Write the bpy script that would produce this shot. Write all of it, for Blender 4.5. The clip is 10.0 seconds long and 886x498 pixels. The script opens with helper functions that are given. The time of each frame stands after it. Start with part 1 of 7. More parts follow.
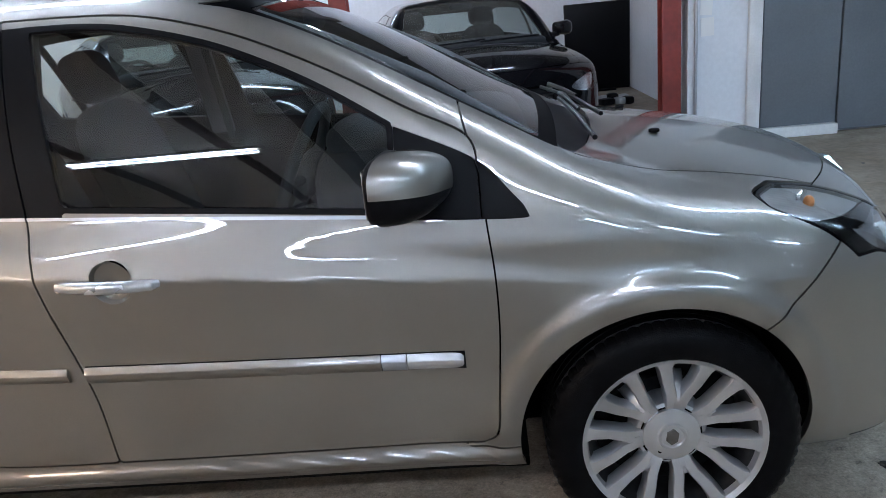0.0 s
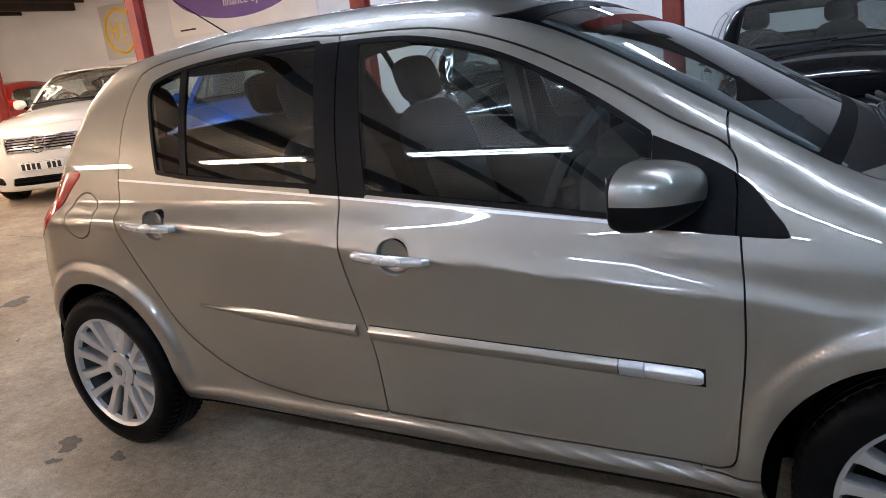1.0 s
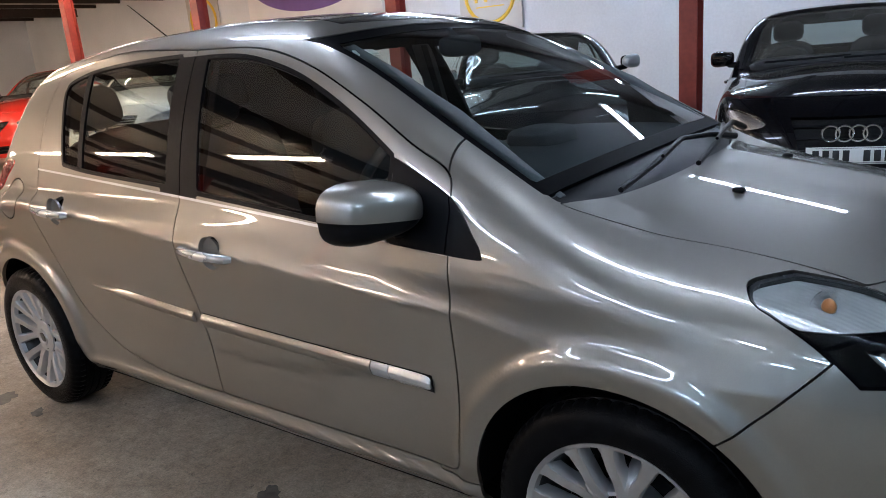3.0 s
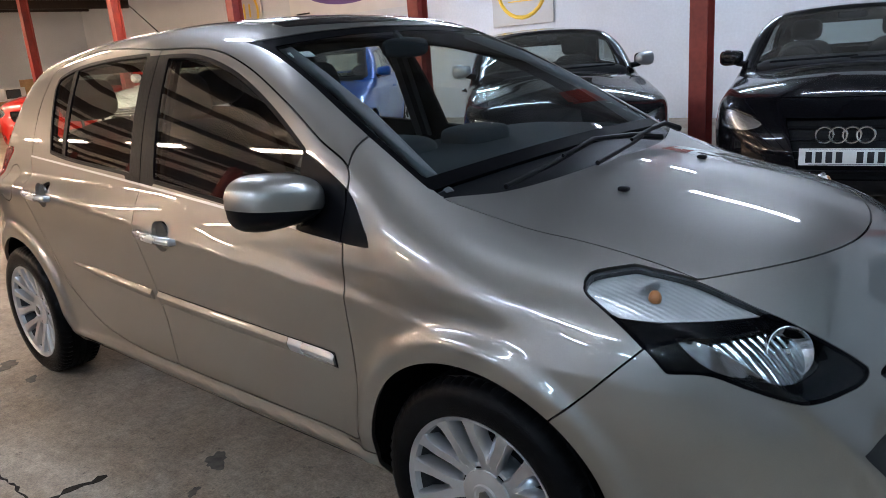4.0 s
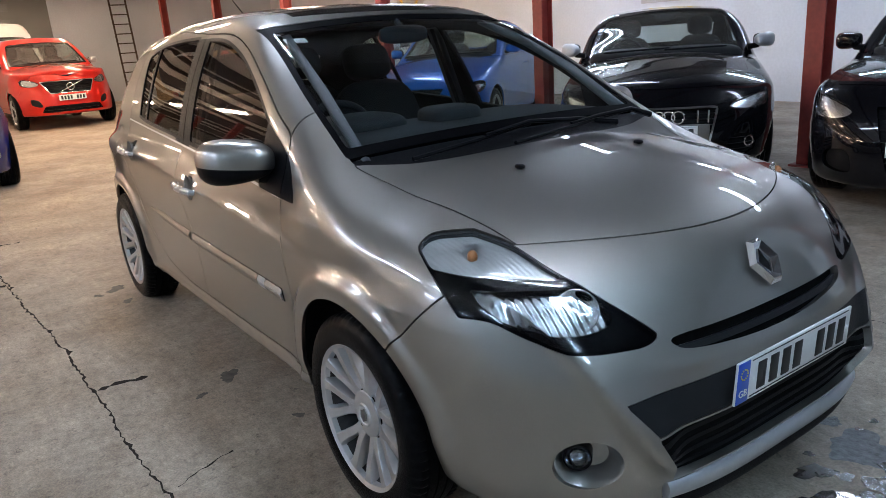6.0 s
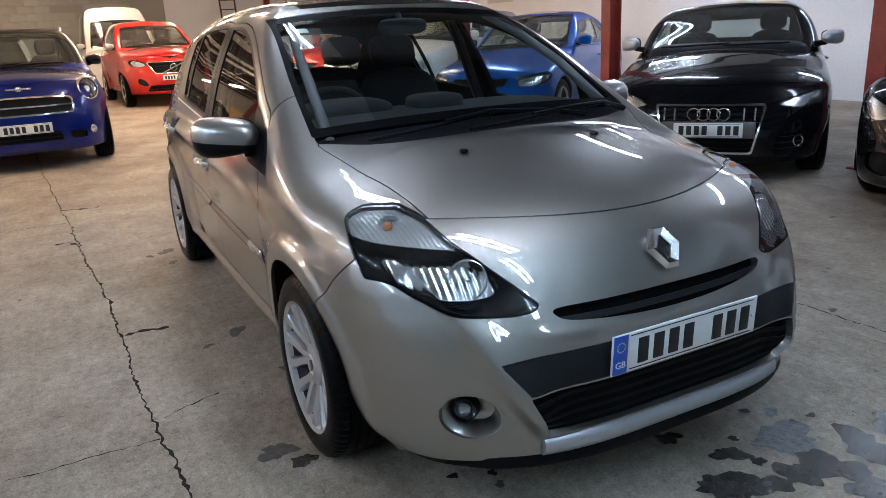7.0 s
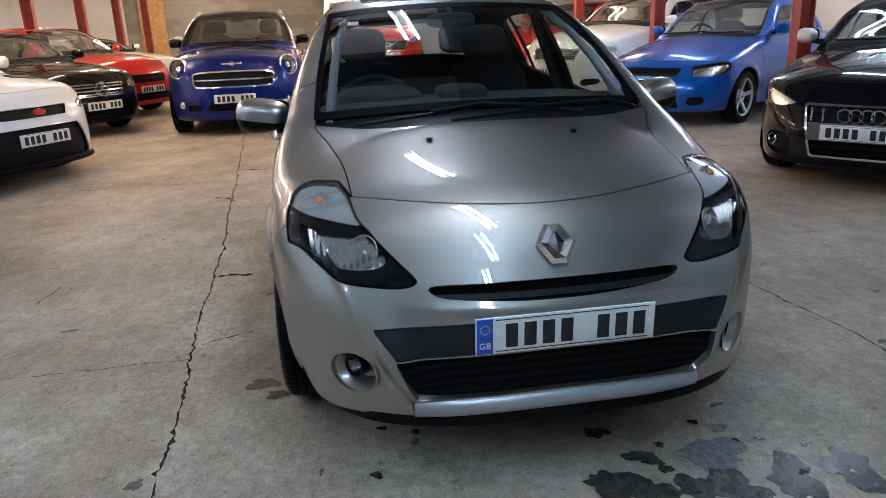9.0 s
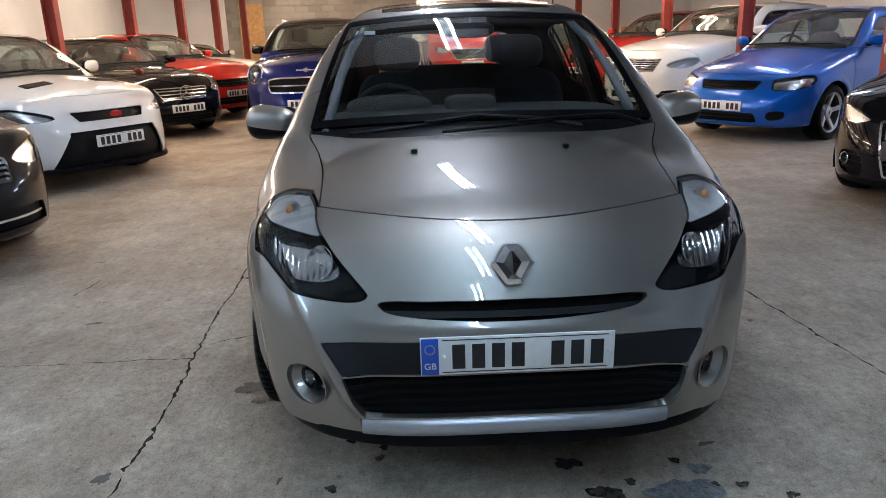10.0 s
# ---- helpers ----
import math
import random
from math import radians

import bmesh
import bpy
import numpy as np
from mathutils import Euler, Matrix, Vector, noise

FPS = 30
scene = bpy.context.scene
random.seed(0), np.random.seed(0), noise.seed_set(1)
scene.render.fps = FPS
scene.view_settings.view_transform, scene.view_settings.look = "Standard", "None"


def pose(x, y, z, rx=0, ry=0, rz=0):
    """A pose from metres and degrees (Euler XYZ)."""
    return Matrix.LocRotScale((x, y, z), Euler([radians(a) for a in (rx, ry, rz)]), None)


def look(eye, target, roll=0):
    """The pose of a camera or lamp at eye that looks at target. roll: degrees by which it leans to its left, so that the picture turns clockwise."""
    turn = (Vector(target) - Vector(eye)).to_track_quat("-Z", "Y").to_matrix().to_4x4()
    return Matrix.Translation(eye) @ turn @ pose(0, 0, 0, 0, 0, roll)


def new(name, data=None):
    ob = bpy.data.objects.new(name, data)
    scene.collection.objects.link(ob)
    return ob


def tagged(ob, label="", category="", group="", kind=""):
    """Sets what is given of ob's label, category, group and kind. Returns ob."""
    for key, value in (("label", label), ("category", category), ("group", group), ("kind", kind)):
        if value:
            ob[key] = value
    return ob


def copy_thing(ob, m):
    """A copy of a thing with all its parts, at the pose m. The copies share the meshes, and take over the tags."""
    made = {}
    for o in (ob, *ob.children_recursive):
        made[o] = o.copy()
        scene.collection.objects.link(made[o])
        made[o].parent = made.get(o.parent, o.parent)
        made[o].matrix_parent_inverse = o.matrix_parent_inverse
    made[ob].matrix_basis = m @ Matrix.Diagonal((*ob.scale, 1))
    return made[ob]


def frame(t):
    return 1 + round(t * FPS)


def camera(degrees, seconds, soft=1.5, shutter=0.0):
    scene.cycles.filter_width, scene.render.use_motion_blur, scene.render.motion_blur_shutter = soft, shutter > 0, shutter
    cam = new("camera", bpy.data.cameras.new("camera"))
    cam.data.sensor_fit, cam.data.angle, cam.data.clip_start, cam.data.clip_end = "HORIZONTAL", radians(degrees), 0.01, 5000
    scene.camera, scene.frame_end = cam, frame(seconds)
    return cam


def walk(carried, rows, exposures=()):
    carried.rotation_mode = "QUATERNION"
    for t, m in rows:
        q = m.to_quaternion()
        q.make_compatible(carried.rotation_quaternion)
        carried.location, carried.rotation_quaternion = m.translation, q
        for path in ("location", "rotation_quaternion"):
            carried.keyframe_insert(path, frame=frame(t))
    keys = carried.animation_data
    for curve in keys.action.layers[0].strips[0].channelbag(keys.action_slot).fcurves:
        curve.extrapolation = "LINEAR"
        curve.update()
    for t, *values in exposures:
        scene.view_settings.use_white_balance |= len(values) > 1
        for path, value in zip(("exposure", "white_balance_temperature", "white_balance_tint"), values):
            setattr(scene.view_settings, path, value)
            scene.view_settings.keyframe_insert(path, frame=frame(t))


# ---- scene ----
cam = camera(62.8, 10.0, soft=0.6)
PATH = [
    (0, (-0.387, -2.333, 1.312), (-0.529, -0.436, 0.694), -5.8),
    (0.5, (-0.308, -2.427, 1.354), (-0.893, -0.609, 0.76), -6.2),
    (1, (-0.206, -2.365, 1.319), (-1.179, -0.7, 0.79), -6.7),
    (1.5, (-0.069, -2.27, 1.339), (-1.232, -0.725, 0.83), -5.7),
    (2, (0.099, -2.18, 1.321), (-1.068, -0.636, 0.816), -5.0),
    (2.5, (0.38, -2.121, 1.327), (-0.785, -0.58, 0.808), -4.5),
    (3, (0.555, -2.064, 1.318), (-0.622, -0.533, 0.797), -4.9),
    (4.3, (1.098, -1.945, 1.322), (-0.229, -0.546, 0.791), -4.1),
    (4.5, (1.207, -1.958, 1.316), (-0.157, -0.594, 0.786), -4.0),
    (5, (1.375, -1.939, 1.311), (-0.049, -0.641, 0.775), -3.5),
    (5.2, (1.428, -1.9, 1.299), (-0.027, -0.637, 0.762), -3.2),
    (6.3, (1.788, -1.568, 1.325), (0.168, -0.54, 0.761), -3.6),
    (6.5, (1.881, -1.519, 1.312), (0.231, -0.536, 0.752), -2.9),
    (7, (2.102, -1.386, 1.31), (0.397, -0.514, 0.734), -2.9),
    (7.5, (2.21, -1.201, 1.289), (0.453, -0.444, 0.706), -2.8),
    (8, (2.3, -0.979, 1.311), (0.497, -0.353, 0.713), -1.9),
    (8.5, (2.438, -0.792, 1.309), (0.585, -0.339, 0.707), -2.0),
    (9, (2.596, -0.62, 1.331), (0.71, -0.326, 0.733), -2.2),
    (9.5, (2.607, -0.455, 1.315), (0.702, -0.27, 0.734), -1.9),
    (10, (2.576, -0.234, 1.325), (0.66, -0.187, 0.755), -1.8),
]
EXPOSURE = [(0, 0.30), (0.5, 0.32), (1, 0.17), (2, 0.03), (3, 0.06), (4.5, 0.14), (7, 0.12), (8.5, 0.12), (10, 0.11)]
walk(cam, [(t, look(eye, target, roll)) for t, eye, target, roll in PATH], EXPOSURE)

# ---- light and air ----
world = bpy.data.worlds.new("hall_air")
world.use_nodes = True
world.node_tree.nodes["Background"].inputs[0].default_value = (0.9, 0.95, 1.0, 1)
world.node_tree.nodes["Background"].inputs[1].default_value = 0.02
scene.world = world
COOL, WARM = (0.65, 0.775, 1.0), (1.0, 0.76, 0.56)
# Blue tint for tubes past x 1.5, standing in for presumed outside daylight.
DAYLIGHT = (0.50, 0.73, 1.0)
TUBE_POWER = 100.0


# ---- materials ----
def material(name, colour, rough=0.5, metal=0.0, coat=0.0, grain=0.0, grain_scale=60.0, stain=0.0, stain_scale=2.0, bump=0.0, bump_scale=200.0, flake=0.0, spec=0.5, vary=0.0, coat_rough=0.03, speck=0.0, uneven=0.12):
    m = bpy.data.materials.new(name)
    m.use_nodes = True
    t = m.node_tree
    b = t.nodes["Principled BSDF"]
    b.inputs["Roughness"].default_value, b.inputs["Metallic"].default_value = rough, metal
    b.inputs["Coat Weight"].default_value, b.inputs["Coat Roughness"].default_value = coat, coat_rough
    b.inputs["Specular IOR Level"].default_value = spec
    rgb = t.nodes.new("ShaderNodeRGB")
    rgb.outputs[0].default_value = (*colour, 1)
    out = rgb.outputs[0]
    geo = t.nodes.new("ShaderNodeNewGeometry")
    coords = t.nodes.new("ShaderNodeTexCoord")

    def noisy(scale, detail=6.0):
        n = t.nodes.new("ShaderNodeTexNoise")
        n.inputs["Scale"].default_value, n.inputs["Detail"].default_value = scale, detail
        t.links.new(coords.outputs["Object"], n.inputs["Vector"])
        return n.outputs["Fac"]

    def shade(fac, amount, out):
        r = t.nodes.new("ShaderNodeMapRange")
        r.inputs["From Min"].default_value, r.inputs["From Max"].default_value = 0.3, 0.7
        r.inputs["To Min"].default_value, r.inputs["To Max"].default_value = 1 - amount, 1 + amount
        t.links.new(fac, r.inputs["Value"])
        x = t.nodes.new("ShaderNodeVectorMath")
        x.operation = "SCALE"
        t.links.new(out, x.inputs[0])
        t.links.new(r.outputs[0], x.inputs["Scale"])
        return x.outputs[0]
    if grain:
        out = shade(noisy(grain_scale), grain, out)
    if stain:
        out = shade(noisy(stain_scale), stain, out)
        r = t.nodes.new("ShaderNodeMapRange")
        r.inputs["To Min"].default_value, r.inputs["To Max"].default_value = max(rough - uneven, 0.02), min(rough + uneven, 1)
        t.links.new(noisy(stain_scale * 3), r.inputs["Value"])
        t.links.new(r.outputs[0], b.inputs["Roughness"])
    if speck:
        out = shade(noisy(110.0, 3.0), speck, out)
        out = shade(noisy(2.7, 8.0), speck, out)
    if vary:
        info = t.nodes.new("ShaderNodeObjectInfo")
        out = shade(info.outputs["Random"], vary, out)
    if flake:
        v = t.nodes.new("ShaderNodeTexVoronoi")
        v.inputs["Scale"].default_value = 1400
        t.links.new(coords.outputs["Object"], v.inputs["Vector"])
        sep = t.nodes.new("ShaderNodeSeparateColor")
        t.links.new(v.outputs["Color"], sep.inputs[0])
        out = shade(sep.outputs[0], flake, out)
    t.links.new(out, b.inputs["Base Color"])
    if bump:
        n = t.nodes.new("ShaderNodeBump")
        n.inputs["Strength"].default_value, n.inputs["Distance"].default_value = bump, 0.004
        t.links.new(noisy(bump_scale), n.inputs["Height"])
        t.links.new(n.outputs[0], b.inputs["Normal"])
    return m


def glass_material(name, tint, gloss=1.0, lowest=0.06, dust=0.0):
    m = bpy.data.materials.new(name)
    m.use_nodes = True
    t = m.node_tree
    t.nodes.clear()
    out, mix = t.nodes.new("ShaderNodeOutputMaterial"), t.nodes.new("ShaderNodeMixShader")
    clear, shine, view = t.nodes.new("ShaderNodeBsdfTransparent"), t.nodes.new("ShaderNodeBsdfGlossy"), t.nodes.new("ShaderNodeLayerWeight")
    clear.inputs[0].default_value = (*tint, 1)
    shine.inputs["Roughness"].default_value = 0.02
    shine.inputs[0].default_value = (gloss, gloss, gloss, 1)
    view.inputs[0].default_value = 0.5
    steep, gain = t.nodes.new("ShaderNodeMath"), t.nodes.new("ShaderNodeMath")
    steep.operation, gain.operation = "POWER", "MULTIPLY_ADD"
    steep.inputs[1].default_value, gain.inputs[1].default_value, gain.inputs[2].default_value = 4.5, 0.94, lowest
    t.links.new(view.outputs["Facing"], steep.inputs[0])
    t.links.new(steep.outputs[0], gain.inputs[0])
    t.links.new(gain.outputs[0], mix.inputs[0])
    t.links.new(clear.outputs[0], mix.inputs[1])
    t.links.new(shine.outputs[0], mix.inputs[2])
    if dust:
        film, over_mix, cloud, ramp = t.nodes.new("ShaderNodeBsdfDiffuse"), t.nodes.new("ShaderNodeMixShader"), t.nodes.new("ShaderNodeTexNoise"), t.nodes.new("ShaderNodeMapRange")
        film.inputs[0].default_value = (0.55, 0.52, 0.47, 1)
        cloud.inputs["Scale"].default_value, cloud.inputs["Detail"].default_value = 3.0, 6.0
        ramp.inputs["From Min"].default_value, ramp.inputs["From Max"].default_value = 0.3, 0.7
        ramp.inputs["To Min"].default_value, ramp.inputs["To Max"].default_value = dust * 0.5, dust * 1.5
        t.links.new(cloud.outputs["Fac"], ramp.inputs["Value"])
        t.links.new(ramp.outputs[0], over_mix.inputs[0])
        t.links.new(mix.outputs[0], over_mix.inputs[1])
        t.links.new(film.outputs[0], over_mix.inputs[2])
        t.links.new(over_mix.outputs[0], out.inputs[0])
    else:
        t.links.new(mix.outputs[0], out.inputs[0])
    return m


def glow_material(name, colour, strength):
    m = bpy.data.materials.new(name)
    m.use_nodes = True
    b = m.node_tree.nodes["Principled BSDF"]
    b.inputs["Emission Color"].default_value, b.inputs["Emission Strength"].default_value = (*colour, 1), strength
    return m


def paint(name, colour, metal=0.0, flake=0.0, rough=0.32, dust=0.10, spec=0.1, coat_ior=1.5):
    m = material(name, colour, rough=rough, metal=metal, coat=1.0, spec=spec, flake=flake, stain=dust, stain_scale=1.4, coat_rough=0.015, uneven=0.015)
    m.node_tree.nodes["Principled BSDF"].inputs["Coat IOR"].default_value = coat_ior
    return m


def fluted(name, colour, scale, depth, rough, metal=1.0):
    """Moulded bright metal in upright flutes."""
    m = material(name, colour, rough=rough, metal=metal, grain=0.12, grain_scale=18)
    t = m.node_tree
    coords, relief = t.nodes.new("ShaderNodeTexCoord"), t.nodes.new("ShaderNodeBump")
    wave = t.nodes.new("ShaderNodeTexWave")
    wave.bands_direction = "Y"
    wave.inputs["Scale"].default_value, wave.inputs["Distortion"].default_value, wave.inputs["Detail"].default_value = scale, 1.0, 2.0
    t.links.new(coords.outputs["Object"], wave.inputs["Vector"])
    relief.inputs["Strength"].default_value, relief.inputs["Distance"].default_value = depth, 0.005
    t.links.new(wave.outputs["Fac"], relief.inputs["Height"])
    t.links.new(relief.outputs[0], t.nodes["Principled BSDF"].inputs["Normal"])
    return m


def concrete(name):
    """Old power-floated concrete: tan and grey patches, brushed streaks, pits and dirt."""
    m = bpy.data.materials.new(name)
    m.use_nodes = True
    t = m.node_tree
    b = t.nodes["Principled BSDF"]
    b.inputs["Specular IOR Level"].default_value = 0.35
    coords = t.nodes.new("ShaderNodeTexCoord")

    def noisy(scale, detail, rough=0.6, stretch=None):
        n = t.nodes.new("ShaderNodeTexNoise")
        n.inputs["Scale"].default_value, n.inputs["Detail"].default_value, n.inputs["Roughness"].default_value = scale, detail, rough
        if stretch:
            turn = t.nodes.new("ShaderNodeMapping")
            turn.inputs["Scale"].default_value = stretch
            turn.inputs["Rotation"].default_value = (0, 0, radians(8))
            t.links.new(coords.outputs["Object"], turn.inputs["Vector"])
            t.links.new(turn.outputs[0], n.inputs["Vector"])
        else:
            t.links.new(coords.outputs["Object"], n.inputs["Vector"])
        return n.outputs["Fac"]

    def ranged(fac, a, b_, lo, hi):
        r = t.nodes.new("ShaderNodeMapRange")
        r.inputs["From Min"].default_value, r.inputs["From Max"].default_value = a, b_
        r.inputs["To Min"].default_value, r.inputs["To Max"].default_value = lo, hi
        t.links.new(fac, r.inputs["Value"])
        return r.outputs[0]

    def times(a, fac):
        x = t.nodes.new("ShaderNodeVectorMath")
        x.operation = "SCALE"
        t.links.new(a, x.inputs[0])
        t.links.new(fac, x.inputs["Scale"])
        return x.outputs[0]
    ramp = t.nodes.new("ShaderNodeValToRGB")
    ramp.color_ramp.elements[0].position, ramp.color_ramp.elements[1].position = 0.34, 0.68
    ramp.color_ramp.elements[0].color, ramp.color_ramp.elements[1].color = (0.235, 0.186, 0.138, 1), (0.415, 0.352, 0.280, 1)
    t.links.new(noisy(1.1, 10.0, 0.62), ramp.inputs["Fac"])
    fine, pits = noisy(30.0, 8.0, 0.78), noisy(20.0, 6.0, 0.8)
    out = times(ramp.outputs[0], ranged(fine, 0.3, 0.7, 0.66, 1.34))
    out = times(out, ranged(noisy(1.0, 6.0, 0.6, (3.0, 38.0, 1.0)), 0.3, 0.7, 0.93, 1.07))
    out = times(out, ranged(noisy(7.0, 10.0, 0.7), 0.32, 0.68, 0.80, 1.20))
    out = times(out, ranged(noisy(120.0, 4.0, 0.7), 0.3, 0.7, 0.80, 1.20))
    hollow = ranged(pits, 0.33, 0.42, 0.42, 1.0)
    out = times(out, hollow)
    out = times(out, ranged(noisy(5.0, 8.0, 0.75), 0.58, 0.74, 1.0, 0.72))
    t.links.new(out, b.inputs["Base Color"])
    t.links.new(ranged(noisy(2.3, 6.0), 0.3, 0.7, 0.48, 0.74), b.inputs["Roughness"])
    total = t.nodes.new("ShaderNodeMath")
    total.operation = "ADD"
    t.links.new(fine, total.inputs[0])
    t.links.new(hollow, total.inputs[1])
    n = t.nodes.new("ShaderNodeBump")
    n.inputs["Strength"].default_value, n.inputs["Distance"].default_value = 0.7, 0.005
    t.links.new(total.outputs[0], n.inputs["Height"])
    t.links.new(n.outputs[0], b.inputs["Normal"])
    return m


M_PAINT = paint("champagne_paint", (0.292, 0.275, 0.250), metal=1.0, flake=0.10, rough=0.44, dust=0.04, coat_ior=2.1)
M_BLACK_PLASTIC = material("black_plastic", (0.005, 0.005, 0.006), rough=0.38, spec=0.08, grain=0.15, grain_scale=300, bump=0.12, bump_scale=900)
M_GREY_PLASTIC = material("dark_grey_plastic", (0.010, 0.0105, 0.012), rough=0.45, spec=0.2, grain=0.2, grain_scale=400, bump=0.15, bump_scale=1200)
M_GLOSS_BLACK = material("gloss_black", (0.006, 0.006, 0.007), rough=0.12, coat=0.6, stain=0.2)
M_FRIT = material("black_frit", (0.002, 0.002, 0.0025), rough=0.5, spec=0.02, grain=0.1)
M_LINER = material("dark_liner", (0.005, 0.005, 0.005), rough=0.9, spec=0.03, grain=0.3)
M_RUBBER = material("tyre_rubber", (0.004, 0.004, 0.0045), rough=0.30, spec=0.06, grain=0.35, grain_scale=40, bump=0.3, bump_scale=350)
M_BARREL = material("rim_barrel", (0.05, 0.05, 0.052), rough=0.42, metal=0.8, grain=0.2, stain=0.2, stain_scale=12)
M_EMBLEM = material("grey_emblem", (0.16, 0.15, 0.14), rough=0.35, metal=0.6, grain=0.1)
M_LAMP_BLACK = material("lamp_black", (0.002, 0.002, 0.0025), rough=0.2, spec=0.04, grain=0.1)
M_LIP = material("silver_lip_paint", (0.44, 0.455, 0.49), rough=0.36, metal=0.7, grain=0.03)
M_ALLOY = material("silver_alloy", (0.60, 0.605, 0.62), rough=0.34, metal=0.85, coat=0.4, grain=0.04, grain_scale=30, stain=0.06, stain_scale=4, uneven=0.03)
M_DARK_METAL = material("dark_metal", (0.012, 0.012, 0.013), rough=0.6, spec=0.1, metal=0.2, grain=0.3)
M_CHROME = material("chrome", (0.85, 0.86, 0.88), rough=0.08, metal=1.0, stain=0.06, stain_scale=20)
M_DARK_CHROME = material("dark_chrome", (0.28, 0.29, 0.31), rough=0.12, metal=1.0, grain=0.05)
M_SATIN = material("satin_silver", (0.50, 0.52, 0.55), rough=0.33, metal=0.7, grain=0.03)
M_HANDLE = material("silver_handle", (0.62, 0.62, 0.62), rough=0.25, metal=0.7, stain=0.08)
M_SCREEN = glass_material("screen_glass", (0.80, 0.88, 0.88), lowest=0.07)
# The pale film is dust plus painted-in haze of the reflected ceiling.
M_DUST_HAZE_SCREEN = glass_material("dusty_hazed_screen_glass", (0.55, 0.62, 0.61), dust=0.07)
M_SIDE_GLASS = glass_material("side_glass", (0.74, 0.81, 0.80), lowest=0.09)
M_LENS = glass_material("lamp_lens", (0.95, 0.965, 0.97), lowest=0.03)
M_REFLECT = material("lamp_reflector", (0.86, 0.87, 0.89), rough=0.26, metal=1.0, bump=0.15, bump_scale=60)
M_FLUTED = fluted("fluted_reflector", (0.48, 0.485, 0.49), 17.0, 0.28, 0.16)
M_INDICATOR = fluted("fluted_indicator", (0.36, 0.355, 0.345), 26.0, 0.10, 0.26, 0.25)
M_CLEAR_LAMP = material("clear_lamp", (0.46, 0.48, 0.50), rough=0.30, metal=0.6, bump=0.25, bump_scale=40)
M_SMOKED = material("smoked_lamp_edge", (0.06, 0.062, 0.065), rough=0.15, metal=0.5, grain=0.1)
M_AMBER = material("amber_bulb", (0.42, 0.17, 0.06), rough=0.3)
M_RED_LAMP = material("red_lamp", (0.42, 0.012, 0.01), rough=0.12, coat=1.0, stain=0.1)
M_PLATE = material("plate_white", (0.78, 0.78, 0.76), rough=0.35, grain=0.03, stain=0.05)
M_PLATE_BLUE = material("plate_blue", (0.02, 0.09, 0.5), rough=0.35, grain=0.04)
M_INK = material("plate_ink", (0.012, 0.012, 0.014), rough=0.45, grain=0.2)
M_SEAT = material("seat_cloth", (0.018, 0.019, 0.021), rough=0.9, spec=0.15, grain=0.35, grain_scale=260, bump=0.3, bump_scale=700)
M_TRIM_IN = material("cabin_trim", (0.018, 0.020, 0.023), rough=0.7, spec=0.2, grain=0.2, grain_scale=200, bump=0.2, bump_scale=600)
M_LIGHT_TRIM = material("pale_cabin_trim", (0.075, 0.08, 0.085), rough=0.75, grain=0.15, grain_scale=200)
M_CONCRETE = concrete("concrete")
M_JOINT = material("joint_dirt", (0.022, 0.019, 0.016), rough=0.9, spec=0.1, grain=0.4, grain_scale=60)
M_WET = material("wet_oil", (0.045, 0.040, 0.035), rough=0.27, grain=0.35, grain_scale=30, coat=0.5)
M_WALL = material("white_wall", (0.69, 0.715, 0.75), rough=0.75, grain=0.04, grain_scale=25, stain=0.08, stain_scale=0.7, bump=0.25, bump_scale=40)
M_BLOCK = material("grey_block", (0.29, 0.28, 0.26), rough=0.85, grain=0.15, grain_scale=50, bump=0.3, bump_scale=120, vary=0.10)
M_RED_STEEL = material("red_oxide_steel", (0.22, 0.028, 0.02), rough=0.5, grain=0.12, grain_scale=25, stain=0.25, stain_scale=3)
M_BEAM = material("dark_beam", (0.035, 0.022, 0.018), rough=0.7, grain=0.25, grain_scale=20, stain=0.2)
M_CEILING = material("ceiling_sheet", (0.60, 0.585, 0.55), rough=0.8, grain=0.06, stain=0.14, stain_scale=0.8)
M_DARK_SHEET = material("dark_ceiling_panel", (0.10, 0.098, 0.094), rough=0.8, grain=0.1, stain=0.2, stain_scale=0.9)
M_GREY_DOOR = material("grey_door_paint", (0.13, 0.145, 0.16), rough=0.5, grain=0.06, stain=0.12, stain_scale=1.5)
M_WHITE_PAINT = material("white_gloss_trim", (0.75, 0.75, 0.74), rough=0.45, grain=0.04, stain=0.1, stain_scale=4)
M_BATTEN = material("dusty_batten", (0.16, 0.155, 0.145), rough=0.6, grain=0.2, stain=0.2)
M_TUBE_BLUE = glow_material("daylight_tinted_tube", DAYLIGHT, TUBE_POWER * 1.05)
M_TUBE_COOL, M_TUBE_WARM = glow_material("cool_tube", COOL, TUBE_POWER), glow_material("warm_tube", WARM, TUBE_POWER * 1.45)


# ---- builders ----
def link_mesh(name, mesh, mat, parent=None, label=""):
    ob = new(name, mesh)
    mesh.materials.append(mat)
    if parent is not None:
        ob.parent = parent
    return tagged(ob, label)


def part(name, bm, mat, parent=None, label="", smooth=True):
    me = bpy.data.meshes.new(name)
    bm.normal_update()
    bm.to_mesh(me)
    bm.free()
    for f in me.polygons:
        f.use_smooth = smooth
    if smooth:
        me.set_sharp_from_angle(angle=radians(38))
    return link_mesh(name, me, mat, parent, label)


def thing(name, label, category, group="", at=None, kind=""):
    ob = new(name)
    if at is not None:
        ob.matrix_basis = at
    return tagged(ob, label, category, group, kind)


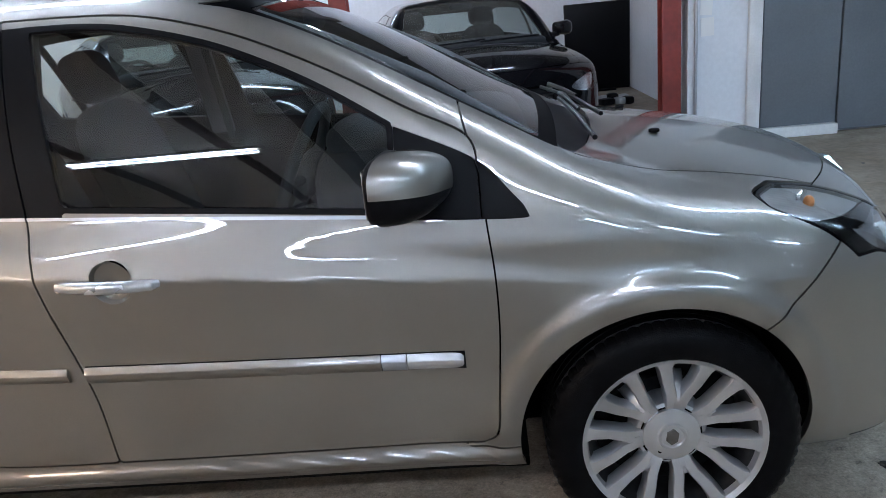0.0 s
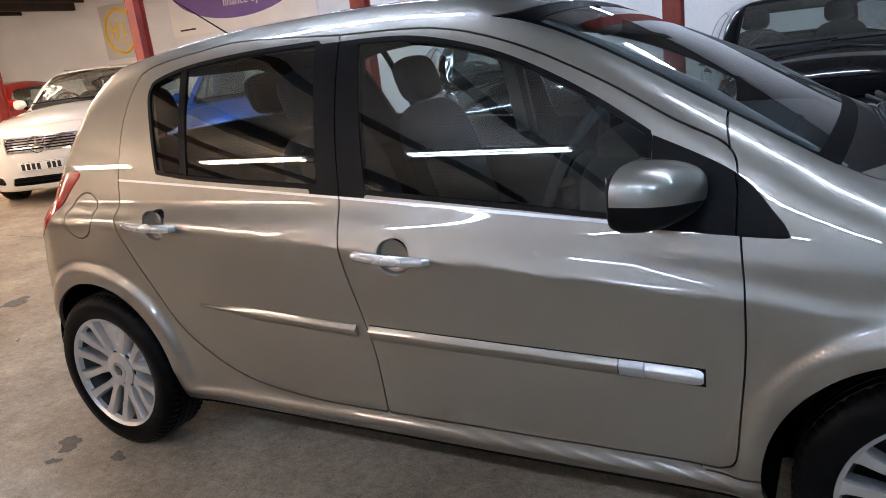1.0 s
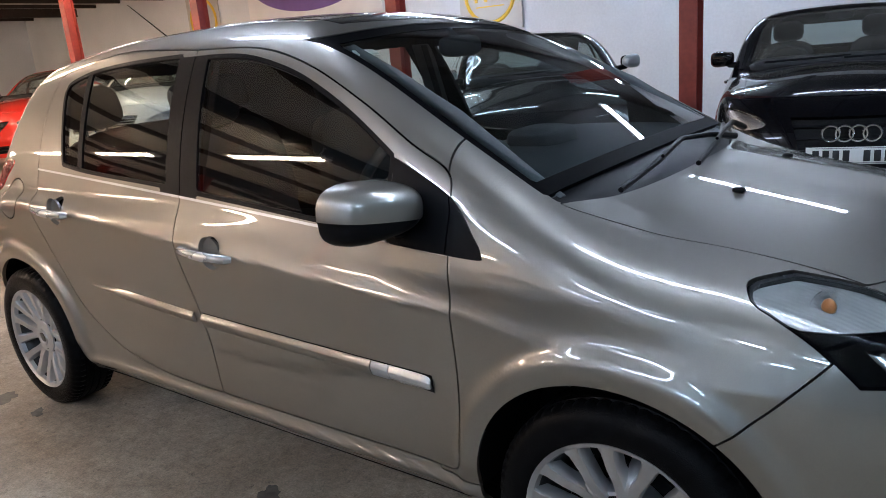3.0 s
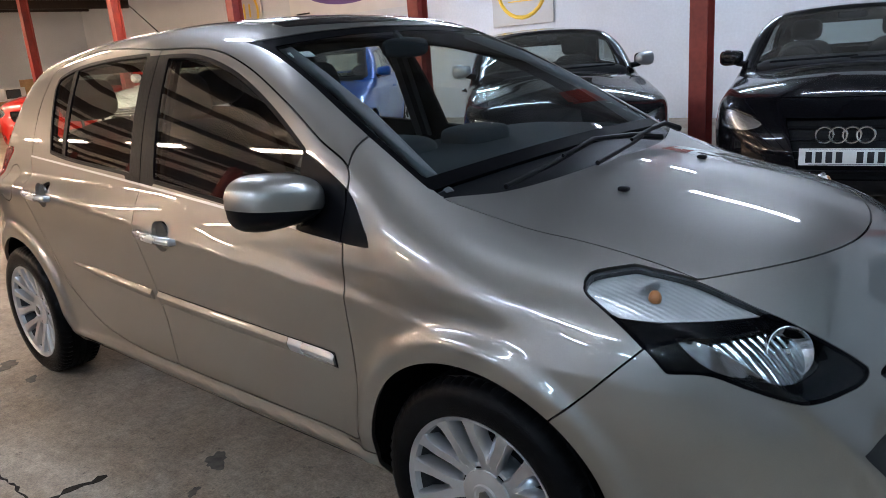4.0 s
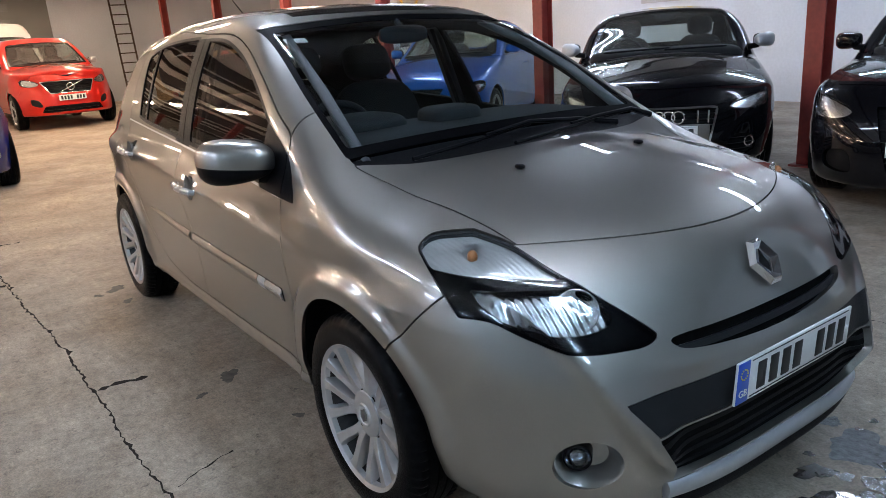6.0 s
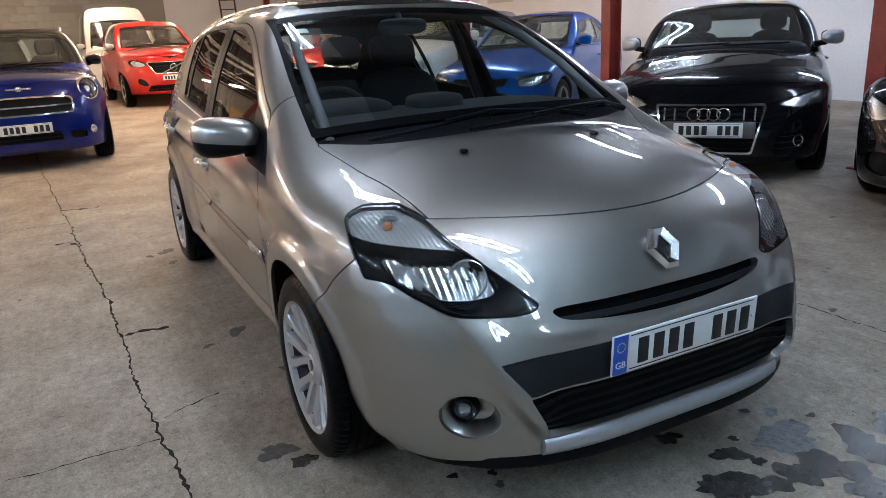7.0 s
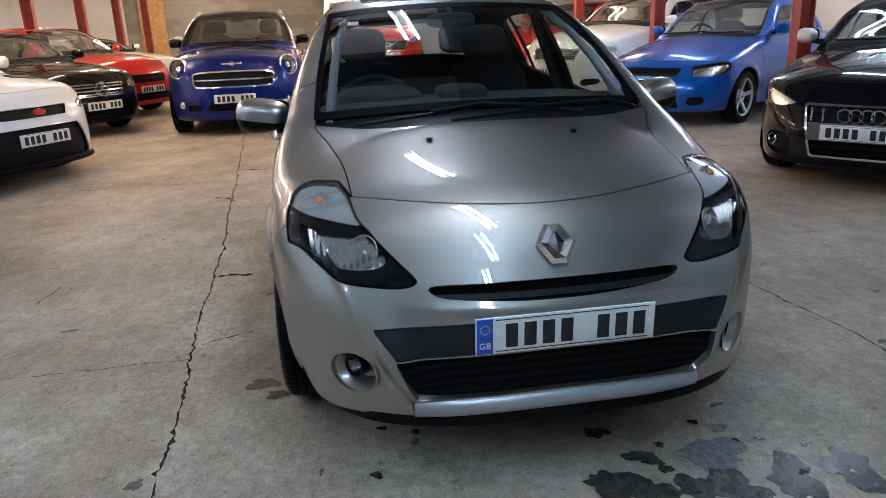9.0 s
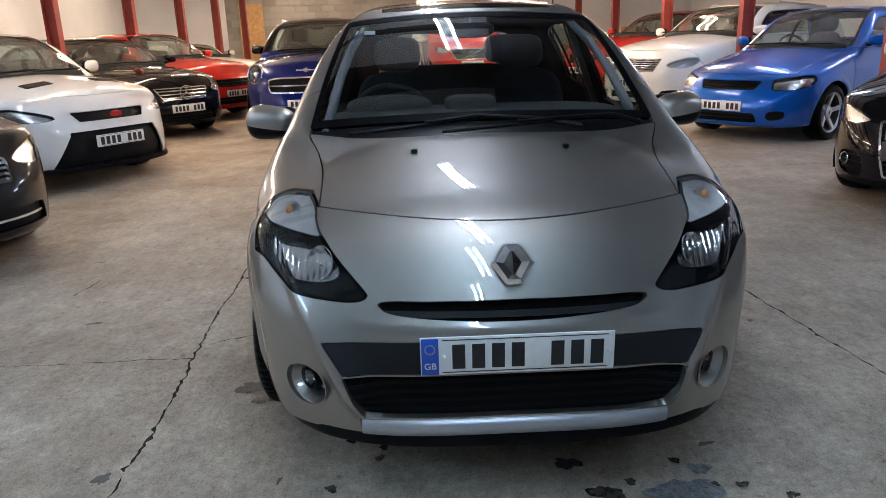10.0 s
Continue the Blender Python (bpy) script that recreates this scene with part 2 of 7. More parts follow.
def box(sx, sy, sz, at=(0, 0, 0), bevel=0.0, segments=2, turn=None, bm=None):
    bm = bm or bmesh.new()
    m = Matrix.Translation(at) @ (turn or Matrix.Identity(4)) @ Matrix.Diagonal((sx, sy, sz, 1))
    made = bmesh.ops.create_cube(bm, size=1, matrix=m)
    if bevel:
        edges = list({e for v in made["verts"] for e in v.link_edges})
        bmesh.ops.bevel(bm, geom=edges, offset=bevel, segments=segments, affect="EDGES", profile=0.5)
    return bm


def lathe(profile, steps=48, axis="Y", bm=None, at=(0, 0, 0)):
    """Turns (radius, along) points round an axis."""
    bm = bm or bmesh.new()
    rings = []
    for r, a in profile:
        ring = []
        for i in range(steps):
            c, s = r * math.cos(2 * math.pi * i / steps), r * math.sin(2 * math.pi * i / steps)
            p = {"Y": (c, a, s), "Z": (c, s, a), "X": (a, c, s)}[axis]
            ring.append(bm.verts.new((p[0] + at[0], p[1] + at[1], p[2] + at[2])))
        rings.append(ring)
    for ra, rb in zip(rings, rings[1:]):
        for i in range(steps):
            bm.faces.new((ra[i], ra[(i + 1) % steps], rb[(i + 1) % steps], rb[i]))
    bmesh.ops.recalc_face_normals(bm, faces=bm.faces[:])
    return bm


def rod(points, radius, steps=10, bm=None):
    """A round bar along points."""
    bm = bm or bmesh.new()
    pts = [Vector(p) for p in points]
    rings = []
    for i, p in enumerate(pts):
        d = (pts[min(i + 1, len(pts) - 1)] - pts[max(i - 1, 0)]).normalized()
        a = d.orthogonal().normalized() if i == 0 else (a - d * a.dot(d)).normalized()
        b = d.cross(a)
        r = radius[i] if isinstance(radius, (list, tuple)) else radius
        rings.append([bm.verts.new(p + a * r * math.cos(2 * math.pi * k / steps) + b * r * math.sin(2 * math.pi * k / steps)) for k in range(steps)])
    for ra, rb in zip(rings, rings[1:]):
        for k in range(steps):
            bm.faces.new((ra[k], ra[(k + 1) % steps], rb[(k + 1) % steps], rb[k]))
    for ring in (rings[0], rings[-1]):
        bm.faces.new(ring)
    bmesh.ops.recalc_face_normals(bm, faces=bm.faces[:])
    return bm


def plate_mesh(points, depth, bm=None, place=None, bevel=0.0):
    """A flat shape of (u, v) points with depth, in the local xz plane, its face towards -y."""
    bm = bm or bmesh.new()
    m = place or Matrix.Identity(4)
    front = [bm.verts.new(m @ Vector((u, 0, v))) for u, v in points]
    back = [bm.verts.new(m @ Vector((u, depth, v))) for u, v in points]
    top = bm.faces.new(front)
    bm.faces.new(back[::-1])
    for i in range(len(points)):
        j = (i + 1) % len(points)
        bm.faces.new((front[j], front[i], back[i], back[j]))
    bmesh.ops.recalc_face_normals(bm, faces=bm.faces[:])
    if bevel:
        bmesh.ops.bevel(bm, geom=list(top.edges), offset=bevel, segments=2, affect="EDGES", profile=0.5)
    return bm


def blob(rx, ry, rz, at=(0, 0, 0), power=2.6, nu=20, nv=14, turn=None, bm=None):
    """A rounded block: a super-ellipsoid."""
    bm = bm or bmesh.new()
    e = 2.0 / power
    f = lambda c: math.copysign(abs(c) ** e, c)
    m = Matrix.Translation(at) @ (turn or Matrix.Identity(4))
    rows = []
    for j in range(nv + 1):
        a = -math.pi / 2 + math.pi * j / nv
        rows.append([bm.verts.new(m @ Vector((rx * f(math.cos(a)) * f(math.cos(2 * math.pi * i / nu)), ry * f(math.cos(a)) * f(math.sin(2 * math.pi * i / nu)), rz * f(math.sin(a))))) for i in range(nu)])
    for ra, rb in zip(rows, rows[1:]):
        for i in range(nu):
            bm.faces.new((ra[i], ra[(i + 1) % nu], rb[(i + 1) % nu], rb[i]))
    bmesh.ops.remove_doubles(bm, verts=bm.verts[:], dist=1e-5)
    bmesh.ops.recalc_face_normals(bm, faces=bm.faces[:])
    return bm


def outline(points, n=7, closed=True):
    """Rounds a drawn outline: a Catmull-Rom curve through its points; a point given twice stays a corner."""
    p = np.array(points, float)
    out, k = [], len(p)
    for i in range(k if closed else k - 1):
        a, b, c, d = (p[(i + j) % k] if closed else p[min(max(i + j, 0), k - 1)] for j in (-1, 0, 1, 2))
        if np.allclose(b, c):
            continue
        for t in np.linspace(0, 1, n, endpoint=False):
            out.append(0.5 * (2 * b + (c - a) * t + (2 * a - 5 * b + 4 * c - d) * t * t + (3 * b - a - 3 * c + d) * t ** 3))
    return np.array(out)


def within(poly, u, v):
    """Signed distance to a closed outline, negative inside."""
    a, b = poly, np.roll(poly, -1, axis=0)
    best = np.full(u.shape, 1e9)
    cross = np.zeros(u.shape, bool)
    for (x0, y0), (x1, y1) in zip(a, b):
        dx, dy = x1 - x0, y1 - y0
        t = np.clip(((u - x0) * dx + (v - y0) * dy) / max(dx * dx + dy * dy, 1e-12), 0, 1)
        best = np.minimum(best, (u - x0 - t * dx) ** 2 + (v - y0 - t * dy) ** 2)
        if y0 != y1:
            cross ^= ((y0 > v) != (y1 > v)) & (u < dx * (v - y0) / dy + x0)
    d = np.sqrt(best)
    return np.where(cross, -d, d)


def clip(p, n, tri, g):
    """Cuts a triangle mesh where g passes zero, and keeps what lies below."""
    inside = g < 0
    count = inside[tri].sum(1)
    keep = [tri[count == 3]]
    pts, nrm, base = [p], [n], len(p)
    cache_a, cache_b, cut = [], [], []
    for want in (1, 2):
        t = tri[count == want]
        if not len(t):
            continue
        flag = inside[t] if want == 1 else ~inside[t]
        k = flag.argmax(1)
        r = np.arange(len(t))
        a, b, c = t[r, k], t[r, (k + 1) % 3], t[r, (k + 2) % 3]
        for q in (b, c):
            w = (g[a] / (g[a] - g[q]))[:, None]
            pts.append(p[a] + (p[q] - p[a]) * w)
            nrm.append(n[a] + (n[q] - n[a]) * w)
            cache_a.append(np.minimum(a, q))
            cache_b.append(np.maximum(a, q))
        ib = base + np.arange(len(t))
        ic = ib + len(t)
        base += 2 * len(t)
        if want == 1:
            keep.append(np.stack([a, ib, ic], -1))
        else:
            keep += [np.stack([ib, b, c], -1), np.stack([ib, c, ic], -1)]
    p2, n2, tri2 = np.concatenate(pts), np.concatenate(nrm), np.concatenate(keep)
    if cache_a:
        key = np.concatenate(cache_a).astype(np.int64) * len(p) + np.concatenate(cache_b)
        _, first, inv = np.unique(key, return_index=True, return_inverse=True)
        remap = np.concatenate([np.arange(len(p)), len(p) + first[inv]])
        tri2 = remap[tri2]
    used, inv = np.unique(tri2, return_inverse=True)
    return p2[used], n2[used], inv.reshape(-1, 3)


def strip(g, w):
    """The two cuts that leave a band of half-width w along g = 0."""
    return g - w, -g - w


def main_pieces(tri, count):
    """The triangles of each separate piece that is no mere sliver, the largest first."""
    label = np.arange(count)
    while True:
        low = label[tri].min(1)
        after = label.copy()
        for k in range(3):
            np.minimum.at(after, tri[:, k], low)
        after = after[after]
        if (after == label).all():
            break
        label = after
    piece = label[tri[:, 0]]
    sizes = np.bincount(piece, minlength=count)
    return [piece == k for k in np.argsort(-sizes) if sizes[k] > 0.06 * sizes.max()]


def skin_part(name, skin, cuts, mat, parent, offset=0.0, flange=0.014, label=""):
    """A panel: the piece of a skin where all the cuts are negative, with its edges turned inwards."""
    p, n, tri = skin
    cuts = list(cuts) if isinstance(cuts, tuple) else [cuts]
    inside = np.maximum.reduce(cuts) < 0.03
    tri = tri[inside[tri].any(1)]
    used, inv = np.unique(tri, return_inverse=True)
    p, n, tri = p[used], np.concatenate([n[used], np.stack([c[used] for c in cuts], -1)], 1), inv.reshape(-1, 3)
    for i in range(len(cuts)):
        if not len(tri):
            return None
        p, n, tri = clip(p, n, tri, n[:, 3 + i])
    if not len(tri):
        return None
    pieces = main_pieces(tri, len(p))
    made = None
    for rank, chosen in enumerate(pieces):
        made_now = panel(name if rank == 0 else "panel_return", p, n, tri[chosen], mat, parent if rank == 0 else made, offset, flange, label if rank == 0 else "")
        made = made or made_now
    return made


def panel(name, p, n, tri, mat, parent, offset, flange, label):
    used, inv = np.unique(tri, return_inverse=True)
    p, n, tri = p[used], n[used], inv.reshape(-1, 3)
    n = n[:, :3] / np.maximum(np.linalg.norm(n[:, :3], axis=1, keepdims=True), 1e-9)
    p = p + n * offset
    ok = np.linalg.norm(np.cross(p[tri[:, 1]] - p[tri[:, 0]], p[tri[:, 2]] - p[tri[:, 0]]), axis=1) > 1e-9
    tri = tri[ok]
    face = np.cross(p[tri[:, 1]] - p[tri[:, 0]], p[tri[:, 2]] - p[tri[:, 0]])
    turn = (face * n[tri[:, 0]]).sum(1) < 0
    tri[turn] = tri[turn][:, ::-1]
    verts, normals, faces = [p], [n], tri
    if flange:
        e = np.concatenate([tri[:, [0, 1]], tri[:, [1, 2]], tri[:, [2, 0]]])
        key = np.sort(e, 1)
        _, first, cnt = np.unique(key[:, 0].astype(np.int64) * len(p) + key[:, 1], return_index=True, return_counts=True)
        e = e[first[cnt == 1]]
        rim, inv = np.unique(e, return_inverse=True)
        inv = inv.reshape(-1, 2)
        a, b = len(p) + inv, len(p) + len(rim) + inv
        verts += [p[rim], p[rim] - n[rim] * flange]
        normals += [np.zeros((len(rim) * 2, 3))]
        faces = np.concatenate([tri, np.stack([a[:, 1], a[:, 0], b[:, 0]], -1), np.stack([a[:, 1], b[:, 0], b[:, 1]], -1)])
    verts, normals = np.concatenate(verts), np.concatenate(normals)
    me = bpy.data.meshes.new(name)
    me.vertices.add(len(verts))
    me.vertices.foreach_set("co", verts.ravel())
    me.loops.add(len(faces) * 3)
    me.loops.foreach_set("vertex_index", faces.astype(np.int32).ravel())
    me.polygons.add(len(faces))
    me.polygons.foreach_set("loop_start", np.arange(0, len(faces) * 3, 3, dtype=np.int32))
    me.polygons.foreach_set("use_smooth", np.ones(len(faces), bool))
    me.update()
    me.validate()
    if len(me.vertices) == len(verts):
        me.normals_split_custom_set_from_vertices(normals.tolist())
    return link_mesh(name, me, mat, parent, label)


# ---- the form of a car ----
def spline(points):
    """A smooth, overshoot-free curve through (u, v) points, as a function of u."""
    xs = np.array([p[0] for p in points], float)
    ys = np.array([p[1] for p in points], float)
    h, d = np.diff(xs), np.diff(ys) / np.diff(xs)
    m = np.zeros(len(xs))
    m[0], m[-1] = d[0], d[-1]
    for i in range(1, len(xs) - 1):
        if d[i - 1] * d[i] > 0:
            w1, w2 = 2 * h[i] + h[i - 1], h[i] + 2 * h[i - 1]
            m[i] = (w1 + w2) / (w1 / d[i - 1] + w2 / d[i])

    def at(u):
        u = np.clip(u, xs[0], xs[-1])
        i = np.clip(np.searchsorted(xs, u) - 1, 0, len(h) - 1)
        t = (u - xs[i]) / h[i]
        return ((1 + 2 * t) * (1 - t) ** 2 * ys[i] + t * (1 - t) ** 2 * h[i] * m[i]
                + t * t * (3 - 2 * t) * ys[i + 1] + t * t * (t - 1) * h[i] * m[i + 1])
    return at


def smax(a, b, r):
    """The larger of a and b, with the edge between them rounded over r metres."""
    k = np.clip(0.5 + 0.5 * (a - b) / r, 0, 1)
    return b + (a - b) * k + r * k * (1 - k)


def smin(a, b, r):
    return -smax(-a, -b, r)


def eased(points, width):
    """A spline with its bends evened out over a width, so that reflections run smoothly across it."""
    f = spline(points)
    lo, hi = points[0][0], points[-1][0]
    first = (points[1][1] - points[0][1]) / (points[1][0] - points[0][0])
    last = (points[-1][1] - points[-2][1]) / (points[-1][0] - points[-2][0])
    u = np.arange(lo, hi + width / 4, width / 2)
    total, weight = np.zeros(len(u)), 0.0
    for d in np.linspace(-2.2, 2.2, 23):
        q, k = u + d * width, math.exp(-d * d / 2)
        total += k * (f(q) + first * np.minimum(q - lo, 0) + last * np.maximum(q - hi, 0))
        weight += k
    return spline(list(zip(u, total / weight)))


class BodyForm:
    """The skin of a car as one implicit form: x ahead of the front axle, z up, y to the left."""

    def __init__(self, **k):
        self.hood, self.roof, self.tumble = eased(k["hood"], 0.05), eased(k["roof"], 0.08), eased(k["tumble"], 0.05)
        self.width, self.section = spline(k["width"]), spline(k["section"])
        self.front = spline(k["front"])          # nose position by height
        self.rear = spline(k["rear"])            # tail position by height
        self.screen, self.back = eased(k["screen"], 0.05), eased(k["back"], 0.05)  # glass planes: x by height
        self.base = k.get("base", 1.0)           # wheelbase
        self.wheelbase = k["wheelbase"]
        self.nose_round, self.nose_power = k.get("nose_round", 0.78), k.get("nose_power", 3.46)
        self.tail_round = k.get("tail_round", 0.55)
        self.wrap, self.crown = k.get("wrap", 0.24), k.get("crown", 0.12)
        self.screen_wrap = k.get("screen_wrap", 0.15)
        self.roof_crown = k.get("roof_crown", 0.11)
        self.bottom = k.get("bottom", 0.18)
        self.crease, self.crease_slope = k.get("crease", 0.745), k.get("crease_slope", 0.085)
        self.arch_x = k.get("arch_x", 0.0)
        self.ridge = k.get("ridge", 0.0)
        self.arch, self.arch_z, self.flare = k.get("arch", 0.355), k.get("arch_z", 0.30), k.get("flare", 0.018)
        self.soft, self.lip = k.get("soft", 0.10), k.get("lip", 0.055)
        self.k = k

    def half_width(self, x, z):
        zc = z + (x + 0.39) * self.crease_slope * np.clip((z - 0.36) / 0.26, 0, 1)
        w = self.width(x) * self.section(zc)
        if self.k.get("door_crease"):
            up = z - (0.752 - 0.070 * (x + 0.42))
            up = 0.5 * (up + np.sqrt(up * up + 0.005 ** 2))
            fade = np.clip((-0.20 - x) / 0.14, 0, 1) * np.clip((x + 2.75) / 0.4, 0, 1)
            w = w - 0.017 * (1 - np.exp(-up / 0.060)) * fade
            w = w + 0.020 * np.exp(-((z - 0.266) / 0.022) ** 2) * np.clip((-0.33 - x) / 0.08, 0, 1) * np.clip((x + 2.25) / 0.1, 0, 1)
        for xa in (0.0, -self.wheelbase):
            r = np.hypot(x - xa - self.arch_x, z - self.arch_z)
            w = w + self.flare * (0.5 - 0.5 * np.tanh((r - self.arch - self.lip) / 0.019) + 0.45 * np.exp(-((r - self.arch - self.lip) / 0.09) ** 2)) * np.clip((z - 0.15) / 0.2, 0, 1)
        return w

    def __call__(self, p):
        x, y, z = p[..., 0], np.abs(p[..., 1]), p[..., 2]
        low = y - self.half_width(x, z)
        top = z - (self.hood(x + self.wrap * y * y) - self.crown * y * y)
        nose = (x - (self.front(z) - self.nose_round * y ** self.nose_power)) * 0.8
        if self.ridge:
            line = y - (0.44 + (z - 0.315) * 0.535)
            nose = nose - self.ridge * np.where(line < 0, np.exp(-(line / 0.070) ** 2), np.exp(-(line / 0.020) ** 2)) * np.clip((z - 0.285) / 0.08, 0, 1)
            nose = nose - 0.010 * np.exp(-((z - 0.560 - 0.05 * y * y) / 0.016) ** 2) * np.clip((0.45 - y) / 0.08, 0, 1)
        tail = (self.rear(z) + self.tail_round * y ** 3.4 - x) * 0.85
        bottom = self.bottom + self.k.get("rear_lift", 0.0) * np.clip((-self.wheelbase - 0.15 - x) / 0.35, 0, 1)
        low = smax(smax(smax(smax(low, top * 0.93, self.soft), nose, 0.09), tail, 0.12), bottom - z, self.k.get("under", 0.06))
        side = (y - self.tumble(z) * (1 - 0.035 * np.clip((-1.9 - x), 0, 2) ** 2)) * 0.9
        roof = z - (self.roof(x) - self.roof_crown * y * y)
        front = (x - (self.screen(z) - self.screen_wrap * y * y)) * 0.46
        back = (self.back(z) + self.k.get("back_wrap", 0.16) * y * y - x) * 0.8
        cab = smax(smax(smax(smax(side, roof, 0.10), front, 0.035), back, 0.06), self.k.get("cab_floor", 0.80) - z, 0.05)
        return smin(low, cab, self.k.get("blend", 0.025) + self.k.get("cowl_blend", 0.0) * np.clip((x + 0.62) / 0.35, 0, 1) * np.clip((y - 0.50) / 0.14, 0, 1))

    def normal(self, p, e=0.002):
        n = np.stack([self(p + np.eye(3)[i] * e) - self(p - np.eye(3)[i] * e) for i in range(3)], -1)
        return n / np.maximum(np.linalg.norm(n, axis=-1, keepdims=True), 1e-9)

    def skin(self, step=0.016):
        """A grid of points on the form: the rings run round it, from tail to nose."""
        xa, xb = -self.wheelbase + 0.05, 0.05
        n = int((xb - xa) / step)
        m = int(0.95 / step)
        rows = [(xa, -a) for a in np.linspace(radians(89.9), 0, m, endpoint=False)]
        rows += [(xa + (xb - xa) * i / n, 0.0) for i in range(n)]
        rows += [(xb, a) for a in np.linspace(0, radians(89.9), m + 1)]
        k = int(4.9 / step) // 4 * 4
        phi = np.linspace(0, 2 * np.pi, k, endpoint=False)
        ox = np.array([r[0] for r in rows])[:, None]
        th = np.array([r[1] for r in rows])[:, None]
        oz = 0.60 + 0.15 * np.clip((0.05 - ox) / 1.2, 0, 1)
        d = np.stack([np.sin(th) + 0 * phi, np.cos(th) * np.sin(phi), np.cos(th) * np.cos(phi)], -1)
        o = np.stack([ox + 0 * phi, 0 * ox + 0 * phi, oz + 0 * phi], -1)
        near, far = np.zeros(d.shape[:2]), np.full(d.shape[:2], 2.2)
        for _ in range(26):
            mid = (near + far) / 2
            inside = self(o + d * mid[..., None]) < 0
            near, far = np.where(inside, mid, near), np.where(inside, far, mid)
        p = o + d * near[..., None]
        r, c = p.shape[:2]
        i = np.arange(r - 1)[:, None] * c + np.arange(c)[None, :]
        j = np.arange(r - 1)[:, None] * c + (np.arange(c)[None, :] + 1) % c
        tri = np.concatenate([np.stack([i, i + c, j], -1).reshape(-1, 3), np.stack([j, i + c, j + c], -1).reshape(-1, 3)])
        return p.reshape(-1, 3), tri


HATCH = dict(
    wheelbase=2.575, bottom=0.185, under=0.035, rear_lift=0.08, tail_round=0.44, arch=0.345, arch_z=0.305, arch_x=-0.015, flare=0.026, lip=0.062, soft=0.065, ridge=0.044,
    hood=[(-3.6, 0.98), (-0.6, 1.008), (-0.4, 1.003), (-0.26, 0.996)] + [(v - 0.16, 0.986 - 0.165 * v - 0.25 * v ** 6) for v in (0.0, 0.08, 0.16, 0.24, 0.32, 0.40, 0.48, 0.56, 0.64, 0.70, 0.76)] + [(0.69, 0.733), (0.75, 0.64), (0.80, 0.55), (0.9, 0.30)],
    roof=[(-3.4, 1.10), (-2.9, 1.345), (-2.5, 1.428), (-2.0, 1.478), (-1.5, 1.487), (-1.1, 1.462), (-0.85, 1.40), (-0.5, 1.2), (0.4, 0.7)],
    width=[(-3.3, 0.72), (-2.95, 0.80), (-2.575, 0.832), (-2.0, 0.838), (-1.2, 0.84), (-0.5, 0.834), (0.0, 0.822), (0.4, 0.800), (0.8, 0.775)],
    section=[(0.1, 0.78), (0.20, 0.895), (0.26, 0.930), (0.31, 0.941), (0.345, 0.945), (0.45, 0.955), (0.58, 0.976), (0.70, 0.9965), (0.740, 0.9997), (0.745, 0.9985), (0.753, 0.9965), (0.80, 0.982), (0.88, 0.953), (0.97, 0.92), (1.1, 0.88)],
    door_crease=True, blend=0.02, cowl_blend=0.06,
    tumble=[(0.3, 0.79), (0.8, 0.812), (0.97, 0.771), (1.2, 0.685), (1.40, 0.575), (1.55, 0.48)],
    front=[(0.1, 0.70), (0.2, 0.77), (0.3, 0.79), (0.45, 0.795), (0.56, 0.79), (0.65, 0.765), (0.8, 0.72), (1.0, 0.6)],
    rear=[(0.15, -2.92), (0.30, -3.05), (0.45, -3.14), (0.6, -3.17), (0.75, -3.13), (0.95, -3.03), (1.2, -2.92)],
    screen=[(0.8, 0.18), (0.985, -0.13), (1.2, -0.52), (1.40, -0.93), (1.6, -1.4)],
    back=[(0.8, -3.11), (1.0, -3.0), (1.35, -2.74), (1.5, -2.60)], back_wrap=0.40,
)


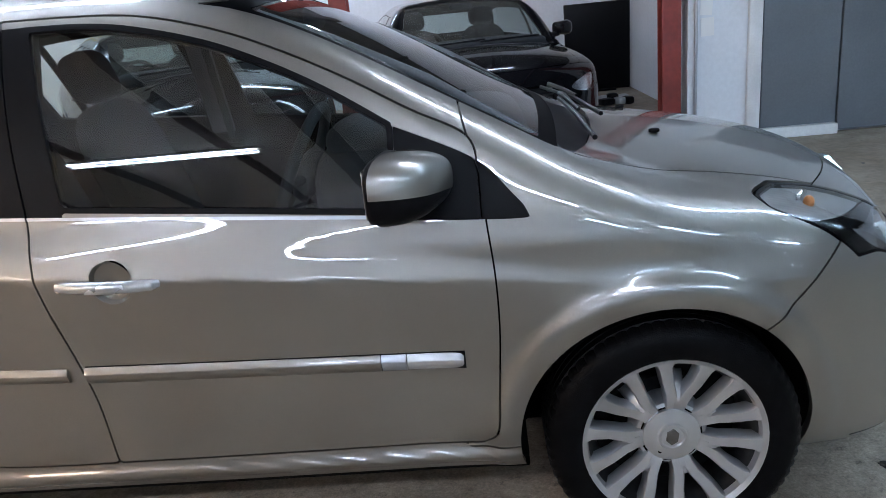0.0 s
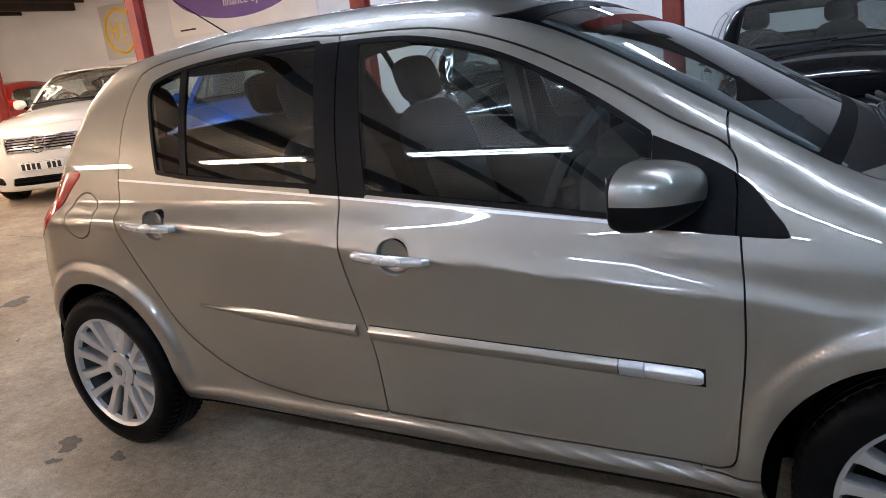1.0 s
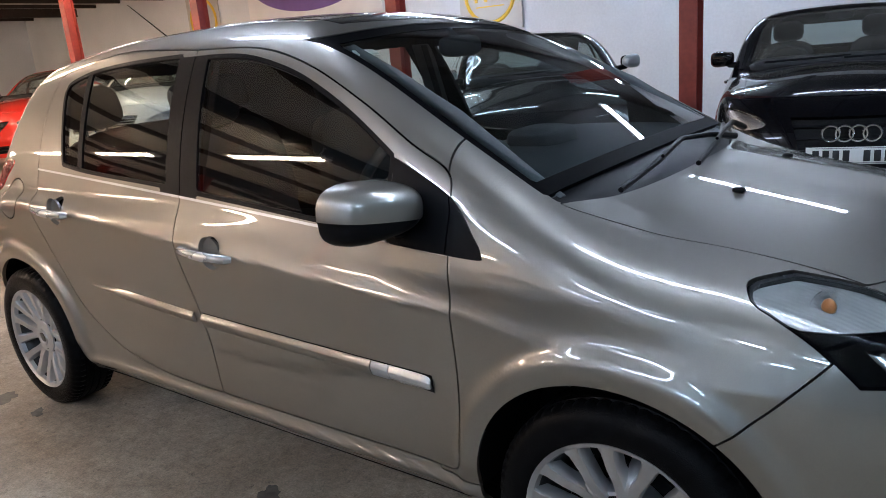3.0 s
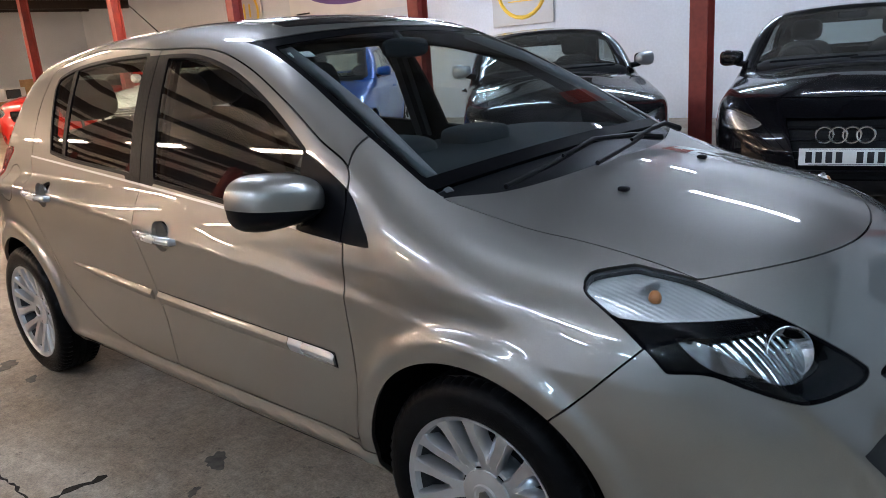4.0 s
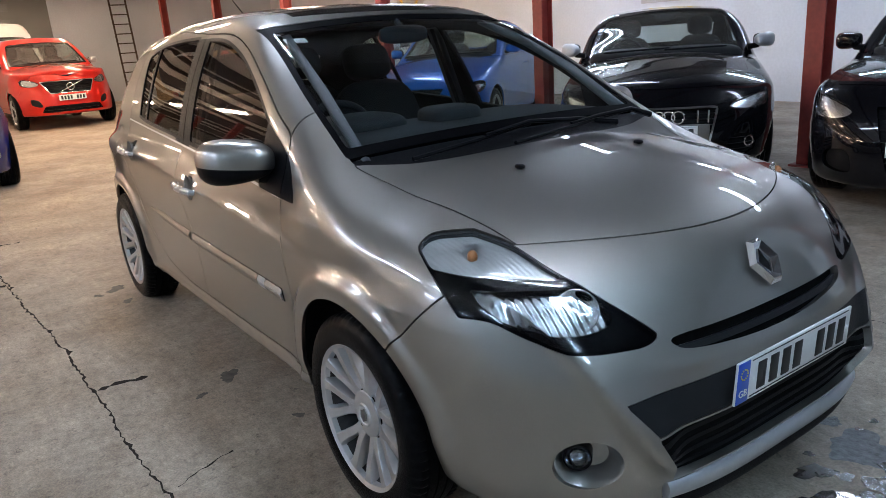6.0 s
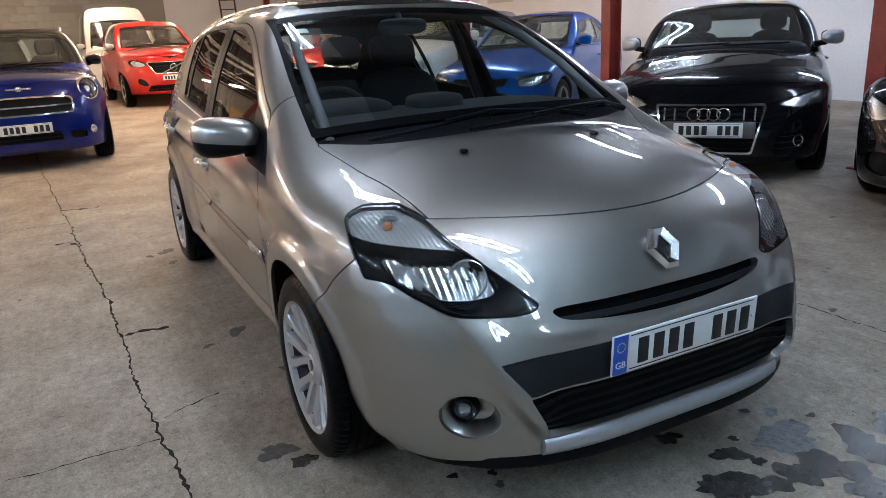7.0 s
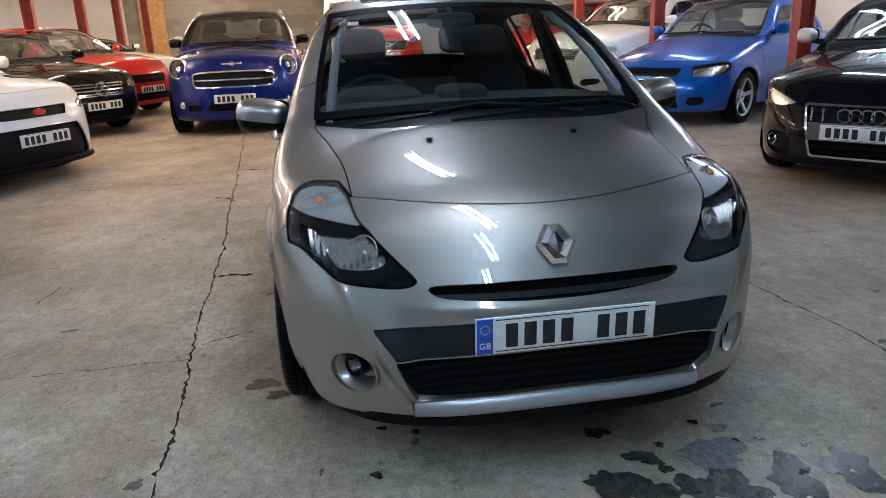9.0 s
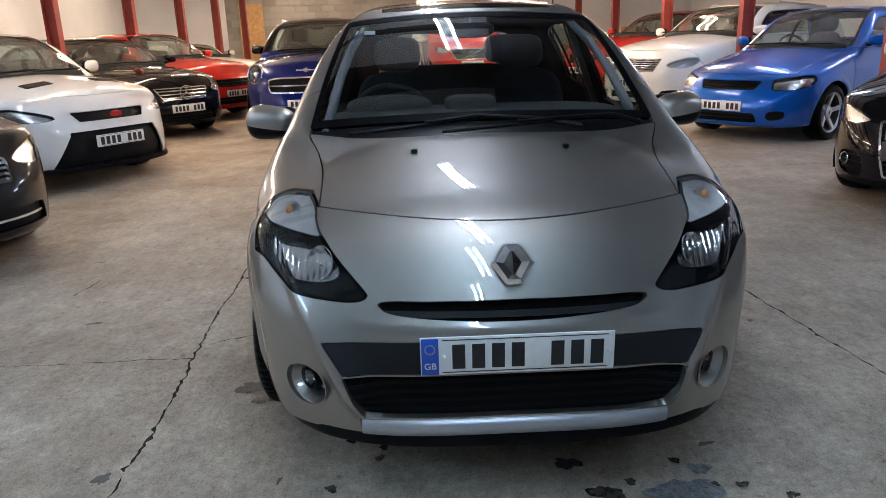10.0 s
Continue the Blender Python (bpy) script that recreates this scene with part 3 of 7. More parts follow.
# ---- parts that every car has ----
def wheel_set(parent, places, radius=0.30, rim=0.212, width=0.185, spokes=7, style="vee", alloy=None, steps=64, name="wheel", cap=True):
    """Wheels built once and then shared: tyre, rim, spokes and hub cap under each wheel."""
    alloy = alloy or M_ALLOY
    w = width / 2
    r = radius
    meshes = {}

    def keep(key, bm, smooth=True):
        me = bpy.data.meshes.new(key)
        bm.normal_update()
        bm.to_mesh(me)
        bm.free()
        for f in me.polygons:
            f.use_smooth = smooth
        me.set_sharp_from_angle(angle=radians(35))
        meshes[key] = me
    # face towards -y
    side = [(rim - 0.012, -w * 0.72), (rim - 0.002, -w * 0.93), (rim + 0.012, -w * 1.0), (rim + 0.03, -w * 1.03), (rim + 0.055, -w * 1.02), (r - 0.022, -w * 0.96), (r - 0.008, -w * 0.86), (r - 0.001, -w * 0.70)]
    tread = []
    for i, a in enumerate(np.linspace(-0.66, 0.66, 5)):
        if i:
            tread += [(r - 0.008, w * (a - 0.20)), (r, w * (a - 0.15))]
        tread += [(r, w * (a + 0.12)), (r - 0.008, w * (a + 0.14))]
    prof = side + tread + [(a, -b) for a, b in side[::-1]]
    bm = lathe(prof, steps * 3)
    bm.verts.ensure_lookup_table()
    n = steps * 3
    for k, (pr, pa) in enumerate(prof):
        if pr > r - 0.012 and abs(pa) > w * 0.5:
            for i in range(0, n, 3):
                v = bm.verts[k * n + i]
                s = (pr - 0.0045) / pr
                v.co.x *= s
                v.co.z *= s
    keep("tyre", bm)
    q = rim
    bm = lathe([(q - 0.016, -w * 0.60), (q - 0.008, -w * 0.90), (q + 0.004, -w * 0.98), (q + 0.006, -w * 0.90), (q + 0.002, -w * 0.86)], steps)
    keep("rim", bm)
    bm = lathe([(q - 0.010, -w * 0.80), (q - 0.018, -w * 0.58), (q - 0.030, -w * 0.2), (q - 0.034, w * 0.4), (q - 0.02, w * 0.9)], steps)
    keep("rim_barrel", bm)
    bm = lathe([(0.001, 0.0), (q - 0.03, 0.0), (q - 0.03, w * 0.3)], 40, at=(0, w * 0.35, 0))
    lathe([(0.05, -0.012), (0.125, -0.012), (0.135, 0.0)], 40, bm=bm, at=(0, w * 0.25, 0))
    keep("brake_disc", bm)
    inner, outer = 0.075, q - 0.010
    bm = bmesh.new()

    def beam(path, widths, heights, depth=0.030):
        """A spoke of bevelled section along (x, z) points."""
        pts = [Vector((a, 0, b)) for a, b in path]
        ring = []
        for i, p in enumerate(pts):
            d = (pts[min(i + 1, len(pts) - 1)] - pts[max(i - 1, 0)]).normalized()
            s = Vector((-d.z, 0, d.x))
            ww, yy = widths[i], heights[i]
            ring.append([bm.verts.new(p + s * ww * k + Vector((0, yy + dy, 0))) for k, dy in ((-1.12, depth), (-1.03, 0.005), (-0.80, 0.0), (0.80, 0.0), (1.03, 0.005), (1.12, depth))])
        for ra, rb in zip(ring, ring[1:]):
            for k in range(5):
                bm.faces.new((ra[k], ra[k + 1], rb[k + 1], rb[k]))
    for i in range(spokes):
        a = 2 * math.pi * i / spokes + math.pi / 2
        at = lambda r, t: (r * math.cos(a + t), r * math.sin(a + t))
        if style == "vee":
            for sgn in (-1, 1):
                beam([at(0.068, sgn * 0.16), at(0.09, sgn * 0.145), at(0.115, sgn * 0.165), at(0.150, sgn * 0.222), at(outer - 0.012, sgn * 0.238), at(outer + 0.004, sgn * 0.236)], [0.0125, 0.0130, 0.0135, 0.0140, 0.0165, 0.0240], [-w * 0.58, -w * 0.65, -w * 0.71, -w * 0.80, -w * 0.88, -w * 0.91], 0.038)
            beam([at(0.068, 0), at(0.085, 0), at(0.102, 0), at(0.118, 0)], [0.008, 0.009, 0.010, 0.006], [-w * 0.58, -w * 0.645, -w * 0.665, -w * 0.58])
            beam([at(0.104, 0), at(0.120, 0), at(0.138, 0), at(0.150, 0)], [0.008, 0.011, 0.014, 0.016], [-w * 0.62, -w * 0.50, -w * 0.30, w * 0.0], 0.01)
        else:
            beam([at(inner - 0.03, 0), at(0.11, 0), at(outer - 0.03, 0), at(outer, 0)], [0.030, 0.022, 0.020, 0.028], [-w * 0.50, -w * 0.62, -w * 0.78, -w * 0.86])
    bmesh.ops.recalc_face_normals(bm, faces=bm.faces[:])
    keep("spokes", bm)
    bm = lathe([(0.001, -w * 0.70), (0.026, -w * 0.70), (0.029, -w * 0.73), (0.033, -w * 0.73), (0.036, -w * 0.68), (0.058, -w * 0.655), (0.068, -w * 0.63), (0.0695, -w * 0.56), (0.0695, -w * 0.3)], 36)
    keep("hub_cap", bm)
    bm = lathe([(0.066, -w * 0.50), (0.0735, -w * 0.575), (0.0738, -w * 0.30)], 36)
    keep("hub_gap", bm)
    bm = lathe([(0.0732, -w * 0.30), (0.0734, -w * 0.53), (0.082, -w * 0.50), (0.089, -w * 0.36), (0.092, w * 0.1)], 36)
    keep("hub_boss", bm)
    hexa = [(0.016 * math.cos(a), 0.022 * math.sin(a)) for a in [math.pi / 2 + math.pi / 3 * i for i in range(6)]]
    bm = plate_mesh(hexa, 0.006, place=Matrix.Translation((0, -w * 0.70 - 0.005, 0)), bevel=0.002)
    keep("hub_emblem", bm)
    bm = lathe([(0.001, -0.001), (0.0055, -0.001), (0.006, 0.004)], 12, at=(-0.022, -w * 0.652, -0.045))
    keep("lock_hole", bm)
    for x, y, turn in places:
        e = new(name, meshes["tyre"])
        e.parent = parent
        flip = 0 if y < 0 else math.pi
        e.matrix_basis = Matrix.Translation((x, y, radius)) @ Matrix.Rotation(flip + radians(turn), 4, "Z") @ Matrix.Rotation(radians(17 * x + 8), 4, "Y")
        for key, mt in (("tyre", M_RUBBER), ("rim", alloy), ("rim_barrel", M_BARREL), ("brake_disc", M_DARK_METAL), ("spokes", alloy), ("hub_cap", alloy), ("hub_gap", M_LINER), ("hub_boss", alloy), ("hub_emblem", M_EMBLEM), ("lock_hole", M_LINER)):
            if not meshes[key].materials:
                meshes[key].materials.append(mt)
            if key == "tyre":
                continue
            o = new(key, meshes[key])
            o.parent = e


def ring_bm(radius, thick, at, bm=None, squash=1.0):
    pts = [(at[0] + radius * math.cos(a), at[1], at[2] + radius * squash * math.sin(a)) for a in np.linspace(0, 2 * math.pi, 25)]
    return rod(pts, thick, 6, bm)


def number_plate(parent, place, bars, blue=True, wide=0.52, high=0.111, name="number_plate", letters=False):
    """A plate whose characters are plain bars."""
    bm = box(wide, 0.006, high, bevel=0.002)
    pl = part(name, bm, M_PLATE, parent, "white reflective plate with plain dark bars")
    pl.matrix_basis = place
    x0 = -wide / 2
    if blue:
        b = part("blue_band", box(0.046, 0.003, high - 0.004, at=(x0 + 0.026, -0.0035, 0), bevel=0.001), M_PLATE_BLUE, pl, "blue band")
        x0 += 0.046
        for a in range(12):
            part("star_dot", box(0.003, 0.002, 0.003, at=(x0 - 0.02 + 0.013 * math.cos(a * math.pi / 6), -0.0055, 0.022 + 0.013 * math.sin(a * math.pi / 6))), M_YELLOW_DOT, b, smooth=False)
        if letters:
            text = bpy.data.curves.new("country_code", "FONT")
            text.body, text.size, text.align_x, text.extrude = "GB", 0.026, "CENTER", 0.0006
            o = new("country_code", text)
            o.data.materials.append(M_PLATE)
            o.parent = b
            o.matrix_basis = Matrix.Translation((x0 - 0.02, -0.0058, -0.036)) @ Matrix.Rotation(radians(90), 4, "X")
    rim = bmesh.new()
    for sz, sx, at in ((0.0022, wide - 0.075, (0, 0, high / 2 - 0.008)), (0.0022, wide - 0.075, (0, 0, -high / 2 + 0.008))):
        box(sx, 0.002, sz, at=(at[0] + 0.02, -0.0035, at[2]), bm=rim)
    part("border_line", rim, M_INK, pl)
    for sx in (x0 + 0.016, wide / 2 - 0.016):
        part("screw_cap", blob(0.0055, 0.003, 0.0055, at=(sx, -0.004, 0.0), power=2, nu=10, nv=6), M_PLATE, pl)
    span = wide / 2 - x0 - 0.05
    step = span / (len(bars) + 0.0)
    for i, c in enumerate(bars):
        if c == "-":
            continue
        part("character_bar", box(step * 0.66, 0.003, 0.072, at=(x0 + 0.03 + step * (i + 0.5), -0.0035, -0.002), bevel=0.001), M_INK, pl)
    return pl


def side_mirror(parent, x, y, z, mat, scale=1.0, lower=True, name="door_mirror", two_tone=True, tall=1.0):
    """A door mirror on its foot; y says the side."""
    s = -1 if y < 0 else 1
    m = new(name)
    m.parent = parent
    m.matrix_basis = Matrix.Translation((x, y, z)) @ Matrix.Rotation(radians(s * 8), 4, "Z") @ Matrix.Diagonal((scale, scale, scale * tall, 1))

    def shell(lo, hi, grow=0.0):
        bm = bmesh.new()
        rows, nv, nu = [], 16, 28
        for j in range(nv + 1):
            a = math.pi / 2 * j / nv
            rows.append([])
            for i in range(nu):
                b = 2 * math.pi * i / nu
                f = lambda c, e: math.copysign(abs(c) ** e, c)
                yy = 0.118 * f(math.cos(b), 0.72) * f(math.cos(a), 0.55)
                zz = 0.078 * f(math.sin(b), 0.72) * f(math.cos(a), 0.55)
                zz *= 1.0 - 0.16 * (yy * -s / 0.118)
                xx = 0.02 + 0.10 * math.sin(a) - 0.028 * (yy * s / 0.118) * 1.0
                rows[-1].append(bm.verts.new((xx * (1 + grow), yy * (1 + grow), zz * (1 + grow))))
        for ra, rb in zip(rows, rows[1:]):
            for i in range(nu):
                bm.faces.new((ra[i], ra[(i + 1) % nu], rb[(i + 1) % nu], rb[i]))
        bmesh.ops.remove_doubles(bm, verts=bm.verts[:], dist=1e-5)
        bmesh.ops.recalc_face_normals(bm, faces=bm.faces[:])
        g = bm.verts[:] + bm.edges[:] + bm.faces[:]
        if hi is not None:
            bmesh.ops.bisect_plane(bm, geom=g, plane_co=(0, 0, hi), plane_no=(0, -0.12 * s, 1), clear_outer=True)
        g = bm.verts[:] + bm.edges[:] + bm.faces[:]
        if lo is not None:
            bmesh.ops.bisect_plane(bm, geom=g, plane_co=(0, 0, lo), plane_no=(0, -0.12 * s, 1), clear_inner=True)
        return bm
    if two_tone:
        part("mirror_cap", shell(-0.018, None), mat, m)
        part("mirror_base", shell(None, -0.018, -0.015), M_BLACK_PLASTIC, m)
    else:
        part("mirror_cap", shell(None, None), mat, m)
    part("mirror_rim", blob(0.022, 0.112, 0.072, at=(-0.004, 0, -0.002), power=4, nu=28), M_BLACK_PLASTIC, m)
    part("mirror_glass", box(0.003, 0.18, 0.11, at=(-0.0235, 0, 0), bevel=0.001), M_CHROME, m)
    part("mirror_foot", rod([(0.035, -s * 0.07, -0.05), (0.05, -s * 0.12, -0.062), (0.055, -s * 0.19, -0.07)], [0.036, 0.030, 0.034], 12), M_BLACK_PLASTIC, m)
    return m


def seat(parent, x, y, name="front_seat", wide=0.50, rear=False):
    s = new(name)
    s.parent = parent
    s.matrix_basis = Matrix.Translation((x, y, 0))
    part("cushion", blob(0.26, wide / 2, 0.10, at=(0.06, 0, 0.50), power=4), M_SEAT, s)
    tilt = Matrix.Rotation(radians(-18), 4, "Y")
    part("backrest", blob(0.075, wide / 2, 0.33, at=(-0.28, 0, 0.80), power=3.6, turn=tilt), M_SEAT, s)
    for dy in ((0,) if not rear else (-0.36, 0.36)):
        part("headrest", blob(0.05, 0.135, 0.095, at=(-0.405, dy, 1.21), power=3.4, turn=tilt), M_SEAT, s)
        part("headrest_post", rod([(-0.375, dy - 0.05, 1.05), (-0.40, dy - 0.05, 1.16)], 0.007, 8), M_CHROME, s)
        part("headrest_post", rod([(-0.375, dy + 0.05, 1.05), (-0.40, dy + 0.05, 1.16)], 0.007, 8), M_CHROME, s)
    return s


def steering_wheel(parent, x, y, z):
    w = new("steering_wheel")
    w.parent = parent
    w.matrix_basis = Matrix.Translation((x, y, z)) @ Matrix.Rotation(radians(-66), 4, "Y")
    pts = [(0.185 * math.cos(a), 0.185 * math.sin(a), 0) for a in np.linspace(0, 2 * math.pi, 41)]
    part("wheel_rim", rod(pts, 0.016, 10), M_TRIM_IN, w)
    part("airbag_hub", blob(0.075, 0.085, 0.03, at=(0, 0, -0.02), power=3), M_TRIM_IN, w)
    for a in (0, math.pi, -math.pi / 2):
        part("spoke", rod([(0.05 * math.sin(a), 0.05 * math.cos(a), -0.02), (0.18 * math.sin(a), 0.18 * math.cos(a), 0)], 0.014, 8), M_TRIM_IN, w)


def reach(form, start, way):
    """How far from start, along way, the form's skin lies."""
    near, far = 0.0, 1.5
    for _ in range(24):
        mid = (near + far) / 2
        q = start + way * mid
        if form(np.array([[q.x, q.y, q.z]]))[0] < 0:
            near = mid
        else:
            far = mid
    return near


def chin(form, parent, height=0.262, spread=1.16, proud=0.0, drop=0.052, name="chin_spoiler", x0=0.15):
    """A black lip along the foot of a bumper."""
    bm = bmesh.new()
    rows = []
    for a in np.linspace(-spread, spread, 61):
        d = Vector((math.cos(a), math.sin(a), 0))
        o = Vector((x0, 0, height))
        r = reach(form, o, d) + proud - 0.03 * min(max((abs(a) - 0.8) / 0.35, 0), 1)
        low = 0.012 * min(max((abs(a) - 0.9) / 0.4, 0), 1)
        rows.append([bm.verts.new(o + d * (r + dr) + Vector((0, 0, dz - low))) for dr, dz in ((-0.05 - proud, -0.006), (-0.010, -0.010), (-0.003, -0.016), (0.0, 0.012 - drop), (-0.005, -drop), (-0.08, -drop))])
    for ra, rb in zip(rows, rows[1:]):
        for k in range(5):
            bm.faces.new((ra[k], ra[k + 1], rb[k + 1], rb[k]))
    bmesh.ops.recalc_face_normals(bm, faces=bm.faces[:])
    return part(name, bm, M_BLACK_PLASTIC, parent, "black lower lip")


def sill_bar(name, form, side, xs, rise, half, mat, parent, label="", out=1.0, round_end=False, taper=None):
    """A moulded strip along a flank: bevelled above, upright below."""
    bm = bmesh.new()
    rows = []
    for i, xx in enumerate(xs):
        zc = float(rise(xx))
        k = float(taper(xx)) if taper else 1.0
        if round_end:
            k *= math.sqrt(max(1 - ((xx - xs[0]) / (xs[-1] - xs[0] + 0.0008)) ** 14, 0.0)) * 0.6 + 0.4
        row = []
        for o, dz in ((-0.004, 1.0), (0.0030, 0.98), (0.0128, 0.32), (0.0138, 0.16), (0.0085, -0.82), (0.0060, -0.97), (-0.004, -1.0)):
            zz = zc + dz * half * k
            row.append(bm.verts.new((xx, side * (float(form.half_width(np.array(xx), np.array(zz))) + o * out * (0.4 + 0.6 * k)), zz)))
        rows.append(row)
    for ra, rb in zip(rows, rows[1:]):
        for k in range(6):
            bm.faces.new((ra[k], ra[k + 1], rb[k + 1], rb[k]))
    bm.faces.new(rows[0])
    bm.faces.new(rows[-1])
    bmesh.ops.recalc_face_normals(bm, faces=bm.faces[:])
    return part(name, bm, mat, parent, label)


# ---- the parked hatchback in the middle ----
def build_hatchback():
    car = thing("hatchback_car", "champagne-grey metallic five-door hatchback parked on concrete", "car")
    form = BodyForm(**HATCH)
    p, tri = form.skin(0.0108)
    n = form.normal(p)
    skin = (p, n, tri)
    x, y, z = p[:, 0], p[:, 1], p[:, 2]
    ay = np.abs(y)
    u = (x - ay) * 0.7071
    GAP = 0.0022
    SEAL = 0.013

    def both(*gs):
        return np.maximum.reduce(gs)

    def one(*gs):
        return np.minimum.reduce(gs)
    # outlines, seen from the side (x, z)
    front_edge = [(-0.43, 1.05), (-0.41, 0.97), (-0.40, 0.86), (-0.39, 0.74), (-0.39, 0.61), (-0.40, 0.47), (-0.412, 0.345), (-0.45, 0.308)]
    mid_edge = [(-1.375, 0.308), (-1.38, 0.48), (-1.40, 0.61), (-1.42, 0.73), (-1.435, 0.85), (-1.45, 0.96), (-1.48, 1.15), (-1.51, 1.39)]
    door_f = outline(front_edge + [(-0.45, 0.308)] + [mid_edge[0]] + mid_edge + [mid_edge[-1]] + [(-1.2, 1.375), (-0.96, 1.315), (-0.73, 1.215), (-0.55, 1.115)])
    door_r = outline([mid_edge[-1]] + mid_edge[::-1] + [mid_edge[0]] + [(-1.55, 0.308), (-1.72, 0.317), (-1.91, 0.350), (-2.06, 0.418), (-2.18, 0.52), (-2.285, 0.68), (-2.345, 0.81), (-2.385, 0.93), (-2.402, 1.05), (-2.402, 1.20), (-2.375, 1.31), (-2.32, 1.368), (-2.1, 1.400), (-1.9, 1.412)])
    glass_f = outline([(-1.468, 1.372), (-1.468, 1.372), (-1.37, 0.90), (-1.37, 0.90), (-0.598, 0.85), (-0.598, 0.85), (-0.592, 1.090), (-0.592, 1.090), (-0.72, 1.170), (-0.85, 1.238), (-1.0, 1.300), (-1.165, 1.345), (-1.30, 1.366)])
    glass_r = outline([(-1.583, 1.383), (-1.583, 1.383), (-1.50, 0.90), (-1.50, 0.90), (-2.170, 0.93), (-2.170, 0.93), (-2.212, 1.035), (-2.262, 1.18), (-2.292, 1.265), (-2.292, 1.300), (-2.265, 1.328), (-2.12, 1.360), (-1.88, 1.378)])
    sail = outline([(-0.592, 1.085), (-0.592, 1.085), (-0.592, 0.885), (-0.592, 0.885), (-0.335, 0.872), (-0.31, 0.885), (-0.335, 0.92), (-0.42, 1.005)])
    belt = spline([(-2.6, 1.02), (-2.3, 1.005), (-1.45, 0.952), (-0.69, 0.898), (-0.4, 0.876), (0, 0.86)])
    g_df, g_dr = within(door_f, x, z), within(door_r, x, z)
    inner = both(0.35 - ay, -0.10 - z)
    g_df, g_dr = both(g_df, inner), both(g_dr, inner)
    low_edge = spline([(-2.4, 1.05), (-2.24, 1.042), (-2.06, 1.022), (-1.53, 0.987), (-1.36, 0.973), (-0.93, 0.938), (-0.598, 0.910)])
    g_gf = both(within(glass_f, x, z) + 0.012, low_edge(x) - z, inner, -1.365 - 0.19 * (z - 0.975) - x)
    g_gr = both(within(glass_r, x, z) + 0.012, low_edge(x) - z, inner, x + 1.528 + 0.15 * (z - 0.975))
    g_sail = both(within(sail, x, z), 0.6 - ay)
    above = belt(x) - z
    arch = one(*[np.hypot(x - a - form.arch_x, z - form.arch_z) - form.arch for a in (0.0, -form.wheelbase)])
    arch = both(arch, z - 0.70, 0.5 - ay)
    # seen from above (x, y)
    hood_front = 0.59 - 0.62 * y * y
    hood_side = spline([(-0.3, 0.68), (-0.18, 0.655), (-0.04, 0.605), (0.18, 0.568), (0.42, 0.555), (0.7, 0.55)])
    cowl = -0.075 - 0.27 * y * y
    g_hood = both(x - hood_front, ay - hood_side(x), cowl - x, 0.74 - z)
    scuttle = both(x - cowl, -0.36 - x - 0.1 * y * y, 0.80 - z, ay - (hood_side(x) - 0.004), z - (1.012 - 0.05 * y * y))
    # seen from the front (y, z)
    screen_half = spline([(0.9, 0.675), (1.0, 0.658), (1.16, 0.628), (1.37, 0.566), (1.5, 0.53)])
    g_ws = both(ay - screen_half(z), z - (1.418 - 0.10 * y * y), (1.012 - 0.05 * y * y) - z, -1.06 - x, x + 0.05)
    g_wsi = both(g_ws + 0.022, (1.036 - 0.05 * y * y) - z)
    # lamps at the corner
    lamp = outline([(-0.350, 0.826), (-0.340, 0.840), (-0.310, 0.849), (-0.222, 0.852), (-0.222, 0.852), (-0.118, 0.827), (-0.012, 0.778), (0.040, 0.752), (0.130, 0.695), (0.198, 0.646), (0.205, 0.632), (0.190, 0.621), (0.147, 0.617), (0.066, 0.623), (-0.016, 0.637), (-0.092, 0.667), (-0.166, 0.699), (-0.240, 0.704), (-0.240, 0.704), (-0.290, 0.768), (-0.335, 0.812)])
    g_lamp = both(within(lamp, u, z), -x, 0.36 - ay)
    bright = outline([(-0.214, 0.765), (-0.214, 0.765), (-0.190, 0.735), (-0.158, 0.710), (-0.090, 0.684), (0.0, 0.668), (0.060, 0.665), (0.097, 0.672), (0.106, 0.692), (0.070, 0.722), (0.016, 0.751), (0.016, 0.751), (-0.090, 0.759)])
    slot = outline([(-0.355, 0.625), (-0.22, 0.628), (0.0, 0.630), (0.22, 0.628), (0.355, 0.625), (0.368, 0.610), (0.32, 0.592), (0.15, 0.580), (0, 0.577), (-0.15, 0.580), (-0.32, 0.592), (-0.368, 0.610)])
    ahead = 0.45 - x
    g_slot = both(within(slot, y, z), ahead)
    band = outline([(-0.537, 0.530), (-0.537, 0.530), (0.537, 0.530), (0.537, 0.530), (0.476, 0.443), (0.476, 0.443), (-0.476, 0.443), (-0.476, 0.443)], 3)
    g_band = both(within(band, y, z + 0.05 * y * y), ahead)
    low = outline([(-0.480, 0.437), (-0.480, 0.437), (0.480, 0.437), (0.480, 0.437), (0.424, 0.309), (0.424, 0.309), (-0.424, 0.309), (-0.424, 0.309)], 3)
    g_low = both(within(low, y, z + 0.04 * y * y), ahead)
    lip = outline([(-0.438, 0.302), (-0.438, 0.302), (0.438, 0.302), (0.438, 0.302), (0.434, 0.258), (0.415, 0.251), (0.415, 0.251), (-0.415, 0.251), (-0.415, 0.251), (-0.434, 0.258)], 3)
    g_lip = both(within(lip, y, z + 0.03 * y * y), ahead)
    g_chin = both(z - (0.249 - 0.03 * np.clip(y * y, 0, 0.2) - 0.02 * np.clip((ay - 0.45) / 0.3, 0, 1)), ahead)
    fu, fz = u - 0.045, z - 0.365
    g_fog = both(np.sqrt((fu / 1.30) ** 2 + fz ** 2) - 0.062, ahead)
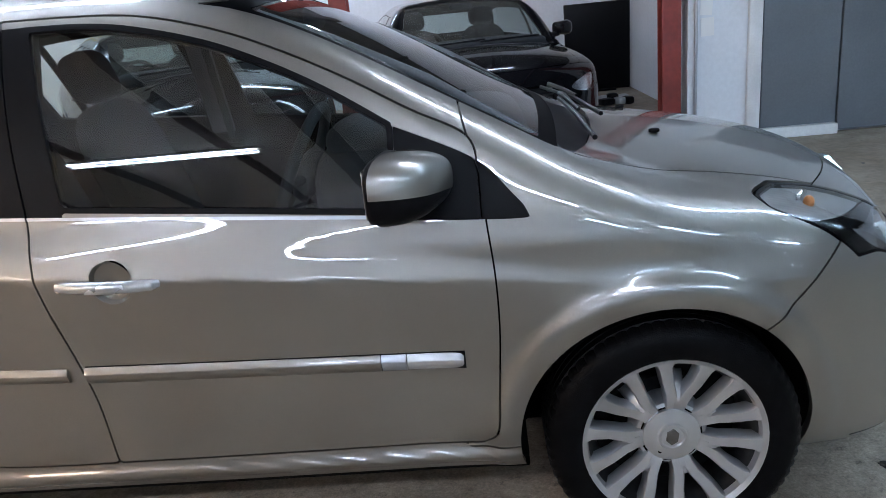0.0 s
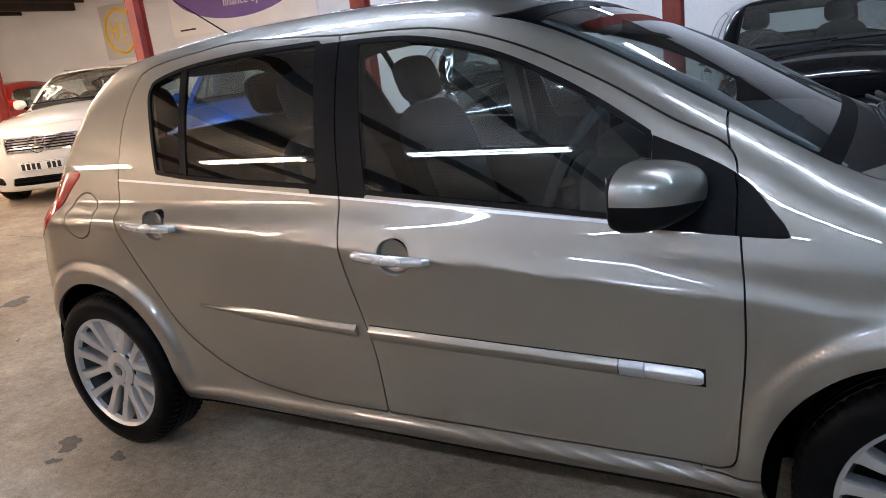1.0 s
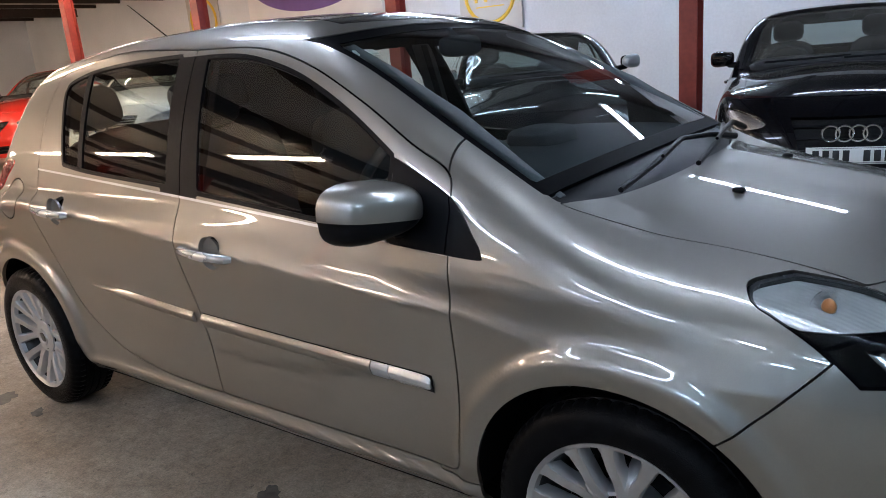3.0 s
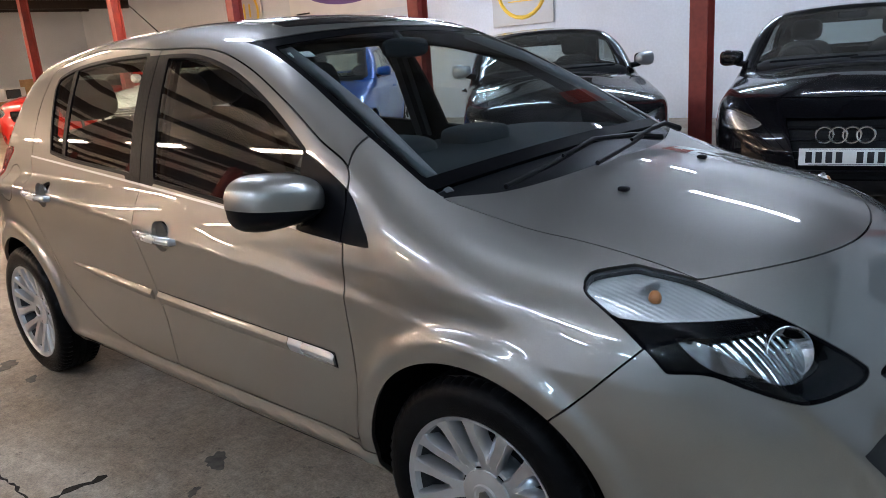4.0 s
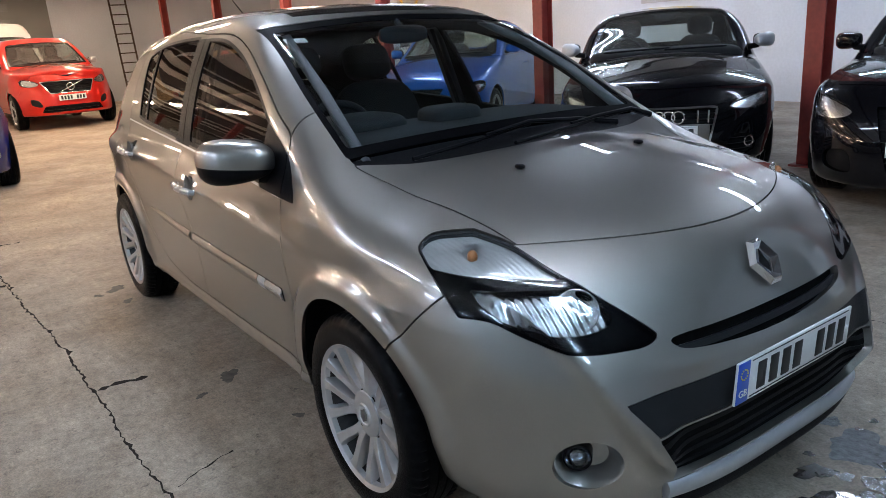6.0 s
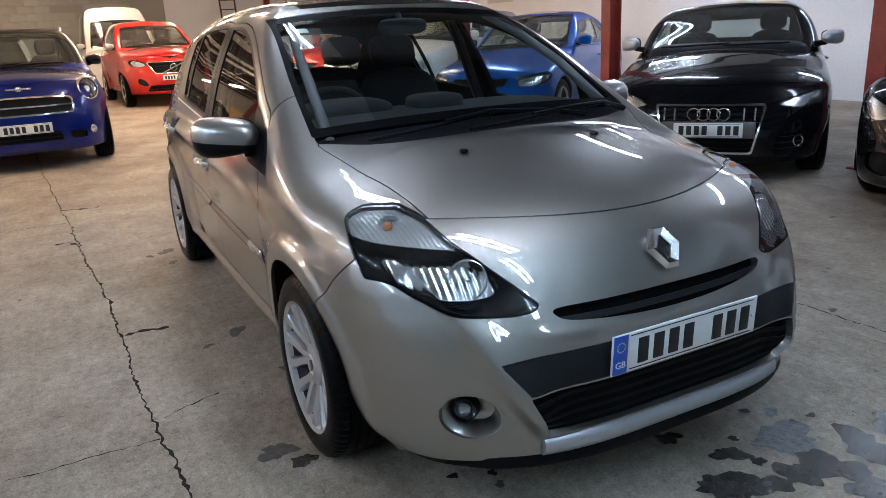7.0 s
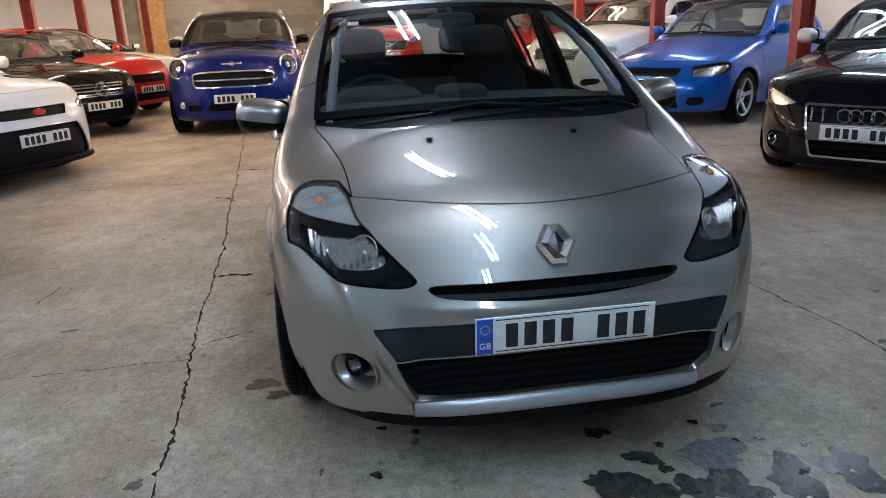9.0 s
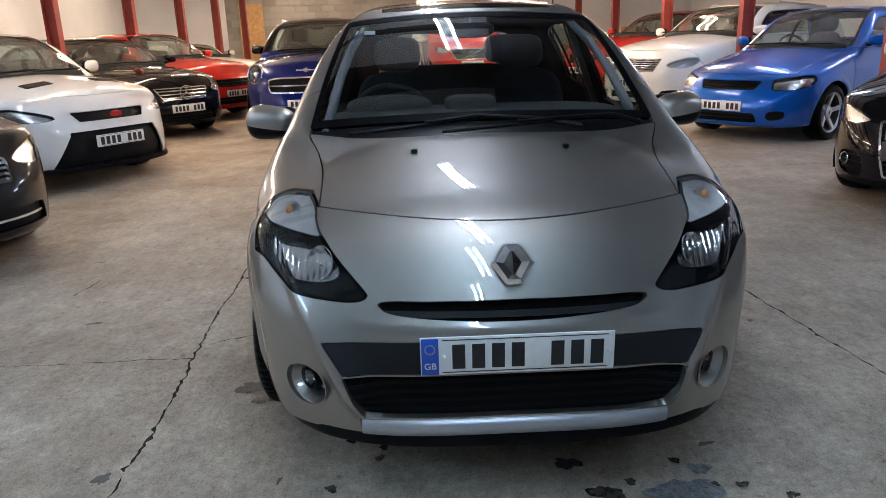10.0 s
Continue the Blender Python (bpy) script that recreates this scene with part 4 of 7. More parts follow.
    bump_line = outline([(0.05, 0.05), (0.05, 0.05), (0.05, 0.44), (0.05, 0.44), (0.205, 0.578), (0.27, 0.638), (0.34, 0.71), (0.40, 0.77), (0.40, 0.77), (0.40, 1.2), (0.40, 1.2), (1.5, 1.2), (1.5, 1.2), (1.5, 0.0), (1.5, 0.0)], 5)
    g_bump = one(both(within(bump_line, x, z), z - 0.80, ay - 0.9), both(hood_front - x, ay - 0.62, -x))
    g_bump = both(g_bump, -g_hood)
    # rear
    tail_lamp = outline([(-2.62, 1.03), (-2.66, 1.045), (-2.74, 1.02), (-2.86, 0.93), (-3.0, 0.80), (-2.95, 0.78), (-2.82, 0.84), (-2.74, 0.90), (-2.68, 0.97)])
    g_tail = both(within(tail_lamp, x, z), 0.45 - ay)
    g_back = both(ay - 0.53, 1.03 - z, z - 1.34, x + 2.70)
    g_flap = both(np.hypot((x + 2.575) / 1.05, z - 0.895) - 0.075, 0.5 - ay, y)
    g_sun = both(ay - 0.40, x + 1.02 + 0.12 * y * y, -1.66 - x, 1.3 - z)
    g_gate = both(x + 2.62, ay - 0.60, 0.62 - z)
    xline = -0.41 - 0.25 * np.clip(z - 0.97, 0, 1) - 0.08 * np.clip((0.86 - z) / 0.05, 0, 1)

    all_doors = one(g_df, g_dr)
    for side, tag in ((-1, "right"), (1, "left")):
        half = -y * side
        for key, g_d, g_g in (("front_door", g_df, g_gf), ("rear_door", g_dr, g_gr)):
            hx, hz = (-1.255, 0.805) if key == "front_door" else (-2.175, 0.873)
            g_dish = both(np.hypot(x - hx, z - hz) - 0.049, 0.6 - ay)
            door = skin_part(key, skin, (g_d + GAP, -above + 0.002, half, -g_sail, -arch, -g_dish), M_PAINT, car)
            rubber = one(g_g - SEAL, both(*strip(x + 1.49 + 0.16 * (z - 1.15), 0.095), z - 1.372))
            skin_part("window_frame", skin, (g_d + GAP, above + 0.002, half, -rubber, -g_sail), M_PAINT, door, label="body-coloured window frame")
            skin_part("window_seal", skin, (g_d + GAP, above + 0.002, half, -(g_g), rubber, -g_sail), M_BLACK_PLASTIC, door, 0.0, 0.014, "black rubber window seal and pillar trim")
            if key == "rear_door":
                skin_part("window_glass", skin, (g_g + 0.002, half, -2.057 - x - 0.193 * (z - 1.0)), M_SIDE_GLASS, door, -0.004, 0)
                skin_part("quarter_glass", skin, (g_g + 0.002, half, 2.087 + x + 0.193 * (z - 1.0)), M_SIDE_GLASS, door, -0.004, 0)
                skin_part("window_divider", skin, (g_g + 0.002, half, *strip(x + 2.072 + 0.193 * (z - 1.0), 0.015)), M_BLACK_PLASTIC, door, 0.0, 0.01)
            else:
                skin_part("window_glass", skin, (g_g + 0.002, half), M_SIDE_GLASS, door, -0.004, 0)
                skin_part("mirror_sail", skin, (g_sail + 0.001, half, x - xline + GAP), M_BLACK_PLASTIC, door, 0.001)
            edge = (*strip(z - belt(x) - 0.001, 0.0035), g_d + GAP, half, -g_sail)
            skin_part("belt_trim", skin, edge, M_SATIN, door, 0.003, 0.004, "thin bright belt trim")
            # handle in its dish
            hy = side * (reach(form, Vector((hx, 0, hz)), Vector((0, side, 0))) + 0.003)
            handle = new("door_handle")
            handle.parent = door
            handle.matrix_basis = Matrix.Translation((hx, hy, hz)) @ Matrix.Rotation(0 if side < 0 else math.pi, 4, "Z") @ Matrix.Rotation(radians(-2.5 * side), 4, "Y")
            bar = rod([(-0.112, -0.006, 0.0), (-0.105, -0.020, 0.002), (-0.06, -0.030, 0.003), (0.0, -0.033, 0.003), (0.06, -0.030, 0.003), (0.105, -0.020, 0.002), (0.112, -0.006, 0.0)], [0.010, 0.0135, 0.0145, 0.015, 0.0145, 0.0135, 0.010], 14)
            part("grip", bar, M_HANDLE, handle, "satin silver grip")
            dish = lathe([(0.0515, 0.004), (0.050, 0.0045), (0.0485, 0.007), (0.044, 0.017), (0.030, 0.024), (0.001, 0.026)], 32)
            part("dish", dish, M_PAINT, handle, "body-coloured finger dish")
            # rub strip
            rise = lambda xx: 0.543 - 0.027 * (xx + 0.48)
            if key == "front_door":
                xs = np.linspace(-1.385, -0.672, 24)
                st = sill_bar("rub_strip", form, side, xs, rise, 0.0215, M_PAINT, door, "body-coloured rubbing strip with bevelled top")
                # Black edge behind the strip draws its shadow line in colour.
                sill_bar("gasket", form, side, np.linspace(-1.385, -0.474, 24), rise, 0.0240, M_BLACK_PLASTIC, st, out=0.25)
                sill_bar("side_reflector", form, side, np.linspace(-0.670, -0.612, 5), rise, 0.0210, M_CLEAR_LAMP, st, "clear side repeater", 0.92)
                sill_bar("strip_cap", form, side, np.array([-0.610, -0.58, -0.55, -0.52, -0.495, -0.484, -0.478]), rise, 0.0210, M_HANDLE, st, "bright satin end cap", 1.0, True)
            else:
                xs = np.array([-2.06, -2.04, -2.0, -1.92, -1.84, -1.76, -1.68, -1.60, -1.52, -1.43])
                taper = lambda xx: np.clip((xx + 2.09) / 0.30, 0.30, 0.86)
                st = sill_bar("rub_strip", form, side, xs, lambda xx: rise(xx) + 0.014 * np.clip((-1.5 - xx) / 0.55, 0, 1), 0.0215, M_PAINT, door, "body-coloured rubbing strip with bevelled top", taper=taper)
        fender = skin_part("front_wing", skin, (half, xline - x + GAP, -g_df + GAP, -g_bump + GAP, -g_lamp + GAP, -g_hood + GAP, -g_ws, -scuttle, -arch, 0.299 - z, x - 0.75, -g_sail), M_PAINT, car)
        skin_part("wing_sail", skin, (g_sail + 0.001, half, xline - x + GAP), M_BLACK_PLASTIC, fender, 0.001)
        # head lamp
        hl = skin_part("headlamp", skin, (g_lamp + 0.004, half), M_LENS, car, -0.002, 0, "clear headlamp with black surround")
        split = z - (0.80 - 0.085 * (u + 0.34))
        lit = both(within(bright, u, z), 0.36 - ay)
        skin_part("lamp_bezel", skin, (g_lamp + 0.003, half, split + 0.001, -lit), M_LAMP_BLACK, hl, -0.006, 0.026)
        skin_part("lamp_surround", skin, (g_lamp + 0.001, -(g_lamp + 0.007), half, split), M_LAMP_BLACK, hl, -0.001, 0.04)
        skin_part("clear_surround", skin, (g_lamp + 0.001, -(g_lamp + 0.004), half, -split), M_SMOKED, hl, -0.001, 0.02)
        skin_part("indicator", skin, (g_lamp + 0.003, half, 0.002 - split), M_INDICATOR, hl, -0.012, 0.014, "clear fluted indicator with amber bulb")
        skin_part("reflector", skin, (lit + 0.001, half), M_FLUTED, hl, -0.026, 0.0, "fluted chrome reflector")
        indicator_bowl = lathe([(0.001, 0.016), (0.016, 0.014), (0.028, 0.004), (0.034, -0.006)], 14)
        bmesh.ops.transform(indicator_bowl, matrix=Matrix.Translation((0.338, side * 0.640, 0.806)) @ Matrix.Rotation(radians(52 if side < 0 else 128), 4, "Z"), verts=indicator_bowl.verts[:])
        part("indicator_bowl", indicator_bowl, M_REFLECT, hl, smooth=False)
        part("amber_bulb", blob(0.013, 0.013, 0.017, at=(0.350, side * 0.655, 0.810), power=2), M_AMBER, hl)
        for bx, by, bz, br in ((0.588, 0.552, 0.700, 0.050), (0.480, 0.664, 0.724, 0.040)):
            bowl = new("lamp_bowl")
            bowl.parent = hl
            bowl.matrix_basis = Matrix.Translation((bx - 0.013, side * (by - 0.013), bz)) @ Matrix.Rotation(radians(52 if side < 0 else 128), 4, "Z") @ Matrix.Rotation(radians(-20), 4, "X")
            part("bowl", lathe([(br * 0.16, 0.030), (br * 0.45, 0.026), (br * 0.72, 0.015), (br * 0.92, 0.001), (br * 1.0, -0.006)], 18), M_REFLECT, bowl, smooth=False)
            part("bulb_shield", blob(br * 0.16, br * 0.26, br * 0.17, at=(0, 0.012, 0), power=2.4, nu=14, nv=10), M_CHROME, bowl)
            part("bowl_rim", lathe([(br * 1.0, -0.006), (br * 1.03, -0.005), (br * 1.03, 0.03)], 36), M_REFLECT, bowl)
        # fog lamp in its bowl
        fog_at = Vector((0.660, side * 0.592, 0.365))
        fog = new("fog_lamp")
        fog.parent = car
        fog.matrix_basis = Matrix.Translation(fog_at) @ Matrix.Rotation(radians(45 if side < 0 else 135), 4, "Z")
        bowl = lathe([(0.066, 0.004), (0.061, 0.003), (0.056, 0.010), (0.049, 0.036), (0.036, 0.055), (0.001, 0.06)], 40)
        for v in bowl.verts:
            v.co.x *= 1.29
        part("bowl", bowl, M_PAINT, fog)
        fx = -0.026 if side < 0 else 0.026
        part("fog_glass", lathe([(0.001, 0.0), (0.02, 0.002), (0.028, 0.008), (0.031, 0.016)], 28, at=(fx, 0.016, 0.002)), M_LENS, fog)
        part("fog_reflector", lathe([(0.001, 0.03), (0.012, 0.028), (0.024, 0.020), (0.031, 0.008)], 28, at=(fx, 0.026, 0.002)), M_DARK_CHROME, fog)
        part("fog_ring", lathe([(0.030, 0.010), (0.034, 0.010), (0.037, 0.04)], 28, at=(fx, 0.014, 0.002)), M_BLACK_PLASTIC, fog)
        skin_part("tail_lamp", skin, (g_tail + 0.002, half), M_RED_LAMP, car, 0.002, 0.02, "red tail lamp")
        # inside the wheel arches
        for xa in (0.0, -form.wheelbase):
            bm = bmesh.new()
            rows = []
            ring = [(xa + form.arch_x + 0.350 * math.cos(a), form.arch_z + 0.350 * math.sin(a)) for a in np.linspace(-0.06, math.pi + 0.06, 40)]
            for inset in (0.018, 0.08, 0.32):
                rows.append([bm.verts.new((ax, side * (float(form.half_width(np.array(ax), np.array(az))) - inset), az)) for ax, az in ring])
            for ra, rb in zip(rows, rows[1:]):
                for i in range(39):
                    bm.faces.new((ra[i], ra[i + 1], rb[i + 1], rb[i]))
            bm.faces.new(rows[-1])
            part("arch_liner", bm, M_LINER, car)
        side_mirror(car, -0.60, side * 0.866, 0.982, M_PAINT, tall=0.91)
    hood = skin_part("bonnet", skin, g_hood + GAP, M_PAINT, car)
    for s in (-1, 1):
        part("washer_jet", blob(0.016, 0.011, 0.007, at=(0.085, s * 0.262, 0.940), power=3, nu=12, nv=8), M_BLACK_PLASTIC, hood)
    skin_part("scuttle_panel", skin, scuttle + 0.001, M_BLACK_PLASTIC, car, -0.012, 0.02, "black wiper scuttle panel")
    bumper = skin_part("front_bumper", skin, (g_bump + GAP, -g_slot, -g_band, -g_low, -g_lip, -g_chin, -g_fog, -(g_lamp), -arch, -g_hood), M_PAINT, car, 0, 0.022)
    skin_part("grille_slot", skin, g_slot - 0.004, M_BLACK_PLASTIC, bumper, -0.030, 0)
    skin_part("slot_bar", skin, (g_slot - 0.002, *strip(z - 0.597, 0.008)), M_GREY_PLASTIC, bumper, -0.012, 0.02)
    skin_part("plate_band", skin, g_band + 0.002, M_GREY_PLASTIC, bumper, -0.002, 0.02, "dark grey trim beside the plate")
    skin_part("grille_back", skin, g_low - 0.004, M_LINER, bumper, -0.075, 0)
    for k in range(4):
        zz = 0.325 + 0.028 * k
        skin_part("grille_bar", skin, (g_low, *strip(z + 0.04 * y * y - zz, 0.006)), M_BLACK_PLASTIC, bumper, -0.022, 0.03)
    # silver lip and black chin along the foot of the bumper
    ya = np.linspace(-0.432, 0.432, 37)
    lip_at = np.array([[0.3 + reach(form, Vector((0.3, yy, 0.278 - 0.03 * yy * yy)), Vector((1, 0, 0))), yy, 0.278 - 0.03 * yy * yy] for yy in ya])
    bm = bmesh.new()
    rows = [[bm.verts.new((px + dx, py, pz + dz)) for dx, dz in ((-0.03, 0.026), (0.002, 0.025), (0.010, 0.020), (0.015, 0.008), (0.015, -0.006), (0.010, -0.020), (0.000, -0.028), (-0.03, -0.028))] for px, py, pz in lip_at]
    for ra, rb in zip(rows, rows[1:]):
        for k in range(7):
            bm.faces.new((ra[k], ra[k + 1], rb[k + 1], rb[k]))
    bm.faces.new(rows[0])
    bm.faces.new(rows[-1])
    bmesh.ops.recalc_face_normals(bm, faces=bm.faces[:])
    part("silver_lip", bm, M_LIP, bumper, "satin silver lower lip")
    chin(form, bumper)
    number_plate(bumper, Matrix.Translation((0.803, 0, 0.500)) @ Matrix.Rotation(radians(90), 4, "Z") @ Matrix.Rotation(radians(3), 4, "X"), "bbbb-bbb", letters=True)
    # badge: a faceted lozenge
    badge = new("badge")
    badge.parent = bumper
    badge.matrix_basis = Matrix.Translation((0.705, 0, 0.722)) @ Matrix.Rotation(radians(90), 4, "Z") @ Matrix.Rotation(radians(-38), 4, "X")
    bm = bmesh.new()
    ring_o = [(-0.022, 0.061), (0.022, 0.061), (0.060, 0.0), (0.022, -0.061), (-0.022, -0.061), (-0.060, 0.0)]
    ring_i = [(-0.005, 0.034), (0.005, 0.034), (0.024, 0.0), (0.005, -0.034), (-0.005, -0.034), (-0.024, 0.0)]
    o = [bm.verts.new((a, 0.004, b)) for a, b in ring_o]
    r = [bm.verts.new((a * 0.78, -0.010, b * 0.82)) for a, b in ring_o]
    i2 = [bm.verts.new((a, -0.001, b)) for a, b in ring_i]
    for k in range(6):
        j = (k + 1) % 6
        bm.faces.new((o[k], o[j], r[j], r[k]))
        bm.faces.new((r[k], r[j], i2[j], i2[k]))
    bmesh.ops.recalc_face_normals(bm, faces=bm.faces[:])
    core = bmesh.new()
    tip, foot, mid = core.verts.new((0, -0.001, 0.034)), core.verts.new((0, -0.001, -0.034)), core.verts.new((0, -0.007, -0.004))
    for sgn in (-1, 1):
        wing = core.verts.new((sgn * 0.025, 0.0, 0.0))
        core.faces.new((tip, wing, mid))
        core.faces.new((wing, foot, mid))
    bmesh.ops.recalc_face_normals(core, faces=core.faces[:])
    part("badge_core", core, M_DARK_CHROME, badge, "dark chrome centre", smooth=False)
    part("lozenge", bm, M_CHROME, badge, "chrome lozenge", smooth=False)
    ws = skin_part("windscreen", skin, g_wsi + 0.001, M_SCREEN, car, -0.003, 0, "clear laminated windscreen")
    skin_part("screen_border", skin, (g_ws + 0.001, -g_wsi), M_FRIT, ws, -0.002, 0.012, "black screen border")
    part("tax_disc_sticker", box(0.004, 0.085, 0.03, at=(-0.885, -0.47, 1.336), turn=Matrix.Rotation(radians(-63), 4, "Y")), M_PLATE, ws)
    part("mirror_stem", rod([(-0.93, 0, 1.39), (-0.90, 0, 1.36)], 0.012, 8), M_TRIM_IN, ws)
    part("inside_mirror", blob(0.018, 0.115, 0.035, at=(-0.885, 0, 1.335), power=3.2), M_TRIM_IN, ws)
    under = (0.222 + 0.08 * np.clip((-2.75 - x) / 0.3, 0, 1)) - z
    not_wing = one(x - xline + GAP, z - 0.297 + GAP)
    skin_part("body_shell", skin, (-g_df + GAP, -g_dr + GAP, not_wing, -g_hood, -g_ws, -scuttle, -g_bump + GAP, -g_lamp, -arch, -g_tail, -g_gate, -g_sun, -g_flap + GAP, under), M_PAINT, car)
    skin_part("underbody", skin, (-under, -g_bump, -arch), M_LINER, car, -0.002, 0)
    skin_part("fuel_flap", skin, g_flap + GAP, M_PAINT, car)
    skin_part("tailgate", skin, (g_gate + GAP, -g_back, -g_tail), M_PAINT, car)
    skin_part("back_window", skin, g_back + 0.002, M_SIDE_GLASS, car, -0.002, 0)
    skin_part("sunroof", skin, g_sun + 0.002, M_GLOSS_BLACK, car, 0.0012, 0.012, "dark glass sunroof panel")
    g_open = both(-g_gf, -g_gr, -g_ws, -g_back, -arch)
    skin_part("inner_shell", skin, (g_open, -g_lamp, -g_fog), M_LINER, car, -0.024, 0)
    # wipers
    for blade, arm in (([(-0.115, -0.50, 0.978), (-0.125, -0.24, 1.000), (-0.150, 0.0, 1.022)], [(-0.095, 0.36, 0.985), (-0.125, 0.20, 1.012), (-0.135, -0.02, 1.030), (-0.118, -0.22, 1.012)]), ([(-0.045, -0.16, 0.985), (-0.085, 0.15, 1.000), (-0.165, 0.48, 1.008)], [(-0.125, 0.58, 0.985), (-0.135, 0.48, 1.016), (-0.105, 0.28, 1.016), (-0.080, 0.12, 1.010)])):
        w = new("wiper")
        w.parent = car
        part("wiper_blade", rod(blade, 0.007, 8), M_BLACK_PLASTIC, w)
        part("wiper_arm", rod(arm, [0.012, 0.009, 0.007, 0.005], 8), M_BLACK_PLASTIC, w)
    part("aerial", rod([(-2.42, 0.0, 1.43), (-2.80, 0.0, 1.66)], [0.004, 0.002], 6), M_BLACK_PLASTIC, car)
    # cabin
    dash = part("dashboard", blob(0.30, 0.70, 0.16, at=(-0.55, 0, 0.86), power=5, nu=40, nv=20), M_TRIM_IN, car)
    part("display_hood", blob(0.09, 0.11, 0.045, at=(-0.58, -0.02, 1.025), power=4), M_TRIM_IN, dash)
    part("instrument_hood", blob(0.13, 0.19, 0.06, at=(-0.68, -0.37, 1.01), power=3), M_TRIM_IN, dash)
    steering_wheel(car, -0.90, -0.37, 0.93)
    seat(car, -1.42, -0.36)
    seat(car, -1.42, 0.36)
    seat(car, -2.25, 0.0, "rear_bench", wide=1.24, rear=True)
    for s in (-1, 1):
        part("a_pillar_lining", rod([(-0.22, s * 0.60, 0.965), (-0.52, s * 0.56, 1.16), (-0.74, s * 0.525, 1.27), (-0.98, s * 0.47, 1.37)], [0.020, 0.019, 0.018, 0.016], 10), M_LIGHT_TRIM, car, "pale grey pillar lining")
        part("b_pillar_lining", box(0.10, 0.02, 0.50, at=(-1.50, s * 0.655, 1.15), bevel=0.008, turn=Matrix.Rotation(radians(s * 20), 4, "X")), M_LIGHT_TRIM, car)
        part("seat_belt", box(0.03, 0.004, 0.5, at=(-1.46, s * 0.63, 1.12), turn=Matrix.Rotation(radians(s * 20), 4, "X")), M_TRIM_IN, car)
    wheel_set(car, [(0.0, -0.742, 0), (0.0, 0.742, 0), (-form.wheelbase, -0.742, 0), (-form.wheelbase, 0.742, 0)])
    return car


M_YELLOW_DOT = material("yellow_dot", (0.75, 0.6, 0.05), rough=0.4)


# ---- the hall ----
def slab(name, x0, x1, y0, y1, z0, z1, mat, label, category, kind="structure"):
    return tagged(part(name, box(x1 - x0, y1 - y0, z1 - z0, at=((x0 + x1) / 2, (y0 + y1) / 2, (z0 + z1) / 2)), mat, smooth=False), label, category, kind=kind)


floor = slab("floor", -23.5, 9, -11, 9.6, -0.2, 0, M_CONCRETE, "worn stained grey concrete hall floor", "floor")
CEIL = 3.35
slab("wall_north", -23.5, 2.0, 9.2, 9.5, 0, CEIL, M_WALL, "white painted hall wall", "wall")
slab("wall_side", 1.8, 2.0, 4.36, 9.2, 0, CEIL, M_WALL, "white painted side wall", "wall")
slab("wall_south", -23.5, 9, -10.3, -10, 0, CEIL, M_WALL, "white painted hall wall", "wall")
slab("wall_west", -23.7, -23.5, -10, 9.5, 0, CEIL, M_BLOCK, "grey concrete block end wall", "wall")
slab("wall_east", 8.7, 9, -10, 4.36, 0, CEIL, M_WALL, "white painted end wall", "wall")
slab("ceiling", -23.7, 9, -10.3, 9.5, CEIL, CEIL + 0.1, M_CEILING, "pale sheet ceiling", "ceiling")
# Unseen panel, added so bonnets and screens reflect a dark ceiling here.
slab("ceiling_lining", -5.0, 8.7, 0.35, 9.2, CEIL - 0.006, CEIL - 0.002, M_DARK_SHEET, "unseen dark ceiling panel, assumed from reflections", "ceiling")
POSTS_N = [-1.64, -5.0, -8.6, -12.2, -16.1, -20.4]


def post(x, y):
    t = thing("steel_post", "red-oxide painted steel column on the floor", "column", "roof columns", pose(x, y, 0))
    part("web", box(0.012, 0.16, CEIL, at=(0, 0, CEIL / 2)), M_RED_STEEL, t, smooth=False)
    for s in (-1, 1):
        part("flange", box(0.16, 0.014, CEIL, at=(0, s * 0.08, CEIL / 2), bevel=0.002), M_RED_STEEL, t, smooth=False)
    part("foot_plate", box(0.26, 0.26, 0.02, at=(0, 0, 0.01), bevel=0.003), M_RED_STEEL, t, smooth=False)
    return t


first = post(POSTS_N[0], 4.66)
for px in POSTS_N[1:]:
    copy_thing(first, pose(px, 4.66, 0))
for px in (-5.2, -8.6, -11.6, -14.6, -17.6, -20.8):
    copy_thing(first, pose(px, -5.5, 0))
for px in (2.2, *POSTS_N):
    tagged(part("roof_beam", box(0.16, 19.4, 0.22, at=(px, -0.4, CEIL - 0.11), bevel=0.01), M_BEAM), "dark brown steel roof beam", "beam", "roof beams", "structure")

for k in range(27):
    px = -22.9 + 1.2 * k
    if min(abs(px - q) for q in (2.2, *POSTS_N)) > 0.35:
        tagged(part("roof_batten", box(0.07, 19.4, 0.09, at=(px, -0.4, CEIL - 0.045), bevel=0.006), M_BEAM), "dark timber roof batten", "batten", "roof battens", "structure")


def tube_light(x, y, z, glow):
    t = thing("strip_light", "bare fluorescent strip light under the ceiling, some rows added as unseen fill", "ceiling light", "strip lights", pose(x, y, z))
    part("fitting", box(1.55, 0.10, 0.05, at=(0, 0, 0.055), bevel=0.006), M_BATTEN, t, smooth=False)
    for dy in (-0.05, 0.05):
        part("tube", lathe([(0.001, -0.74), (0.013, -0.74), (0.013, 0.74), (0.001, 0.74)], 12, "X", at=(0, dy, 0)), glow, t)
    for s in (-1, 1):
        part("holder", box(0.025, 0.15, 0.07, at=(s * 0.755, 0, 0.01), bevel=0.004), M_WHITE_PAINT, t, smooth=False)
        part("drop_rod", rod([(s * 0.6, 0, 0.07), (s * 0.6, 0, CEIL - z)], 0.006, 6), M_WHITE_PAINT, t)
    return t


